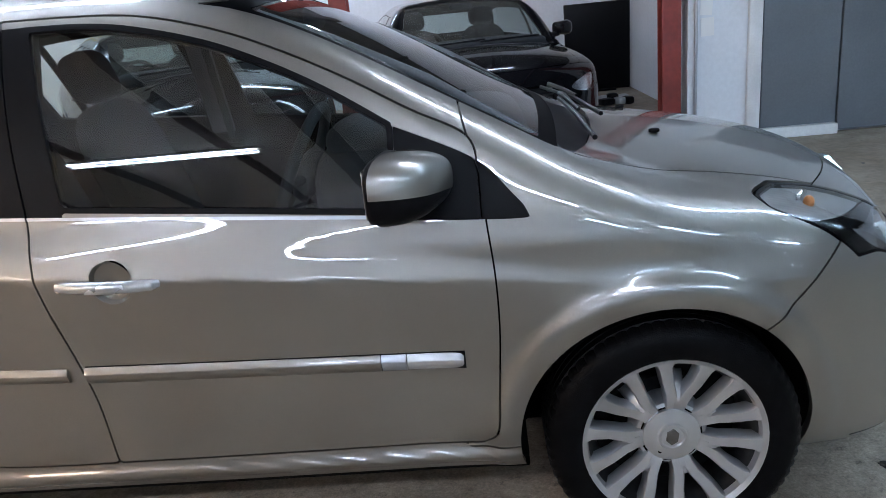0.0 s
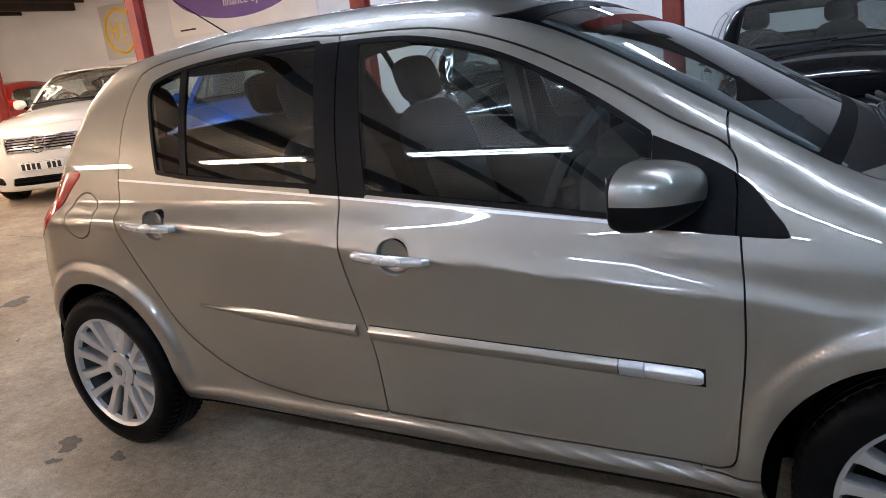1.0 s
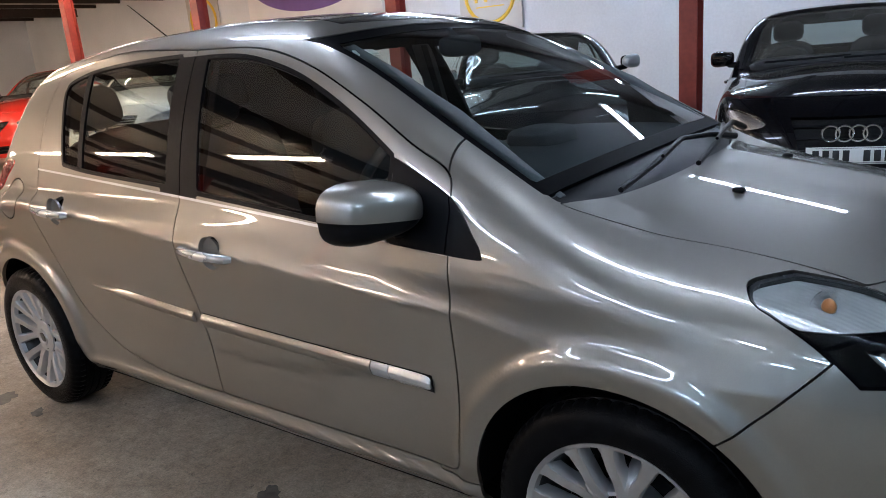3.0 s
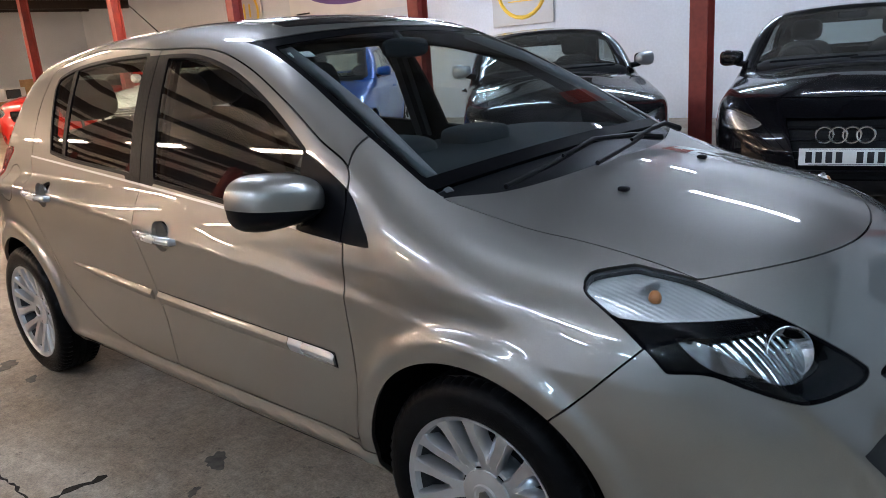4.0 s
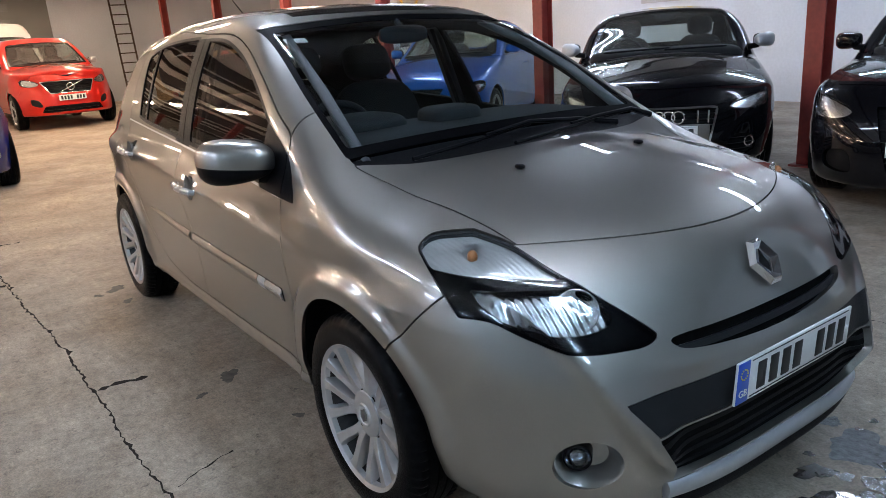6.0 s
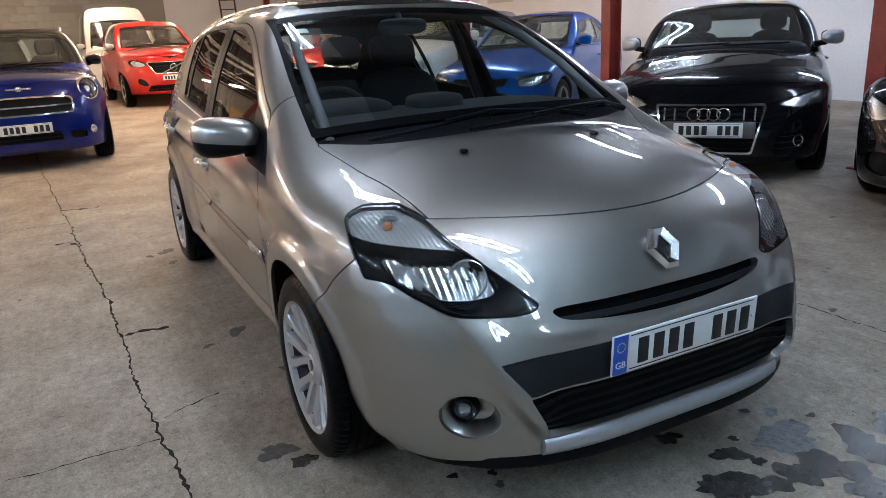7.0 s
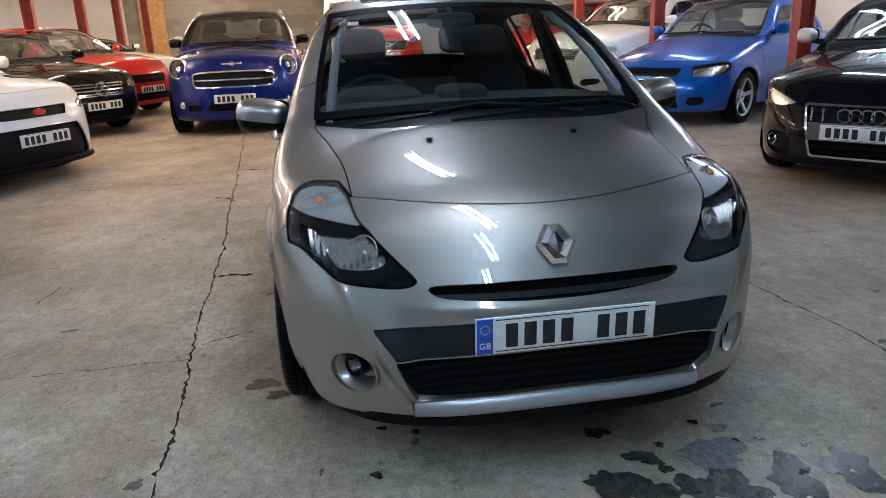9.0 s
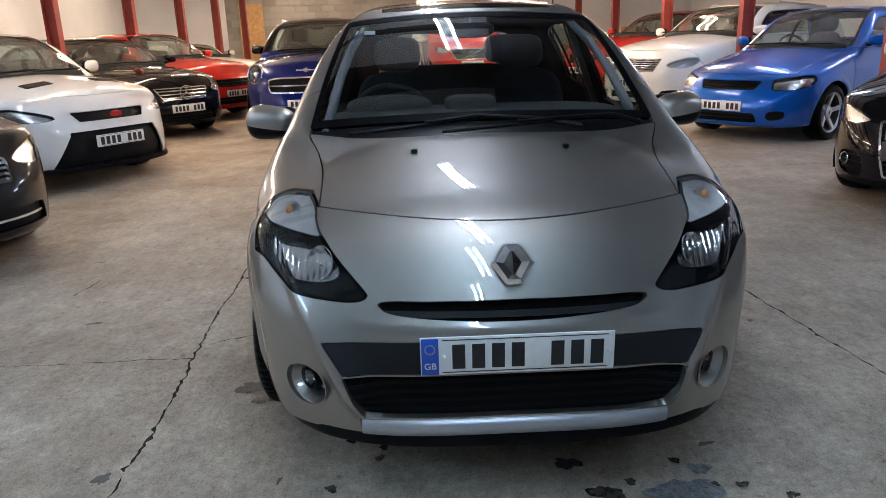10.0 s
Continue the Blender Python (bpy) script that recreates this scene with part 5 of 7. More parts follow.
made = {}
# Rows y 7.2 and 2.0, and -8.0 west, are unseen fill for dim walls.
for y, xs in ((-4.05, (2.7, -0.1, -2.85, -5.5, -8.5, -11.4, -14.4, -18.0, -22.0)), (-0.1, (4.2, 2.35, 0.65, -2.55, -6.2, -9.8, -13.4, -17.0, -21.0)), (4.5, (-0.4, -4.0, -7.6, -11.2)), (7.2, (-2.8, -7.0)), (2.0, (-9.8, -11.6, -13.6, -16.2, -19.2)), (-8.0, (1.9, -2.1, -6.5, -11.0, -15.5, -20.0))):
    for x in xs:
        warm = x < (-9.0 if y > 0 else -5.0)
        tone = M_TUBE_WARM if warm else M_TUBE_BLUE if x > 1.5 else M_TUBE_COOL
        if tone.name not in made:
            made[tone.name] = tube_light(x, y, 3.0, tone)
        else:
            copy_thing(made[tone.name], pose(x, y, 3.0, 0, 0, 8 if y == -0.1 else 0))

build_hatchback()


# ---- the cars parked round it ----
def saloon_form(over=0.85, wb=2.62, tail=0.80, half=0.86, nose=0.66, bonnet=0.82, cowl=(-0.25, 0.98), top=(-1.15, 1.38), roof=1.43, end=(-2.9, 1.33), tailbase=(-3.35, 1.0), belt=0.97, bottom=0.18, deck=None, **more):
    """The numbers of a BodyForm from the few that tell one car from another."""
    zs = belt / 0.97
    slope = (top[0] - cowl[0]) / (top[1] - cowl[1])
    back = (end[0] - tailbase[0]) / (end[1] - tailbase[1])
    mid = (cowl[0] + over - 0.25) / 2
    sec = [(0.1, 0.93), (0.25, 0.945), (0.34, 0.962), (0.45, 0.985), (0.58, 0.998), (0.70, 0.999), (0.745, 0.998), (0.80, 0.985), (0.88, 0.955), (0.97, 0.925), (1.1, 0.88)]
    return dict(
        wheelbase=wb, bottom=bottom, soft=more.pop("soft", 0.065),
        hood=[(-wb - tail - 1, deck or belt), (-wb, (deck or belt) + 0.01), (cowl[0] - 0.4, cowl[1] + 0.01), (cowl[0], cowl[1]), (mid, (cowl[1] + bonnet) / 2 + 0.03), (over - 0.25, bonnet), (over - 0.09, nose), (over + 0.01, nose - 0.15), (over + 0.1, 0.25)],
        roof=[(end[0] - 0.9, end[1] - 0.6), (end[0], end[1]), (end[0] * 0.55 + top[0] * 0.45, roof), (top[0] - 0.25, roof - 0.02), (top[0], top[1] + 0.01), (top[0] + 0.4, top[1] - 0.25), (top[0] + 1.6, top[1] - 0.95)],
        width=[(-wb - tail - 0.1, half * 0.87), (-wb - 0.35, half * 0.955), (-wb, half * 0.985), (-wb / 2, half), (0.0, half * 0.985), (over, half * 0.95)],
        section=[(a * zs, b) for a, b in sec],
        cab_floor=belt - 0.17,
        tumble=[(0.3, half * 0.95), (belt - 0.15, half * 0.955), (belt, half * 0.915), ((belt + roof) / 2, half * 0.83), (roof - 0.07, half * 0.70), (roof + 0.1, half * 0.56)],
        front=[(0.1, over - 0.12), (0.2, over - 0.03), (0.4, over), (0.6, over - 0.015), (0.75, over - 0.05), (1.0, over - 0.2)],
        rear=[(0.15, -wb - tail + 0.12), (0.4, -wb - tail), (0.6, -wb - tail), (0.95, -wb - tail + 0.10), (1.2, -wb - tail + 0.2)],
        screen=[(cowl[1] - 0.2, cowl[0] - 0.2 * slope), (cowl[1], cowl[0]), (top[1], top[0]), (top[1] + 0.3, top[0] + 0.3 * slope)],
        back=[(tailbase[1] - 0.4, tailbase[0] - 0.2 * back), (tailbase[1], tailbase[0]), (end[1], end[0]), (end[1] + 0.3, end[0] + 0.3 * back)],
        crease=0.745 * zs, crease_slope=0.05, flare=more.pop("flare", 0.012), arch=more.pop("arch", 0.36), arch_z=more.pop("arch_z", 0.315), **more)


def parked_car(label, mat, at, heading, k, lamp, face, glass=None, group="parked cars", name="parked_car", plate=True, wheel=(0.315, 0.225), roof_mat=None, rails=False, alloy=None, mirror=(0.0, 0.0), two_door=False, mirror_mat=None, spokes=5, plate_z=0.45, lamp_mat=None, step=0.03, size=1.0):
    form = BodyForm(**k)
    over = float(form.front(np.array(0.5)))
    f = Vector((math.cos(radians(heading)), math.sin(radians(heading)), 0))
    place = Vector((at[0], at[1], 0)) - f * over * size
    car = thing(name, label, "car", group, pose(place.x, place.y, 0, 0, 0, heading) @ Matrix.Scale(size, 4))
    p, tri = form.skin(step)
    n = form.normal(p)
    skin = (p, n, tri)
    x, y, z = p[:, 0], p[:, 1], p[:, 2]
    ay = np.abs(y)
    u = (x - ay) * 0.7071
    G = 0.003

    def both(*gs):
        return np.maximum.reduce(gs)

    def one(*gs):
        return np.minimum.reduce(gs)
    belt = k["section"][-2][0]
    cowl_x, cowl_z = k["screen"][1][1], k["screen"][1][0]
    top_x, top_z = k["screen"][2][1], k["screen"][2][0]
    wb = form.wheelbase
    roof_line = form.roof(x) - form.roof_crown * y * y
    arch = both(one(*[np.hypot(x - a, z - form.arch_z) - form.arch for a in (0.0, -wb)]), z - form.arch_z - form.arch - 0.03, 0.45 - ay)
    half_w = k["width"][3][1]
    # screens and side windows
    ws_half = half_w * (0.80 - 0.16 * np.clip((z - cowl_z) / max(top_z - cowl_z, 0.1), 0, 1.2))
    g_ws = both(ay - ws_half, z - (top_z + 0.005 - 0.08 * y * y), cowl_z + 0.02 - 0.05 * y * y - z, top_x - 0.16 - x)
    back_x = k["back"][2][1]
    pillar = form.screen(z) - form.screen_wrap * y * y
    ra, rb = k["back"][1][1], k["back"][1][0]
    rear_line = form.back(z) + 0.26
    g_side = both(belt + 0.03 + 0.02 * np.clip(-x - 1, 0, 2) - z, z - (roof_line - 0.075), x - (pillar - 0.17 + 0.10 * (z - belt)), rear_line - x, half_w * 0.50 - ay)
    bx = -wb * 0.52 if not two_door else -wb * 0.68
    pil = x - bx - 0.12 * (belt - z)
    g_back = both(ay - half_w * 0.62, rb + 0.06 - z, z - (k["back"][2][0] - 0.05), x - (form.back(z) + 0.30))
    # bonnet, lamps, front openings
    cowl = cowl_x + 0.03 - 0.30 * y * y
    bonnet_front = over - 0.20 - 0.42 * y * y
    g_hood = both(x - bonnet_front, ay - half_w * 0.76, cowl - x, cowl_z - 0.35 - z)
    g_lamp = both(within(outline(lamp), u + (0.85 - over) * 0.7071 - (0.86 - half_w) * 0.7071, z), 0.3 - ay, -x)
    ahead = over - 0.45 - x
    cuts_front = [-g_lamp, -arch]
    holes = []
    for nm, poly, mt, depth, bars, rim in face:
        g = both(within(outline(poly, 5), y, z), ahead)
        holes.append((nm, g, mt, depth, bars, rim))
        if depth > 0:
            cuts_front.append(-g)
    scut = both(x - cowl, cowl_z - 0.1 - z, z - (cowl_z + 0.022 - 0.05 * y * y), cowl_x - 0.25 - x, ay - half_w * 0.76)
    ahead_bump = both(0.30 + 0.25 * (z - 0.6) - x, z - 0.74)
    bumper = skin_part("front_bumper", skin, (one(both(bonnet_front - x, -x), ahead_bump) + G, -g_hood, *cuts_front), mat, car)
    skin_part("bonnet", skin, (g_hood + G, *cuts_front), mat, car)
    body = (-g_ws, -g_side, -g_back, -g_hood, -one(both(bonnet_front - x, -x), ahead_bump), -scut, *cuts_front)
    doors = []
    d0, d1 = -0.42, bx
    d2 = -wb + 0.28
    low_z = form.bottom + 0.14
    g_d1 = both(d1 - x, x - d0, low_z - z, z - belt - 0.01, 0.5 - ay)
    g_d2 = both(d2 - 0.35 * np.clip(z - 0.55, 0, 1) - x, x - d1, low_z - z, z - belt - 0.01, 0.5 - ay)
    door_sets = (g_d1,) if two_door else (g_d1, g_d2)
    low_roof = (*body, *[-g + G for g in door_sets])
    if roof_mat:
        skin_part("roof_panel", skin, (belt + 0.02 - z, -g_ws, -g_side, -g_back, x - (cowl_x - 0.1)), roof_mat, car)
        low_roof = (*low_roof, one(z - belt - 0.02, cowl_x - 0.1 - x))
    skin_part("body_shell", skin, low_roof, mat, car)
    for side in (-1, 1):
        half = -y * side
        for i, g in enumerate(door_sets):
            d = skin_part("door", skin, (g + G, half, -arch), mat, car)
            if d is None:
                continue
            hx = (d1 if i == 0 else d2 - 0.12) + 0.16
            hz = belt - 0.13
            hy = side * (float(form.half_width(np.array(hx), np.array(hz))) + 0.012)
            part("door_handle", rod([(hx - 0.10, hy - side * 0.01, hz), (hx - 0.07, hy + side * 0.015, hz), (hx + 0.07, hy + side * 0.015, hz), (hx + 0.10, hy - side * 0.01, hz)], 0.013, 8), mat, d)
        skin_part("side_window", skin, (g_side + 0.004, half, pil * -1 + 0.03), glass or M_SIDE_GLASS, car, -0.004, 0)
        skin_part("rear_side_window", skin, (g_side + 0.004, half, pil + 0.03), glass or M_SIDE_GLASS, car, -0.004, 0)
        skin_part("window_surround", skin, (g_side, half, *strip(pil, 0.03)), M_GLOSS_BLACK, car, -0.001, 0.01)
        hl = skin_part("headlamp", skin, (g_lamp + 0.004, half), M_LENS, car, -0.002, 0, "clear headlamp")
        if hl:
            skin_part("lamp_back", skin, (g_lamp + 0.001, half), lamp_mat or M_GLOSS_BLACK, hl, -0.05, 0)
            skin_part("lamp_reflector", skin, (g_lamp + 0.010, half), M_CLEAR_LAMP if lamp_mat else M_REFLECT, hl, -0.030, 0.012, "chrome lamp reflector")
            skin_part("lamp_rim", skin, (g_lamp + 0.001, -(g_lamp + (0.013 if lamp_mat else 0.006)), half), lamp_mat or M_GLOSS_BLACK, hl, -0.002, 0.045)
        for xa in (0.0, -wb):
            bm = bmesh.new()
            rows = []
            r = form.arch + 0.004
            for yy in (half_w * 0.965, half_w * 0.6):
                rows.append([bm.verts.new((xa + r * math.cos(a), side * yy, form.arch_z + r * math.sin(a))) for a in np.linspace(-0.3, math.pi + 0.3, 20)])
            for i in range(19):
                bm.faces.new((rows[0][i], rows[0][i + 1], rows[1][i + 1], rows[1][i]))
            bm.faces.new(rows[1])
            part("arch_liner", bm, M_LINER, car)
        mx, mz = cowl_x - 0.42 + mirror[0], belt + 0.095 + mirror[1]
        side_mirror(car, mx, side * (half_w * 0.94 + 0.06), mz, mirror_mat or mat, 0.84, two_tone=False)
    skin_part("windscreen", skin, (g_ws + 0.03,), M_DUST_HAZE_SCREEN, car, -0.003, 0)
    skin_part("screen_border", skin, (g_ws, -(g_ws + 0.028)), M_GLOSS_BLACK, car, -0.002, 0.01)
    skin_part("back_window", skin, (g_back + 0.002,), M_SIDE_GLASS, car, -0.002, 0)
    skin_part("scuttle_panel", skin, (scut, -g_ws), M_BLACK_PLASTIC, car, -0.006, 0.01)
    skin_part("inner_shell", skin, (-g_ws, -g_side, -g_back, -arch, -g_lamp), M_LINER, car, -0.05, 0)
    for nm, g, mt, depth, bars, rim in holes:
        h = skin_part(nm, skin, (g - 0.002 if depth > 0 else g,), mt, bumper, -depth if depth > 0 else 0.003, 0.01)
        if h is None:
            continue
        if rim:
            skin_part("bright_surround", skin, (g - 0.002, -(g + rim)), M_CHROME, h, 0.006, 0.03)
        zlo, zhi = z[g < 0].min() if (g < 0).any() else 0, z[g < 0].max() if (g < 0).any() else 0
        for b in range(abs(bars)):
            zz = zlo + (zhi - zlo) * (b + 0.7) / (abs(bars) + 0.4)
            skin_part("grille_bar", skin, (g, *strip(z - zz, 0.008)), M_CHROME if bars < 0 else M_BLACK_PLASTIC, h, -0.012, 0.03)
    if plate:
        px = over + 0.012
        while form(np.array([[px, 0.0, plate_z]]))[0] < 0.006:
            px += 0.004
        number_plate(bumper, Matrix.Translation((px + 0.008, 0, plate_z)) @ Matrix.Rotation(radians(90), 4, "Z"), "bbbb-bbb", blue=False)
    wheel_set(car, [(0.0, -(half_w - 0.115), 0), (0.0, half_w - 0.115, 0), (-wb, -(half_w - 0.115), 0), (-wb, half_w - 0.115, 0)], wheel[0], wheel[1], 0.21, spokes, "five", alloy, 32)
    # cabin
    w = half_w
    part("dashboard", blob(0.30, w * 0.80, 0.14, at=(cowl_x - 0.42, 0, cowl_z - 0.09), power=5), M_TRIM_IN, car)
    steering_wheel(car, cowl_x - 0.75, -w * 0.43, cowl_z - 0.04)
    for s in (-1, 1):
        st = seat(car, top_x - 0.42, s * w * 0.43)
        st.scale = (1, 1, (top_z - 0.15) / 1.24)
    part("inside_mirror", blob(0.018, 0.11, 0.033, at=(top_x + 0.05, 0, top_z - 0.075), power=3.2), M_TRIM_IN, car)
    for a, b in (((cowl_x + 0.02, -0.55, cowl_z + 0.035), (cowl_x - 0.02, 0.05, cowl_z + 0.05)), ((cowl_x + 0.0, 0.0, cowl_z + 0.035), (cowl_x - 0.04, 0.55, cowl_z + 0.04))):
        part("wiper_blade", rod([a, b], 0.009, 6), M_BLACK_PLASTIC, car)
    if rails:
        for s in (-1, 1):
            part("roof_rail", rod([(top_x - 0.35, s * w * 0.66, form.roof(np.array(top_x - 0.35)) - 0.06), (top_x - 0.45, s * w * 0.67, k["roof"][2][1] - 0.02), (back_x + 0.3, s * w * 0.66, k["roof"][1][1] - 0.01), (back_x + 0.2, s * w * 0.66, k["roof"][1][1] - 0.06)], 0.014, 8), M_SATIN, car)
    return car, form, over, bumper


def emblem(car, bumper, kind, x, z, size=0.1, mat=None):
    """A plain bright shape on the nose."""
    e = new("emblem")
    e.parent = bumper
    e.matrix_basis = Matrix.Translation((x, 0, z)) @ Matrix.Rotation(radians(90), 4, "Z")
    if kind == "rings":
        for i in range(4):
            part("ring", ring_bm(size * 0.30, size * 0.045, ((i - 1.5) * size * 0.46, -0.003 * (i % 2), 0)), M_CHROME, e)
    elif kind == "star":
        part("ring", ring_bm(size * 0.5, size * 0.05, (0, 0, 0)), M_CHROME, e)
        for i in range(3):
            a = math.pi / 2 + i * 2 * math.pi / 3
            part("point", rod([(0, 0, 0), (size * 0.48 * math.cos(a), 0, size * 0.48 * math.sin(a))], [size * 0.08, size * 0.015], 6), M_CHROME, e)
    elif kind == "oval":
        bm = blob(size * 0.62, 0.012, size * 0.27, power=2, nu=24, nv=8)
        part("oval", bm, mat or M_CHROME, e)
    elif kind == "wings":
        part("disc", blob(size * 0.22, 0.01, size * 0.2, power=2, nu=16, nv=8), M_CHROME, e)
        for s in (-1, 1):
            part("wing", box(size * 0.7, 0.008, size * 0.12, at=(s * size * 0.5, 0, 0.0), bevel=0.003), M_CHROME, e)
    elif kind == "bar":
        part("ring", ring_bm(size * 0.4, size * 0.06, (0, 0, 0)), M_CHROME, e)
        part("bar", box(size * 3.2, 0.008, size * 0.12, turn=Matrix.Rotation(radians(-24), 4, "Y"), bevel=0.002), M_CHROME, e)


M_BLACK_PAINT = paint("black_car_paint", (0.004, 0.004, 0.0055), rough=0.25, dust=0.25, spec=0.05, coat_ior=1.36)
M_GREY_PAINT = paint("dark_grey_car_paint", (0.012, 0.0125, 0.014), metal=0.3, flake=0.2, rough=0.28)
M_WHITE_CAR = paint("white_car_paint", (0.74, 0.73, 0.70), rough=0.3, dust=0.04)
M_RED_CAR = paint("red_car_paint", (0.50, 0.018, 0.012), metal=0.15, rough=0.3, dust=0.08)
M_BLUE_CAR = paint("bright_blue_car_paint", (0.003, 0.092, 0.42), metal=0.35, flake=0.2, dust=0.08)
M_NAVY_CAR = paint("deep_blue_car_paint", (0.002, 0.010, 0.135), metal=0.35, flake=0.25, dust=0.08)
M_SILVER_CAR = paint("silver_white_car_paint", (0.60, 0.60, 0.58), metal=0.4, flake=0.15)
M_MESH = material("grille_mesh", (0.008, 0.008, 0.009), rough=0.5, spec=0.12, grain=0.6, grain_scale=130, bump=0.8, bump_scale=180)

LAMP_WIDE = [(-0.30, 0.74), (-0.20, 0.765), (-0.04, 0.74), (0.10, 0.70), (0.16, 0.655), (0.10, 0.62), (-0.06, 0.61), (-0.22, 0.64), (-0.30, 0.69)]
LAMP_SLIM = [(-0.32, 0.72), (-0.20, 0.735), (-0.02, 0.705), (0.14, 0.66), (0.17, 0.63), (0.05, 0.605), (-0.12, 0.61), (-0.28, 0.65)]
LAMP_BOX = [(-0.36, 0.725), (-0.31, 0.760), (-0.12, 0.745), (0.10, 0.715), (0.10, 0.715), (0.135, 0.60), (0.135, 0.60), (-0.08, 0.600), (-0.28, 0.640), (-0.35, 0.685)]
LAMP_TALL = [(-0.26, 0.80), (-0.14, 0.80), (0.0, 0.75), (0.10, 0.68), (0.10, 0.62), (-0.02, 0.60), (-0.16, 0.62), (-0.25, 0.70)]


def quad(w0, w1, z0, z1):
    """A trapezium, w0 wide at the foot z0 and w1 at the head z1, as half widths."""
    return [(-w0, z0), (-w0, z0), (w0, z0), (w0, z0), (w1, z1), (w1, z1), (-w1, z1), (-w1, z1)]


def quad_at(y, w, z0, z1):
    return [(y + a, b) for a, b in quad(w, w, z0, z1)]


def round_lamp(car, form, side, y, z, r):
    """A large upright round headlamp in a chrome ring, set into a front corner."""
    x = 0.2 + reach(form, Vector((0.2, side * y, z)), Vector((1, 0, 0)))
    lamp = new("round_headlamp")
    lamp.parent = car
    lamp.matrix_basis = Matrix.Translation((x - 0.012, side * y, z)) @ Matrix.Rotation(radians(90 + side * 22), 4, "Z") @ Matrix.Rotation(radians(-14), 4, "X") @ Matrix.Diagonal((0.92, 1, 1.06, 1))
    part("chrome_ring", lathe([(r * 0.88, 0.02), (r * 0.90, -0.052), (r * 0.97, -0.058), (r * 1.03, -0.048), (r * 1.04, 0.06)], 40), M_CHROME, lamp, "chrome ring")
    part("bowl", lathe([(0.001, 0.04), (r * 0.3, 0.036), (r * 0.62, 0.015), (r * 0.88, -0.02)], 40), M_FLUTED, lamp)
    part("projector", lathe([(0.001, -0.035), (r * 0.22, -0.03), (r * 0.36, -0.01), (r * 0.38, 0.03)], 28), M_REFLECT, lamp)
    part("indicator_bulb", blob(0.018, 0.012, 0.018, at=(side * r * 0.3, 0.0, -r * 0.6), power=2, nu=12, nv=8), M_AMBER, lamp)
    part("lens", lathe([(0.001, -0.075), (r * 0.35, -0.072), (r * 0.7, -0.062), (r * 0.92, -0.045)], 40), M_LENS, lamp)


def shifted(poly, dz, scale=1.0):
    return [(a * scale, b + dz) for a, b in poly]


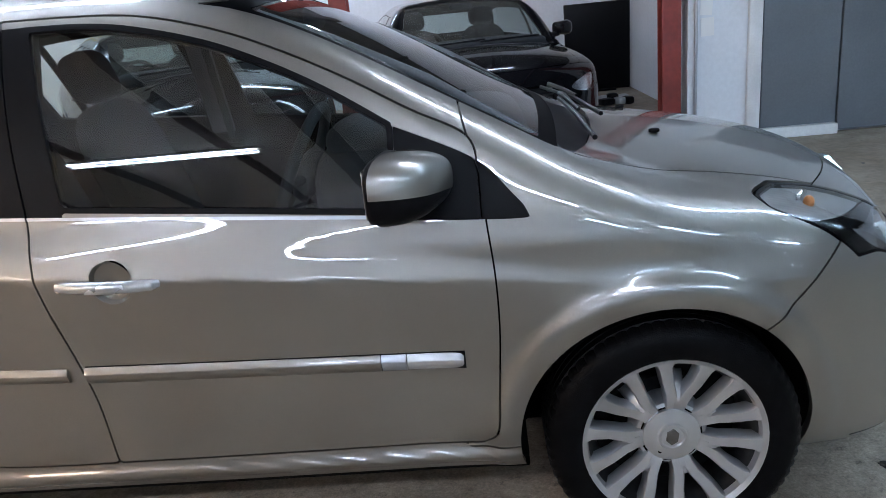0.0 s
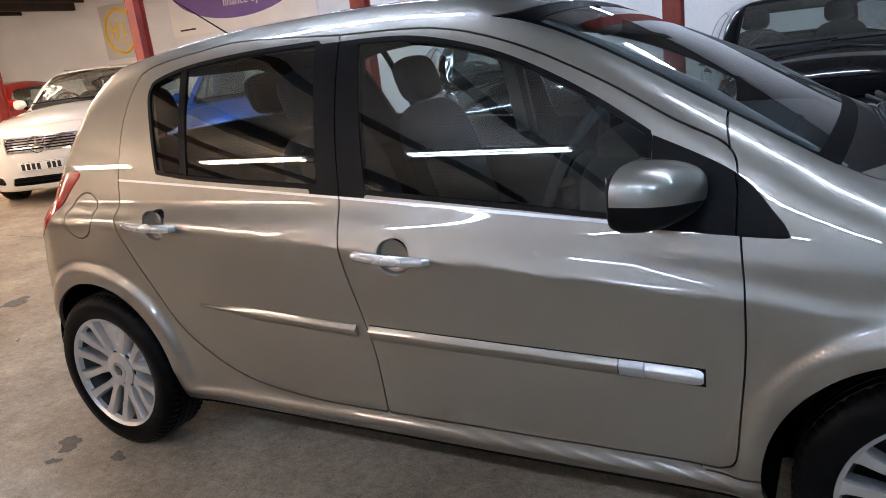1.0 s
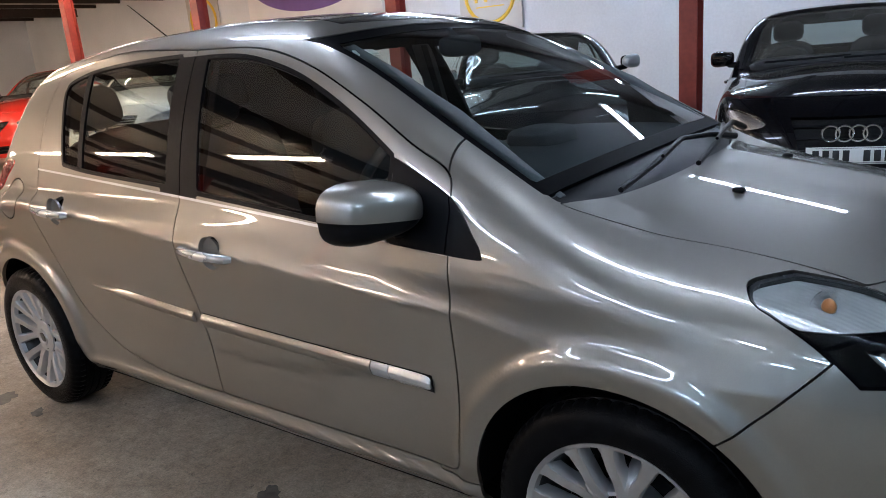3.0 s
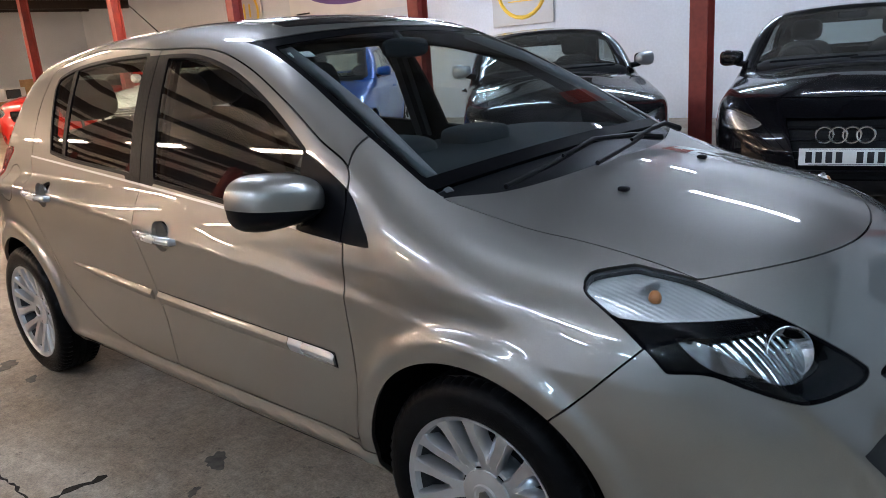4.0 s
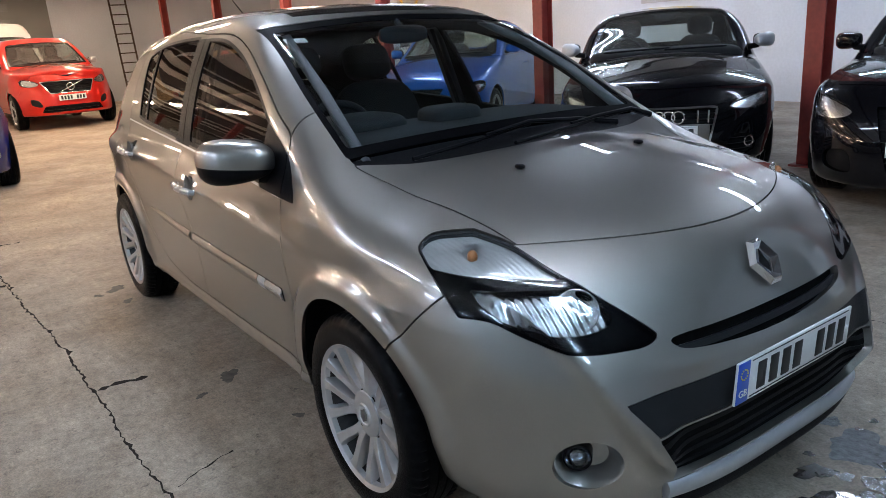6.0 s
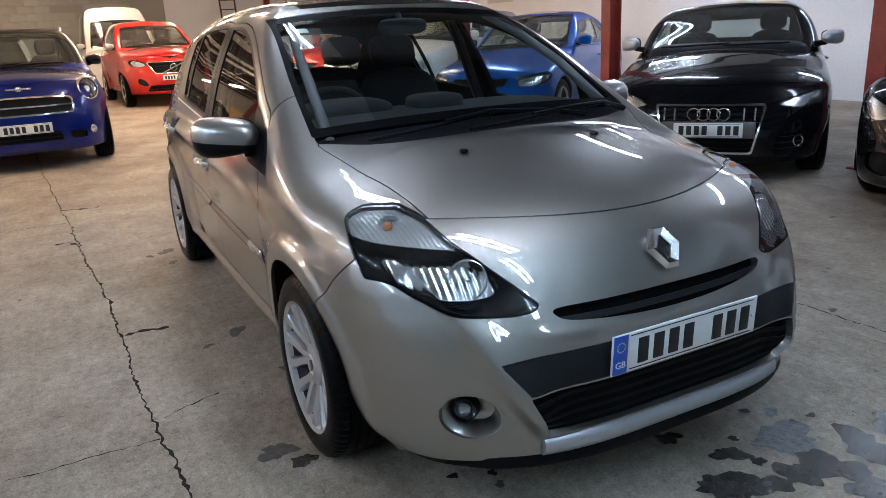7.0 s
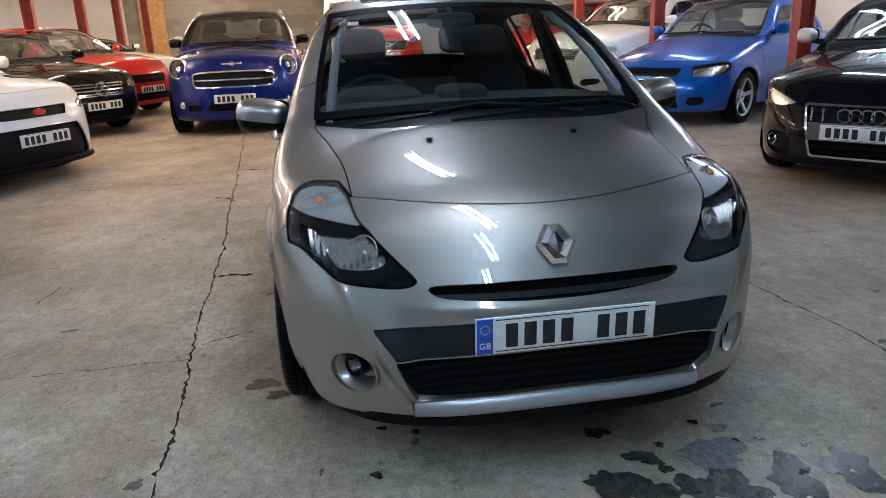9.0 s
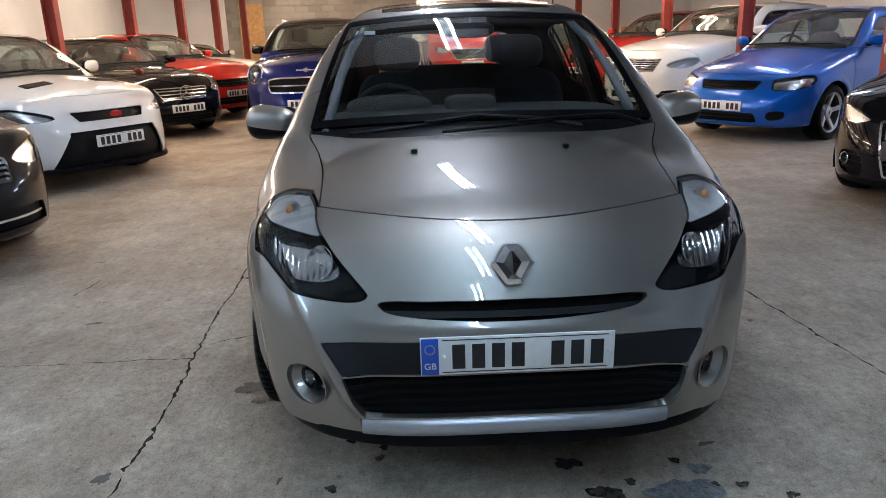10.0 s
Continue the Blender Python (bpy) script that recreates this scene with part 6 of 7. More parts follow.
def build_parked_cars():
    # north row, nose to the aisle
    c = parked_car("black five-door hatchback with dark lamps and chrome rings", M_BLACK_PAINT, (-0.15, 3.26), -78,
                   saloon_form(over=0.86, wb=2.58, tail=0.78, half=0.88, nose=0.70, bonnet=0.86, cowl=(-0.22, 1.00), top=(-1.05, 1.42), roof=1.46, end=(-2.7, 1.38), tailbase=(-3.2, 1.0)),
                   LAMP_WIDE, [("grille", quad(0.25, 0.36, 0.30, 0.70), M_MESH, 0.04, 5, 0), ("side_intake", [(0.48, 0.28), (0.66, 0.30), (0.66, 0.40), (0.50, 0.42)], M_MESH, 0.03, 0, 0), ("side_intake", [(-0.48, 0.28), (-0.66, 0.30), (-0.66, 0.40), (-0.50, 0.42)], M_MESH, 0.03, 0, 0)], plate_z=0.46)
    emblem(c[0], c[3], "rings", c[2] + 0.004, 0.60, 0.17)
    c = parked_car("black two-door coupe with barred chrome grille", M_BLACK_PAINT, (-2.06, 3.16), -52,
                   saloon_form(over=0.88, wb=2.47, tail=0.80, half=0.90, nose=0.66, bonnet=0.82, cowl=(-0.35, 1.02), top=(-1.25, 1.42), roof=1.46, end=(-2.35, 1.36), tailbase=(-3.1, 1.0), belt=0.99),
                   LAMP_SLIM, [("grille", quad(0.33, 0.42, 0.26, 0.64), M_MESH, 0.045, 8, 0.014), ("side_intake", [(0.50, 0.24), (0.70, 0.27), (0.70, 0.40), (0.52, 0.40)], M_MESH, 0.03, 3, 0), ("side_intake", [(-0.50, 0.24), (-0.70, 0.27), (-0.70, 0.40), (-0.52, 0.40)], M_MESH, 0.03, 3, 0)], two_door=True, plate_z=0.45, mirror_mat=M_SATIN)
    chin(c[1], c[3], 0.25, 1.05, 0.004, 0.06)
    emblem(c[0], c[3], "rings", c[2] - 0.0, 0.572, 0.16)
    for i in (-3.4, -2.6, 2.6, 3.4):
        part("grille_rib", box(0.012, 0.014, 0.10, at=(c[2] - 0.012 - 0.004 * abs(i), i * 0.10, 0.572), bevel=0.003), M_CHROME, c[3])
    part("plate_mount", box(0.012, 0.70, 0.13, at=(c[2] + 0.001, 0, 0.45), bevel=0.004), M_EMBLEM, c[3], "grey panel behind the plate")
    for side in (-1, 1):
        ring = part("fog_ring", lathe([(0.034, 0.0), (0.040, -0.008), (0.046, 0.0), (0.044, 0.02)], 24), M_CHROME, c[3], "chrome ring in the side intake")
        d = Vector((1, 0, 0))
        ring.matrix_basis = Matrix.Translation((0.3 + reach(c[1], Vector((0.3, side * 0.66, 0.35)), d) - 0.004, side * 0.66, 0.35)) @ Matrix.Rotation(radians(90 + side * 32), 4, "Z")
    c = parked_car("bright blue two-door coupe", M_BLUE_CAR, (-5.92, 3.28), -56,
                   saloon_form(over=0.90, wb=2.61, tail=0.80, half=0.855, nose=0.66, bonnet=0.80, cowl=(-0.42, 1.03), top=(-1.22, 1.46), roof=1.51, end=(-2.2, 1.44), tailbase=(-2.6, 1.04), belt=1.0, deck=1.03),
                   LAMP_BOX, [("grille", quad(0.34, 0.39, 0.60, 0.70), M_MESH, 0.03, 3, 0), ("lower_grille", quad(0.42, 0.40, 0.24, 0.35), M_MESH, 0.035, 2, 0), ("fog_recess", [(0.52, 0.27), (0.66, 0.29), (0.66, 0.37), (0.53, 0.36)], M_MESH, 0.02, 0, 0), ("fog_recess", [(-0.52, 0.27), (-0.66, 0.29), (-0.66, 0.37), (-0.53, 0.36)], M_MESH, 0.02, 0, 0)], two_door=True, plate_z=0.42)
    c = parked_car("white estate car with studded chrome grille and roof rails", M_WHITE_CAR, (-8.92, 3.04), -57,
                   saloon_form(over=0.88, wb=2.76, tail=0.98, half=0.90, nose=0.80, bonnet=0.96, cowl=(-0.50, 1.12), top=(-1.38, 1.52), roof=1.58, end=(-3.5, 1.50), tailbase=(-3.75, 1.07), belt=1.06),
                   shifted(LAMP_WIDE, 0.06), [("grille", quad(0.38, 0.44, 0.63, 0.80), M_MESH, 0.03, -5, 0.012), ("lower_grille", quad(0.40, 0.36, 0.25, 0.35), M_MESH, 0.035, 2, 0), ("side_intake", [(0.50, 0.27), (0.70, 0.30), (0.70, 0.37), (0.52, 0.36)], M_MESH, 0.03, 1, 0), ("side_intake", [(-0.50, 0.27), (-0.70, 0.30), (-0.70, 0.37), (-0.52, 0.36)], M_MESH, 0.03, 1, 0)], rails=True, plate_z=0.47, lamp_mat=M_SATIN, size=1.06)
    emblem(c[0], c[3], "star", c[2] + 0.0, 0.715, 0.19)
    c = parked_car("glossy red five-door hatchback", M_RED_CAR, (-12.9, 3.1), -60,
                   saloon_form(over=0.92, wb=2.70, tail=0.68, half=0.885, nose=0.70, bonnet=0.86, cowl=(-0.35, 1.0), top=(-1.25, 1.38), roof=1.43, end=(-2.9, 1.35), tailbase=(-3.2, 1.0)),
                   LAMP_WIDE, [("grille", quad(0.30, 0.42, 0.55, 0.70), M_MESH, 0.03, 1, 0), ("lower_grille", quad(0.44, 0.40, 0.25, 0.36), M_MESH, 0.035, 2, 0), ("side_intake", [(0.52, 0.25), (0.72, 0.28), (0.72, 0.38), (0.54, 0.36)], M_MESH, 0.03, 1, 0), ("side_intake", [(-0.52, 0.25), (-0.72, 0.28), (-0.72, 0.38), (-0.54, 0.36)], M_MESH, 0.03, 1, 0)], plate_z=0.43, size=1.16)
    emblem(c[0], c[3], "star", c[2], 0.63, 0.17)
    # standing in the aisle behind
    c = parked_car("orange-red sport utility vehicle with dark grille", M_RED_CAR, (-15.1, 1.04), 4,
                   saloon_form(over=0.92, wb=2.77, tail=0.95, half=0.98, nose=1.00, bonnet=1.15, cowl=(-0.45, 1.29), top=(-1.25, 1.76), roof=1.89, end=(-3.3, 1.78), tailbase=(-3.6, 1.25), belt=1.23, bottom=0.28, soft=0.05, arch=0.40, arch_z=0.37),
                   shifted(LAMP_WIDE, 0.25), [("grille", quad(0.38, 0.52, 0.71, 0.95), M_MESH, 0.03, 4, 0.01), ("lower_grille", quad(0.60, 0.52, 0.34, 0.47), M_MESH, 0.035, 2, 0), ("side_intake", [(0.56, 0.46), (0.72, 0.50), (0.72, 0.62), (0.60, 0.58)], M_GREY_PLASTIC, 0.02, 0, 0), ("side_intake", [(-0.56, 0.46), (-0.72, 0.50), (-0.72, 0.62), (-0.60, 0.58)], M_GREY_PLASTIC, 0.02, 0, 0)], wheel=(0.365, 0.25), plate_z=0.62, mirror_mat=M_SATIN)
    emblem(c[0], c[3], "bar", c[2] + 0.0, 0.83, 0.17)
    c = parked_car("deep blue compact crossover with round lamps and black roof", M_NAVY_CAR, (-7.22, -1.72), 1,
                   saloon_form(over=0.80, wb=2.60, tail=0.72, half=0.91, nose=0.90, bonnet=1.01, cowl=(-0.55, 1.12), top=(-1.08, 1.54), roof=1.62, end=(-2.9, 1.57), tailbase=(-3.2, 1.10), belt=1.07, bottom=0.20, soft=0.07, arch=0.38, arch_z=0.34),
                   [(-0.14, 0.87), (-0.10, 0.89), (-0.06, 0.87), (-0.05, 0.84), (-0.08, 0.82), (-0.12, 0.83)], [("grille", [(-0.51, 0.725), (-0.49, 0.65), (-0.42, 0.625), (0.42, 0.625), (0.49, 0.65), (0.51, 0.725), (0.42, 0.815), (-0.42, 0.815)], M_MESH, 0.03, -1, 0.016), ("lower_grille", quad(0.36, 0.34, 0.33, 0.44), M_MESH, 0.03, 2, 0), ("side_intake", quad_at(0.52, 0.09, 0.33, 0.42), M_MESH, 0.03, 0, 0), ("side_intake", quad_at(-0.52, 0.09, 0.33, 0.42), M_MESH, 0.03, 0, 0)], wheel=(0.345, 0.235), roof_mat=M_BLACK_PAINT, rails=True, plate_z=0.485, mirror_mat=M_BLACK_PAINT, lamp_mat=M_CHROME)
    for side in (-1, 1):
        round_lamp(c[0], c[1], side, 0.69, 0.86, 0.125)
        fog = part("fog_lamp", lathe([(0.001, -0.012), (0.030, -0.010), (0.040, 0.0), (0.046, -0.006), (0.050, 0.02)], 24), M_REFLECT, c[0], "small round fog lamp")
        fog.matrix_basis = Matrix.Translation((c[1].front(np.array(0.40)) - 0.78 * 0.68 ** 3.46 * 0.98, side * 0.68, 0.41)) @ Matrix.Rotation(radians(90 + side * 26), 4, "Z")
    emblem(c[0], c[3], "wings", c[2] - 0.075, 0.915, 0.15)
    parked_car("silver-white people carrier parked behind the blue crossover", M_SILVER_CAR, (-11.6, -2.35), 2,
               saloon_form(over=0.90, wb=2.75, tail=0.85, half=0.91, nose=0.85, bonnet=0.98, cowl=(-0.2, 1.12), top=(-1.1, 1.62), roof=1.70, end=(-3.2, 1.62), tailbase=(-3.55, 1.1), belt=1.08),
               shifted(LAMP_WIDE, 0.12), [("grille", quad(0.34, 0.40, 0.62, 0.76), M_MESH, 0.03, 2, 0)], rails=True, step=0.04)
    parked_car("white panel van with tall windscreen", M_WHITE_CAR, (-19.1, 0.55), 2,
               saloon_form(over=0.95, wb=2.5, tail=0.75, half=1.0, nose=1.0, bonnet=1.16, cowl=(-0.1, 1.32), top=(-0.75, 2.02), roof=2.4, end=(-3.05, 2.34), tailbase=(-3.2, 1.2), belt=1.28, bottom=0.3, arch=0.40, arch_z=0.36),
               shifted(LAMP_TALL, 0.30), [("grille", quad(0.40, 0.48, 0.66, 0.90), M_MESH, 0.03, 3, 0), ("lower_grille", quad(0.6, 0.6, 0.38, 0.50), M_BLACK_PLASTIC, 0.02, 0, 0)], wheel=(0.35, 0.22), plate_z=0.58, step=0.04)
    # south row
    c = parked_car("dark grey saloon with slatted chrome grille", M_GREY_PAINT, (-1.46, -2.92), 56,
                   saloon_form(over=0.90, wb=2.79, tail=1.05, half=0.90, nose=0.68, bonnet=0.86, cowl=(-0.45, 1.0), top=(-1.4, 1.40), roof=1.46, end=(-3.2, 1.36), tailbase=(-3.9, 1.05)),
                   LAMP_WIDE, [("grille", quad(0.44, 0.46, 0.54, 0.68), M_MESH, 0.03, -4, 0.01), ("lower_grille", quad(0.70, 0.66, 0.25, 0.38), M_MESH, 0.03, -1, 0)], plate_z=0.44)
    c = parked_car("white hot hatchback with deep black front intake", M_WHITE_CAR, (-4.56, -3.15), 58,
                   saloon_form(over=0.92, wb=2.64, tail=0.78, half=0.92, nose=0.74, bonnet=0.90, cowl=(-0.30, 1.04), top=(-1.1, 1.44), roof=1.50, end=(-2.8, 1.42), tailbase=(-3.3, 1.0), belt=0.99),
                   shifted(LAMP_SLIM, 0.05), [("upper_slot", quad(0.34, 0.40, 0.635, 0.725), M_MESH, 0.03, 0, 0), ("lower_intake", [(-0.62, 0.22), (-0.62, 0.22), (0.62, 0.22), (0.62, 0.22), (0.46, 0.52), (0.40, 0.55), (-0.40, 0.55), (-0.46, 0.52)], M_MESH, 0.04, 0, 0)], plate_z=0.45)
    emblem(c[0], c[3], "oval", c[2], 0.685, 0.11, M_RED_LAMP)
    chin(c[1], c[3], 0.24, 1.0, 0.035, 0.05, "splitter")
    for s in (-1, 1):
        vz = 0.5 + reach(c[1], Vector((c[2] - 0.62, s * 0.36, 0.5)), Vector((0, 0, 1)))
        vent = part("bonnet_vent", box(0.13, 0.27, 0.012, at=(c[2] - 0.62, s * 0.36, vz + 0.002), bevel=0.004, turn=Matrix.Rotation(radians(-s * 5), 4, "X") @ Matrix.Rotation(radians(9), 4, "Y")), M_MESH, c[0])
        for k in range(3):
            part("vent_slat", box(0.02, 0.25, 0.006, at=(c[2] - 0.66 + 0.04 * k, s * 0.36, vz + 0.015 - 0.006 * k), bevel=0.002, turn=Matrix.Rotation(radians(-s * 5), 4, "X") @ Matrix.Rotation(radians(25), 4, "Y")), M_BLACK_PLASTIC, vent)
    c = parked_car("black executive saloon with wide chrome grille", M_BLACK_PAINT, (-7.97, -3.52), 50,
                   saloon_form(over=0.88, wb=2.76, tail=1.0, half=0.885, nose=0.70, bonnet=0.86, cowl=(-0.45, 1.0), top=(-1.4, 1.38), roof=1.44, end=(-3.1, 1.34), tailbase=(-3.8, 1.05)),
                   LAMP_WIDE, [("grille", quad(0.34, 0.42, 0.54, 0.70), M_MESH, 0.03, -3, 0.012), ("lower_grille", quad(0.50, 0.44, 0.24, 0.36), M_MESH, 0.03, 1, 0)], plate_z=0.42)
    emblem(c[0], c[3], "star", c[2], 0.63, 0.19)
    c = parked_car("bright red small hatchback with black grille", M_RED_CAR, (-10.43, -3.4), 58,
                   saloon_form(over=0.85, wb=2.55, tail=0.65, half=0.87, nose=0.76, bonnet=0.92, cowl=(-0.35, 1.04), top=(-1.15, 1.45), roof=1.50, end=(-2.7, 1.42), tailbase=(-3.1, 1.0), belt=0.99),
                   shifted(LAMP_TALL, 0.06), [("grille", quad(0.36, 0.42, 0.55, 0.68), M_MESH, 0.03, 2, 0), ("lower_grille", quad(0.5, 0.46, 0.26, 0.38), M_MESH, 0.03, 1, 0)], plate_z=0.44)
    parked_car("white low sports car at the far end", M_WHITE_CAR, (-14.6, -3.9), 56,
               saloon_form(over=0.95, wb=2.55, tail=0.8, half=0.88, nose=0.64, bonnet=0.80, cowl=(-0.45, 0.95), top=(-1.3, 1.25), roof=1.28, end=(-2.5, 1.18), tailbase=(-3.2, 0.95), belt=0.93),
               LAMP_SLIM, [("lower_grille", quad(0.5, 0.46, 0.26, 0.40), M_MESH, 0.03, 1, 0)], two_door=True, step=0.04)


build_parked_cars()


# ---- floor joints, cracks and stains ----
def crack(points, width, seed, name="floor_joint", mat=None):
    """A worn joint in the concrete: a dirt-filled strip with crumbled edges."""
    rng = random.Random(seed)
    pts = []
    for (ax, ay_), (bx, by) in zip(points, points[1:]):
        n = max(2, int(math.hypot(bx - ax, by - ay_) / 0.022))
        for i in range(n):
            pts.append((ax + (bx - ax) * i / n, ay_ + (by - ay_) * i / n))
    pts.append(points[-1])
    bm = bmesh.new()
    rows, drift = [], 0.0
    for i, (px, py) in enumerate(pts):
        j = min(i + 1, len(pts) - 1)
        k = max(i - 1, 0)
        dx, dy = pts[j][0] - pts[k][0], pts[j][1] - pts[k][1]
        ln = math.hypot(dx, dy) or 1
        nx, ny = -dy / ln, dx / ln
        drift = drift * 0.8 + rng.uniform(-0.007, 0.007)
        wa, wb = (width * rng.uniform(0.0, 1.0) ** 1.4 * (2.4 if rng.random() < 0.08 else 1) for _ in range(2))
        rows.append((bm.verts.new((px + nx * (drift + wa), py + ny * (drift + wa), 0.0022)), bm.verts.new((px + nx * (drift - wb), py + ny * (drift - wb), 0.0022))))
    for (a, b), (c, d) in zip(rows, rows[1:]):
        bm.faces.new((a, b, d, c))
    bmesh.ops.recalc_face_normals(bm, faces=bm.faces[:])
    if bm.faces[:] and bm.faces[:][0].normal.z < 0:
        bmesh.ops.reverse_faces(bm, faces=bm.faces[:])
    return part(name, bm, mat or M_JOINT, floor, smooth=False)


def stain(x, y, rx, ry, turn, kind, seed):
    """A patch on the floor with a crept, uneven rim."""
    rng = random.Random(seed)
    ph = [rng.uniform(0, 6.28) for _ in range(6)]
    bm = bmesh.new()
    n = 44
    rim = []
    c, s = math.cos(radians(turn)), math.sin(radians(turn))
    for i in range(n):
        a = 2 * math.pi * i / n
        r = 1 + 0.20 * math.sin(2 * a + ph[0]) + 0.16 * math.sin(3 * a + ph[1]) + 0.11 * math.sin(5 * a + ph[2]) + 0.08 * math.sin(9 * a + ph[3]) + rng.uniform(-0.05, 0.05)
        u, v = rx * r * math.cos(a), ry * r * math.sin(a)
        rim.append(bm.verts.new((x + u * c - v * s, y + u * s + v * c, 0.0012 + 0.0004 * (seed % 5))))
    bm.faces.new(rim)
    part("oil_stain", bm, {"wet": M_WET, "dry": M_DRY_STAIN, "foam": M_FOAM}[kind], floor, smooth=False)


M_DRY_STAIN = material("dry_stain", (0.085, 0.075, 0.065), rough=0.6, grain=0.4, grain_scale=35, stain=0.2, stain_scale=9)
M_FOAM = material("wet_soap", (0.10, 0.103, 0.105), rough=0.3, grain=0.7, grain_scale=45, bump=0.9, bump_scale=120, coat=0.15)
crack([(3.5, -1.18), (1.2, -1.2), (0.02, -1.24), (-0.43, -1.27), (-1.21, -1.30), (-1.66, -1.32), (-2.16, -1.33), (-2.68, -1.37), (-3.14, -1.40), (-3.69, -1.44), (-4.44, -1.48), (-5.85, -1.57), (-7.2, -1.65), (-10.0, -1.78), (-15.0, -2.0)], 0.0085, 1)
crack([(-0.36, -1.27), (-0.355, -1.53), (-0.34, -1.84), (-0.34, -2.6), (-0.33, -4.5)], 0.004, 2)
crack([(-0.50, -1.24), (-0.55, -1.15), (-0.58, -1.02)], 0.006, 3, "floor_crack")
crack([(-1.44, -1.29), (-1.45, -1.19), (-1.43, -1.09)], 0.026, 4, "floor_crack")
crack([(-3.52, -1.56), (-3.53, -1.48), (-3.38, -1.42)], 0.030, 5, "floor_crack")
crack([(-4.75, -1.52), (-4.67, -1.22)], 0.022, 6, "floor_crack")
crack([(-1.20, -2.2), (-1.49, -2.13)], 0.008, 7, "floor_crack")
crack([(-9.0, 1.75), (-4.0, 1.55), (-0.93, 1.42), (-0.39, 1.48), (0.07, 1.53), (0.41, 1.54), (2.5, 1.6)], 0.007, 8)
crack([(-4.2, -1.48), (-4.22, -3.0), (-4.2, -6.0)], 0.006, 9)
crack([(-4.3, 1.55), (-4.28, 4.5)], 0.006, 10)
STAINS = [
    (0.77, 0.50, 0.106, 0.090, 57, "foam"), (0.63, 0.59, 0.030, 0.032, 57, "foam"), (0.57, 0.19, 0.040, 0.031, 57, "wet"), (0.74, 0.28, 0.051, 0.040, 57, "wet"),
    (0.81, 0.32, 0.020, 0.026, 57, "wet"), (0.68, 0.36, 0.018, 0.014, 57, "wet"), (0.85, 0.14, 0.089, 0.063, 57, "wet"), (0.89, 0.23, 0.077, 0.058, 58, "wet"),
]
STAINS += [
    (0.92, 0.38, 0.065, 0.068, 57, "wet"), (0.94, 0.48, 0.085, 0.077, 57, "wet"), (0.93, 0.67, 0.075, 0.106, 57, "wet"), (1.09, 0.49, 0.090, 0.064, 57, "wet"),
    (0.93, 0.86, 0.075, 0.11, 60, "wet"), (0.58, 0.53, 0.015, 0.016, 57, "wet"), (0.72, 0.69, 0.015, 0.016, 59, "wet"), (0.78, 0.81, 0.017, 0.017, 57, "wet"),
]
STAINS += [
    (0.71, 0.61, 0.011, 0.011, 56, "wet"), (0.65, -0.55, 0.018, 0.018, 85, "wet"), (0.54, -1.29, 0.022, 0.032, 84, "dry"), (0.43, -0.40, 0.016, 0.014, 86, "wet"),
    (0.49, -0.41, 0.015, 0.017, 76, "dry"), (0.38, -0.51, 0.015, 0.016, 67, "wet"), (-0.05, -0.94, 0.058, 0.049, 57, "dry"), (0.05, -0.88, 0.041, 0.034, 57, "wet"),
]
STAINS += [
    (-1.18, -0.82, 0.040, 0.050, 55, "dry"), (-0.66, -0.74, 0.020, 0.018, 55, "dry"), (-2.84, -0.91, 0.045, 0.058, 53, "dry"), (-2.55, -0.91, 0.026, 0.036, 53, "dry"),
    (-2.78, -1.02, 0.03, 0.02, 17, "dry"), (-5.09, 0.24, 0.09, 0.10, 11, "dry"), (-0.39, -0.43, 0.035, 0.016, -5, "wet"),
]
for i, row in enumerate(STAINS):
    stain(*row, i)
rng = random.Random(5)
for i in range(46):
    stain(rng.uniform(-8, 2.4), rng.uniform(-4, 3.2), rng.uniform(0.008, 0.035), rng.uniform(0.006, 0.02), rng.uniform(0, 180), "dry", 100 + i)


# ---- walls: what hangs on them and stands by them ----
M_PANEL = material("sign_panel", (0.52, 0.51, 0.49), rough=0.5, grain=0.03, stain=0.05)
M_YELLOW = material("yellow_sign", (0.80, 0.52, 0.05), rough=0.4, stain=0.05)
M_PURPLE = material("purple_print", (0.16, 0.09, 0.30), rough=0.5, stain=0.06)
M_BANNER = material("white_banner", (0.76, 0.75, 0.75), rough=0.55, stain=0.04)
M_CARD = material("cardboard", (0.42, 0.26, 0.13), rough=0.85, grain=0.10, grain_scale=18, stain=0.15)
M_WOOD = material("pale_wood", (0.50, 0.30, 0.13), rough=0.6, grain=0.18, grain_scale=9, stain=0.1)
M_PAPER = material("paper", (0.80, 0.80, 0.79), rough=0.7, stain=0.03)
M_DARK_WOOD = material("dark_ladder_wood", (0.07, 0.045, 0.03), rough=0.7, grain=0.25, grain_scale=14)


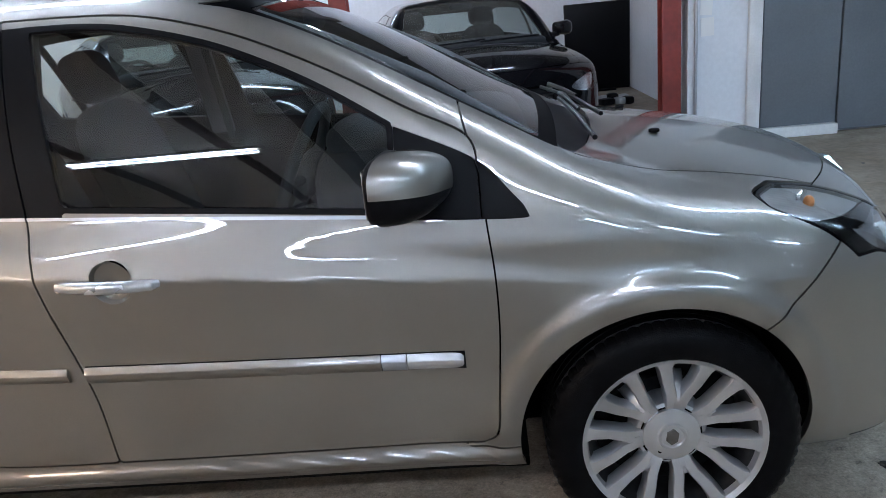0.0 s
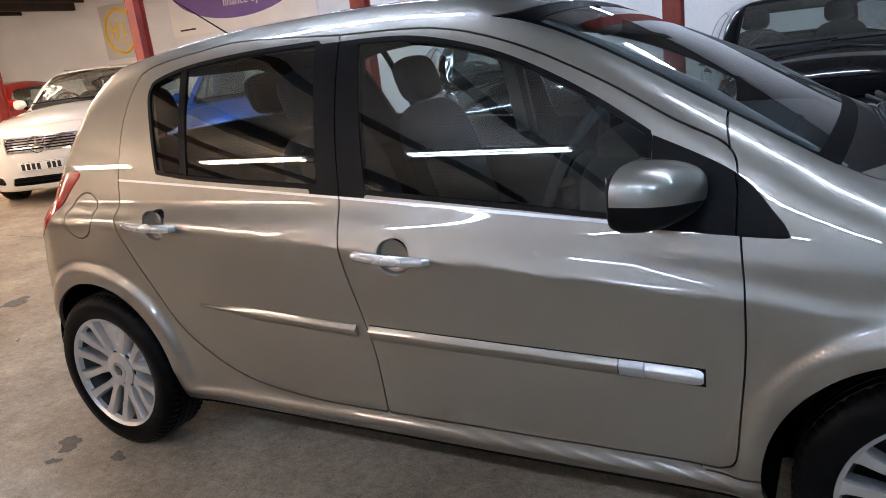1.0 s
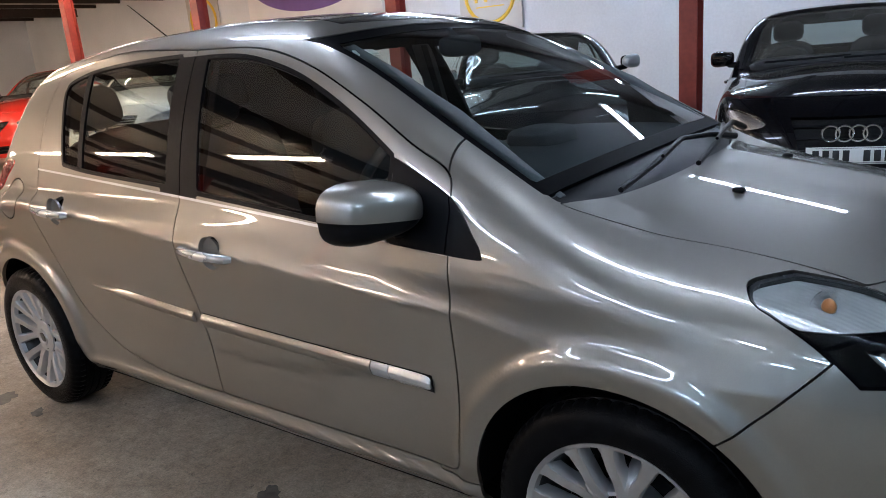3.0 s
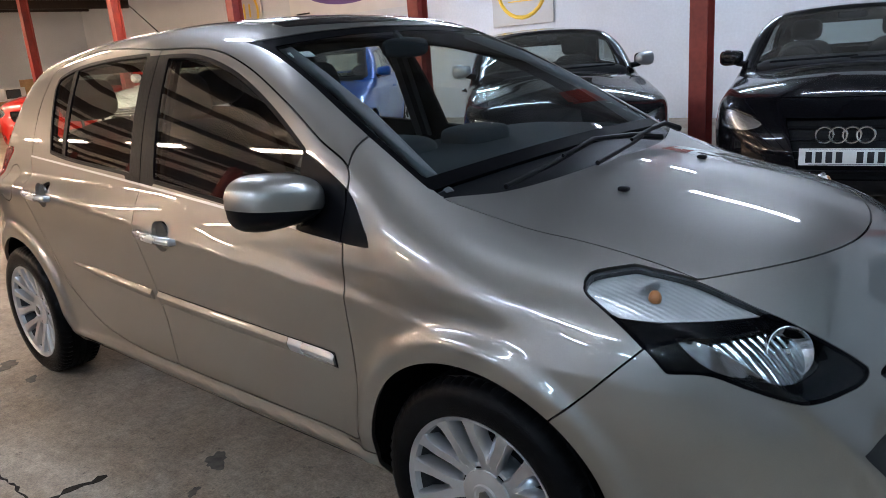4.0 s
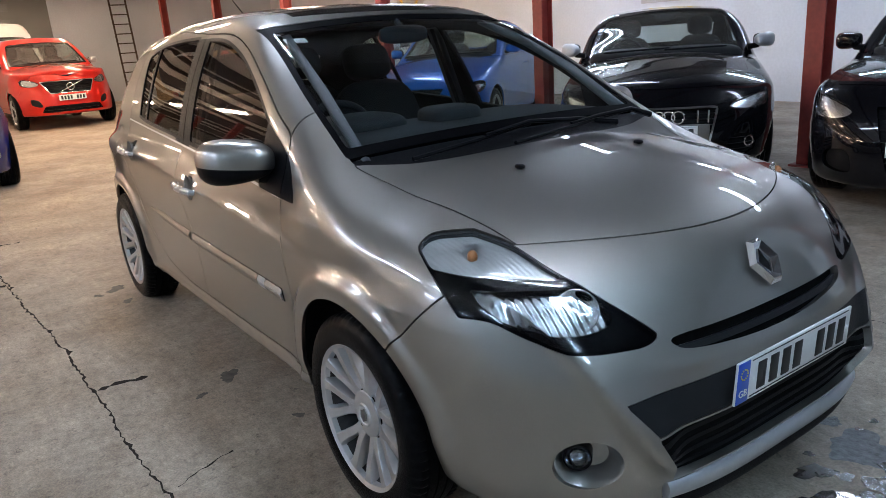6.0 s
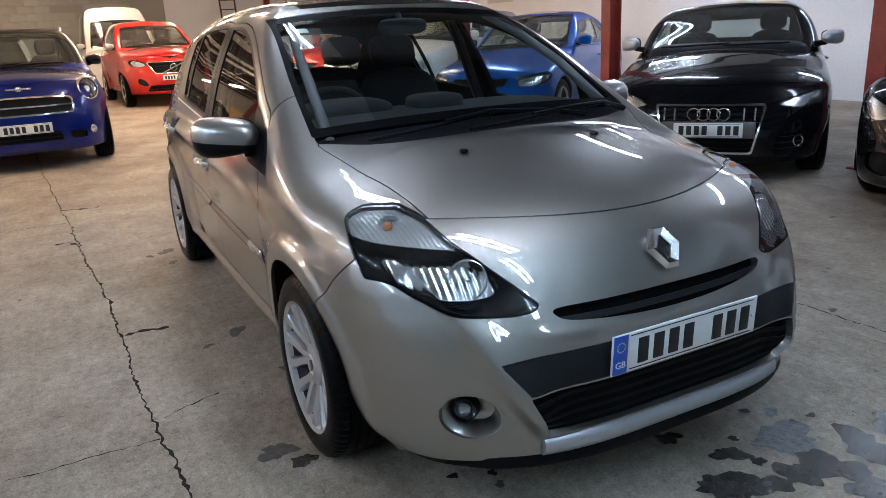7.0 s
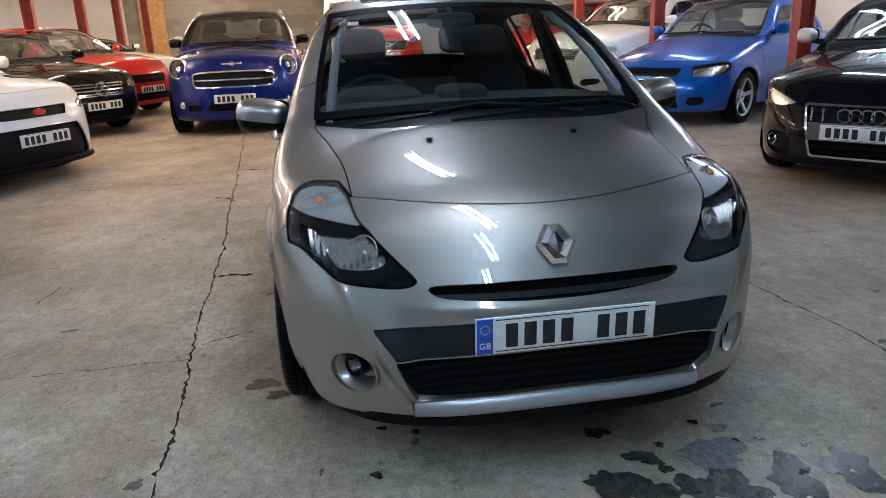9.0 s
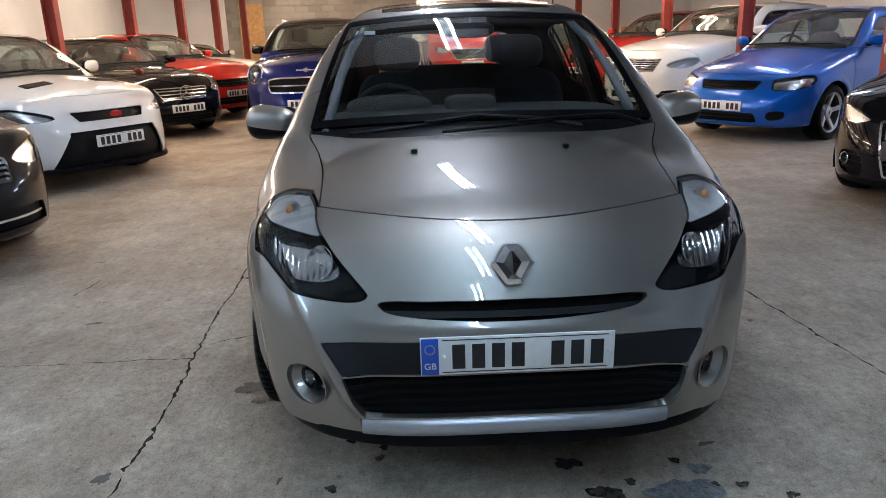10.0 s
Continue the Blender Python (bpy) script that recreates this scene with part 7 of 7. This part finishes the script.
def round_sign(x0, x1, z0, z1):
    w, h = x1 - x0, z1 - z0
    s = thing("wall_sign", "grey wall panel with a yellow ring emblem", "sign", "ring signs", pose((x0 + x1) / 2, 9.16, (z0 + z1) / 2))
    part("panel", box(w, 0.02, h, bevel=0.004), M_PANEL, s, smooth=False)
    part("ring", ring_bm(h * 0.40, 0.035, (0, -0.012, 0)), M_YELLOW, s)
    for dx, hh in ((-0.22, 0.34), (-0.06, 0.34), (0.12, 0.30)):
        part("emblem_bar", box(0.055, 0.02, hh, at=(dx * w, -0.016, 0.03), bevel=0.004), M_YELLOW, s, smooth=False)
    part("emblem_bar", box(0.15, 0.02, 0.05, at=(-0.14 * w, -0.016, 0.03), bevel=0.004), M_YELLOW, s, smooth=False)
    part("caption_bar", box(0.45 * w, 0.01, 0.02, at=(0, -0.014, -0.22), bevel=0.002), M_YELLOW, s, smooth=False)


round_sign(-7.22, -5.95, 1.62, 2.86)
round_sign(-15.2, -14.0, 1.92, 3.10)
banner = thing("wall_banner", "white banner with a purple curve and white lettering", "banner", at=pose(-11.0, 9.17, 2.72))
part("sheet", box(3.9, 0.012, 1.06), M_BANNER, banner, smooth=False)
pts = [(1.88 * math.cos(a) * (1 if math.cos(a) < 0 else 1.0), 0.47 + 0.80 * math.sin(a)) for a in np.linspace(math.pi, 2 * math.pi, 24)]
part("purple_curve", plate_mesh(pts, 0.006, place=Matrix.Translation((0, -0.014, 0))), M_PURPLE, banner, smooth=False)
words = bpy.data.curves.new("words", "FONT")
words.body, words.size, words.align_x, words.extrude = "finance options", 0.24, "CENTER", 0.002
lettering = new("lettering", words)
lettering.data.materials.append(M_BANNER)
lettering.parent = banner
lettering.matrix_basis = Matrix.Translation((0.35, -0.02, -0.08)) @ Matrix.Rotation(radians(90), 4, "X")
part("caption_bar", box(0.45, 0.008, 0.035, at=(-1.5, -0.012, -0.42)), M_INK, banner, smooth=False)

# the office corner with its grey doors
slab("wall_office", 1.86, 8.7, 4.16, 4.36, 0, CEIL, M_WALL, "white painted office wall", "wall")
for i, (x0, x1) in enumerate(((1.99, 2.62), (2.635, 3.30))):
    d = thing("steel_door", "flat grey painted steel door leaf", "door", "office doors", pose((x0 + x1) / 2, 4.13, 0))
    part("leaf", box(x1 - x0, 0.045, 2.08, at=(0, 0, 1.06), bevel=0.004), M_GREY_DOOR, d, smooth=False)
    if i:
        part("pull_handle", rod([(-0.26, -0.02, 1.10), (-0.26, -0.06, 1.10), (-0.14, -0.06, 1.10), (-0.14, -0.02, 1.10)], 0.012, 8), M_DARK_METAL, d)
    else:
        part("kick_sill", box(x1 - x0, 0.10, 0.09, at=(0, -0.04, 0.045), bevel=0.006), M_WHITE_PAINT, d, smooth=False)
tagged(part("door_trim", box(0.11, 0.05, 2.2, at=(1.925, 4.125, 1.10), bevel=0.005), M_WHITE_PAINT), "white door frame post", "trim", kind="structure")
tagged(part("door_trim", box(1.5, 0.05, 0.10, at=(2.65, 4.125, 2.17), bevel=0.005), M_WHITE_PAINT), "white door frame head", "trim", kind="structure")
slab("wall_pier", 1.38, 1.86, 4.16, 4.36, 0, CEIL, M_WALL, "white painted wall pier", "wall")
copy_thing(first, pose(1.25, 4.26, 0))
conduit = thing("wall_conduit", "grey switch box with conduit down the white wall", "conduit", at=pose(1.44, 4.13, 0))
part("pipe", rod([(0, 0, 0), (0, 0, 1.30)], 0.014, 10), M_SATIN, conduit)
part("switch_box", box(0.34, 0.10, 0.30, at=(0.06, -0.03, 1.44), bevel=0.01), M_GREY_DOOR, conduit)
for k, (dx, dz, w, h) in enumerate(((1.53, 1.14, 0.10, 0.13), (1.54, 0.98, 0.11, 0.15))):
    tagged(part("pinned_paper", box(w, 0.004, h, at=(dx, 4.152, dz), turn=Matrix.Rotation(radians(4 - 6 * k), 4, "Y")), M_PAPER), "white paper sheet pinned to the wall", "paper", "pinned papers")
board = thing("black_panel", "tall flat black panel leaning by the far wall", "panel", at=pose(1.30, 8.6, 0, 4, 0, 0))
part("face", box(0.92, 0.05, 1.22, at=(0, 0, 0.63), bevel=0.01), M_BLACK_PLASTIC, board)
part("foot", box(0.5, 0.22, 0.03, at=(0, 0.0, 0.015), bevel=0.006), M_BLACK_PLASTIC, board)
for k in range(6):
    rr = random.Random(40 + k)
    tagged(part("engine_part", blob(rr.uniform(0.05, 0.12), rr.uniform(0.05, 0.10), rr.uniform(0.04, 0.07), at=(1.15 + 0.13 * (k % 3) + rr.uniform(-0.03, 0.03), 6.9 + 0.3 * (k // 3), 0.06), power=rr.uniform(2.5, 5), turn=Matrix.Rotation(rr.uniform(0, 3), 4, "Z")), M_SATIN if k % 2 else M_BLACK_PLASTIC), "greasy metal engine part lying on the floor", "car part", "loose parts")

# the far end: block wall, ladder, boxes, wooden door
west = bpy.data.objects["wall_west"]
block = bpy.data.meshes.new("block")
bm = box(0.03, 0.43, 0.205, bevel=0.006, segments=1)
bm.to_mesh(block)
bm.free()
block.materials.append(M_BLOCK)
for r in range(15):
    for c in range(19):
        o = new("block", block)
        o.parent = west
        o.location = (-23.492, -7.2 + 0.44 * c + (0.22 if r % 2 else 0), 0.11 + 0.215 * r)
slab("wall_lining", -23.5, -23.44, 2.2, 9.2, 0, CEIL, M_WALL, "cream painted end wall lining", "wall")
wd = thing("wooden_door", "pale wooden door in the block wall", "door", at=pose(-23.44, -5.85, 0))
part("leaf", box(0.05, 0.80, 2.45, at=(0, 0, 1.225), bevel=0.006), M_WOOD, wd, smooth=False)
part("door_knob", blob(0.03, 0.03, 0.03, at=(0.04, 0.3, 1.05), power=2), M_SATIN, wd)
tagged(part("wall_board", box(0.02, 3.4, 1.9, at=(-23.44, -8.4, 1.9)), M_WALL), "white board panel on the end wall", "panel")
ladder = thing("ladder", "dark wooden ladder leaning on the end wall", "ladder", at=pose(-22.7, 4.1, 0, 0, -9, 0))
for s in (-1, 1):
    part("stile", box(0.035, 0.05, 3.1, at=(0, s * 0.24, 1.58), bevel=0.004), M_DARK_WOOD, ladder, smooth=False)
for k in range(10):
    part("rung", rod([(0, -0.24, 0.3 + 0.29 * k), (0, 0.24, 0.3 + 0.29 * k)], 0.017, 8), M_DARK_WOOD, ladder)


def carton(x, y, z, sx, sy, sz, turn, open_top=False):
    b = thing("cardboard_box", "brown cardboard box stacked by the end wall" if not open_top else "open brown cardboard box with loose flaps", "box", "cardboard boxes", pose(x, y, z, 0, 0, turn))
    part("carton", box(sx, sy, sz, at=(0, 0, sz / 2), bevel=0.008), M_CARD, b, smooth=False)
    if open_top:
        for s in (-1, 1):
            part("flap", box(sx, sy * 0.5, 0.006, at=(0, s * sy * 0.70, sz + 0.02), turn=Matrix.Rotation(radians(-s * 28), 4, "X")), M_CARD, b, smooth=False)
    part("tape", box(sx * 0.98, 0.05, 0.003, at=(0, 0, sz + 0.002)), M_WOOD, b, smooth=False)


carton(-21.6, 4.95, 0, 0.7, 0.9, 0.85, 4)
carton(-21.4, 5.9, 0, 0.7, 0.8, 0.8, -6, True)
carton(-21.7, 6.7, 0, 0.8, 0.8, 1.0, 3)
carton(-20.9, 5.7, 0, 0.5, 0.6, 0.22, 12)
carton(-21.6, 6.7, 1.0, 0.6, 0.7, 0.35, -8)
mw = thing("microwave_oven", "white microwave oven with a dark door on the boxes", "microwave", at=pose(-21.5, 6.0, 0.83, 0, 0, 90))
part("casing", box(0.55, 0.40, 0.32, at=(0, 0, 0.16), bevel=0.012), M_WHITE_PAINT, mw, smooth=False)
part("oven_door", box(0.38, 0.02, 0.24, at=(-0.05, -0.20, 0.16), bevel=0.006), M_GLOSS_BLACK, mw, smooth=False)
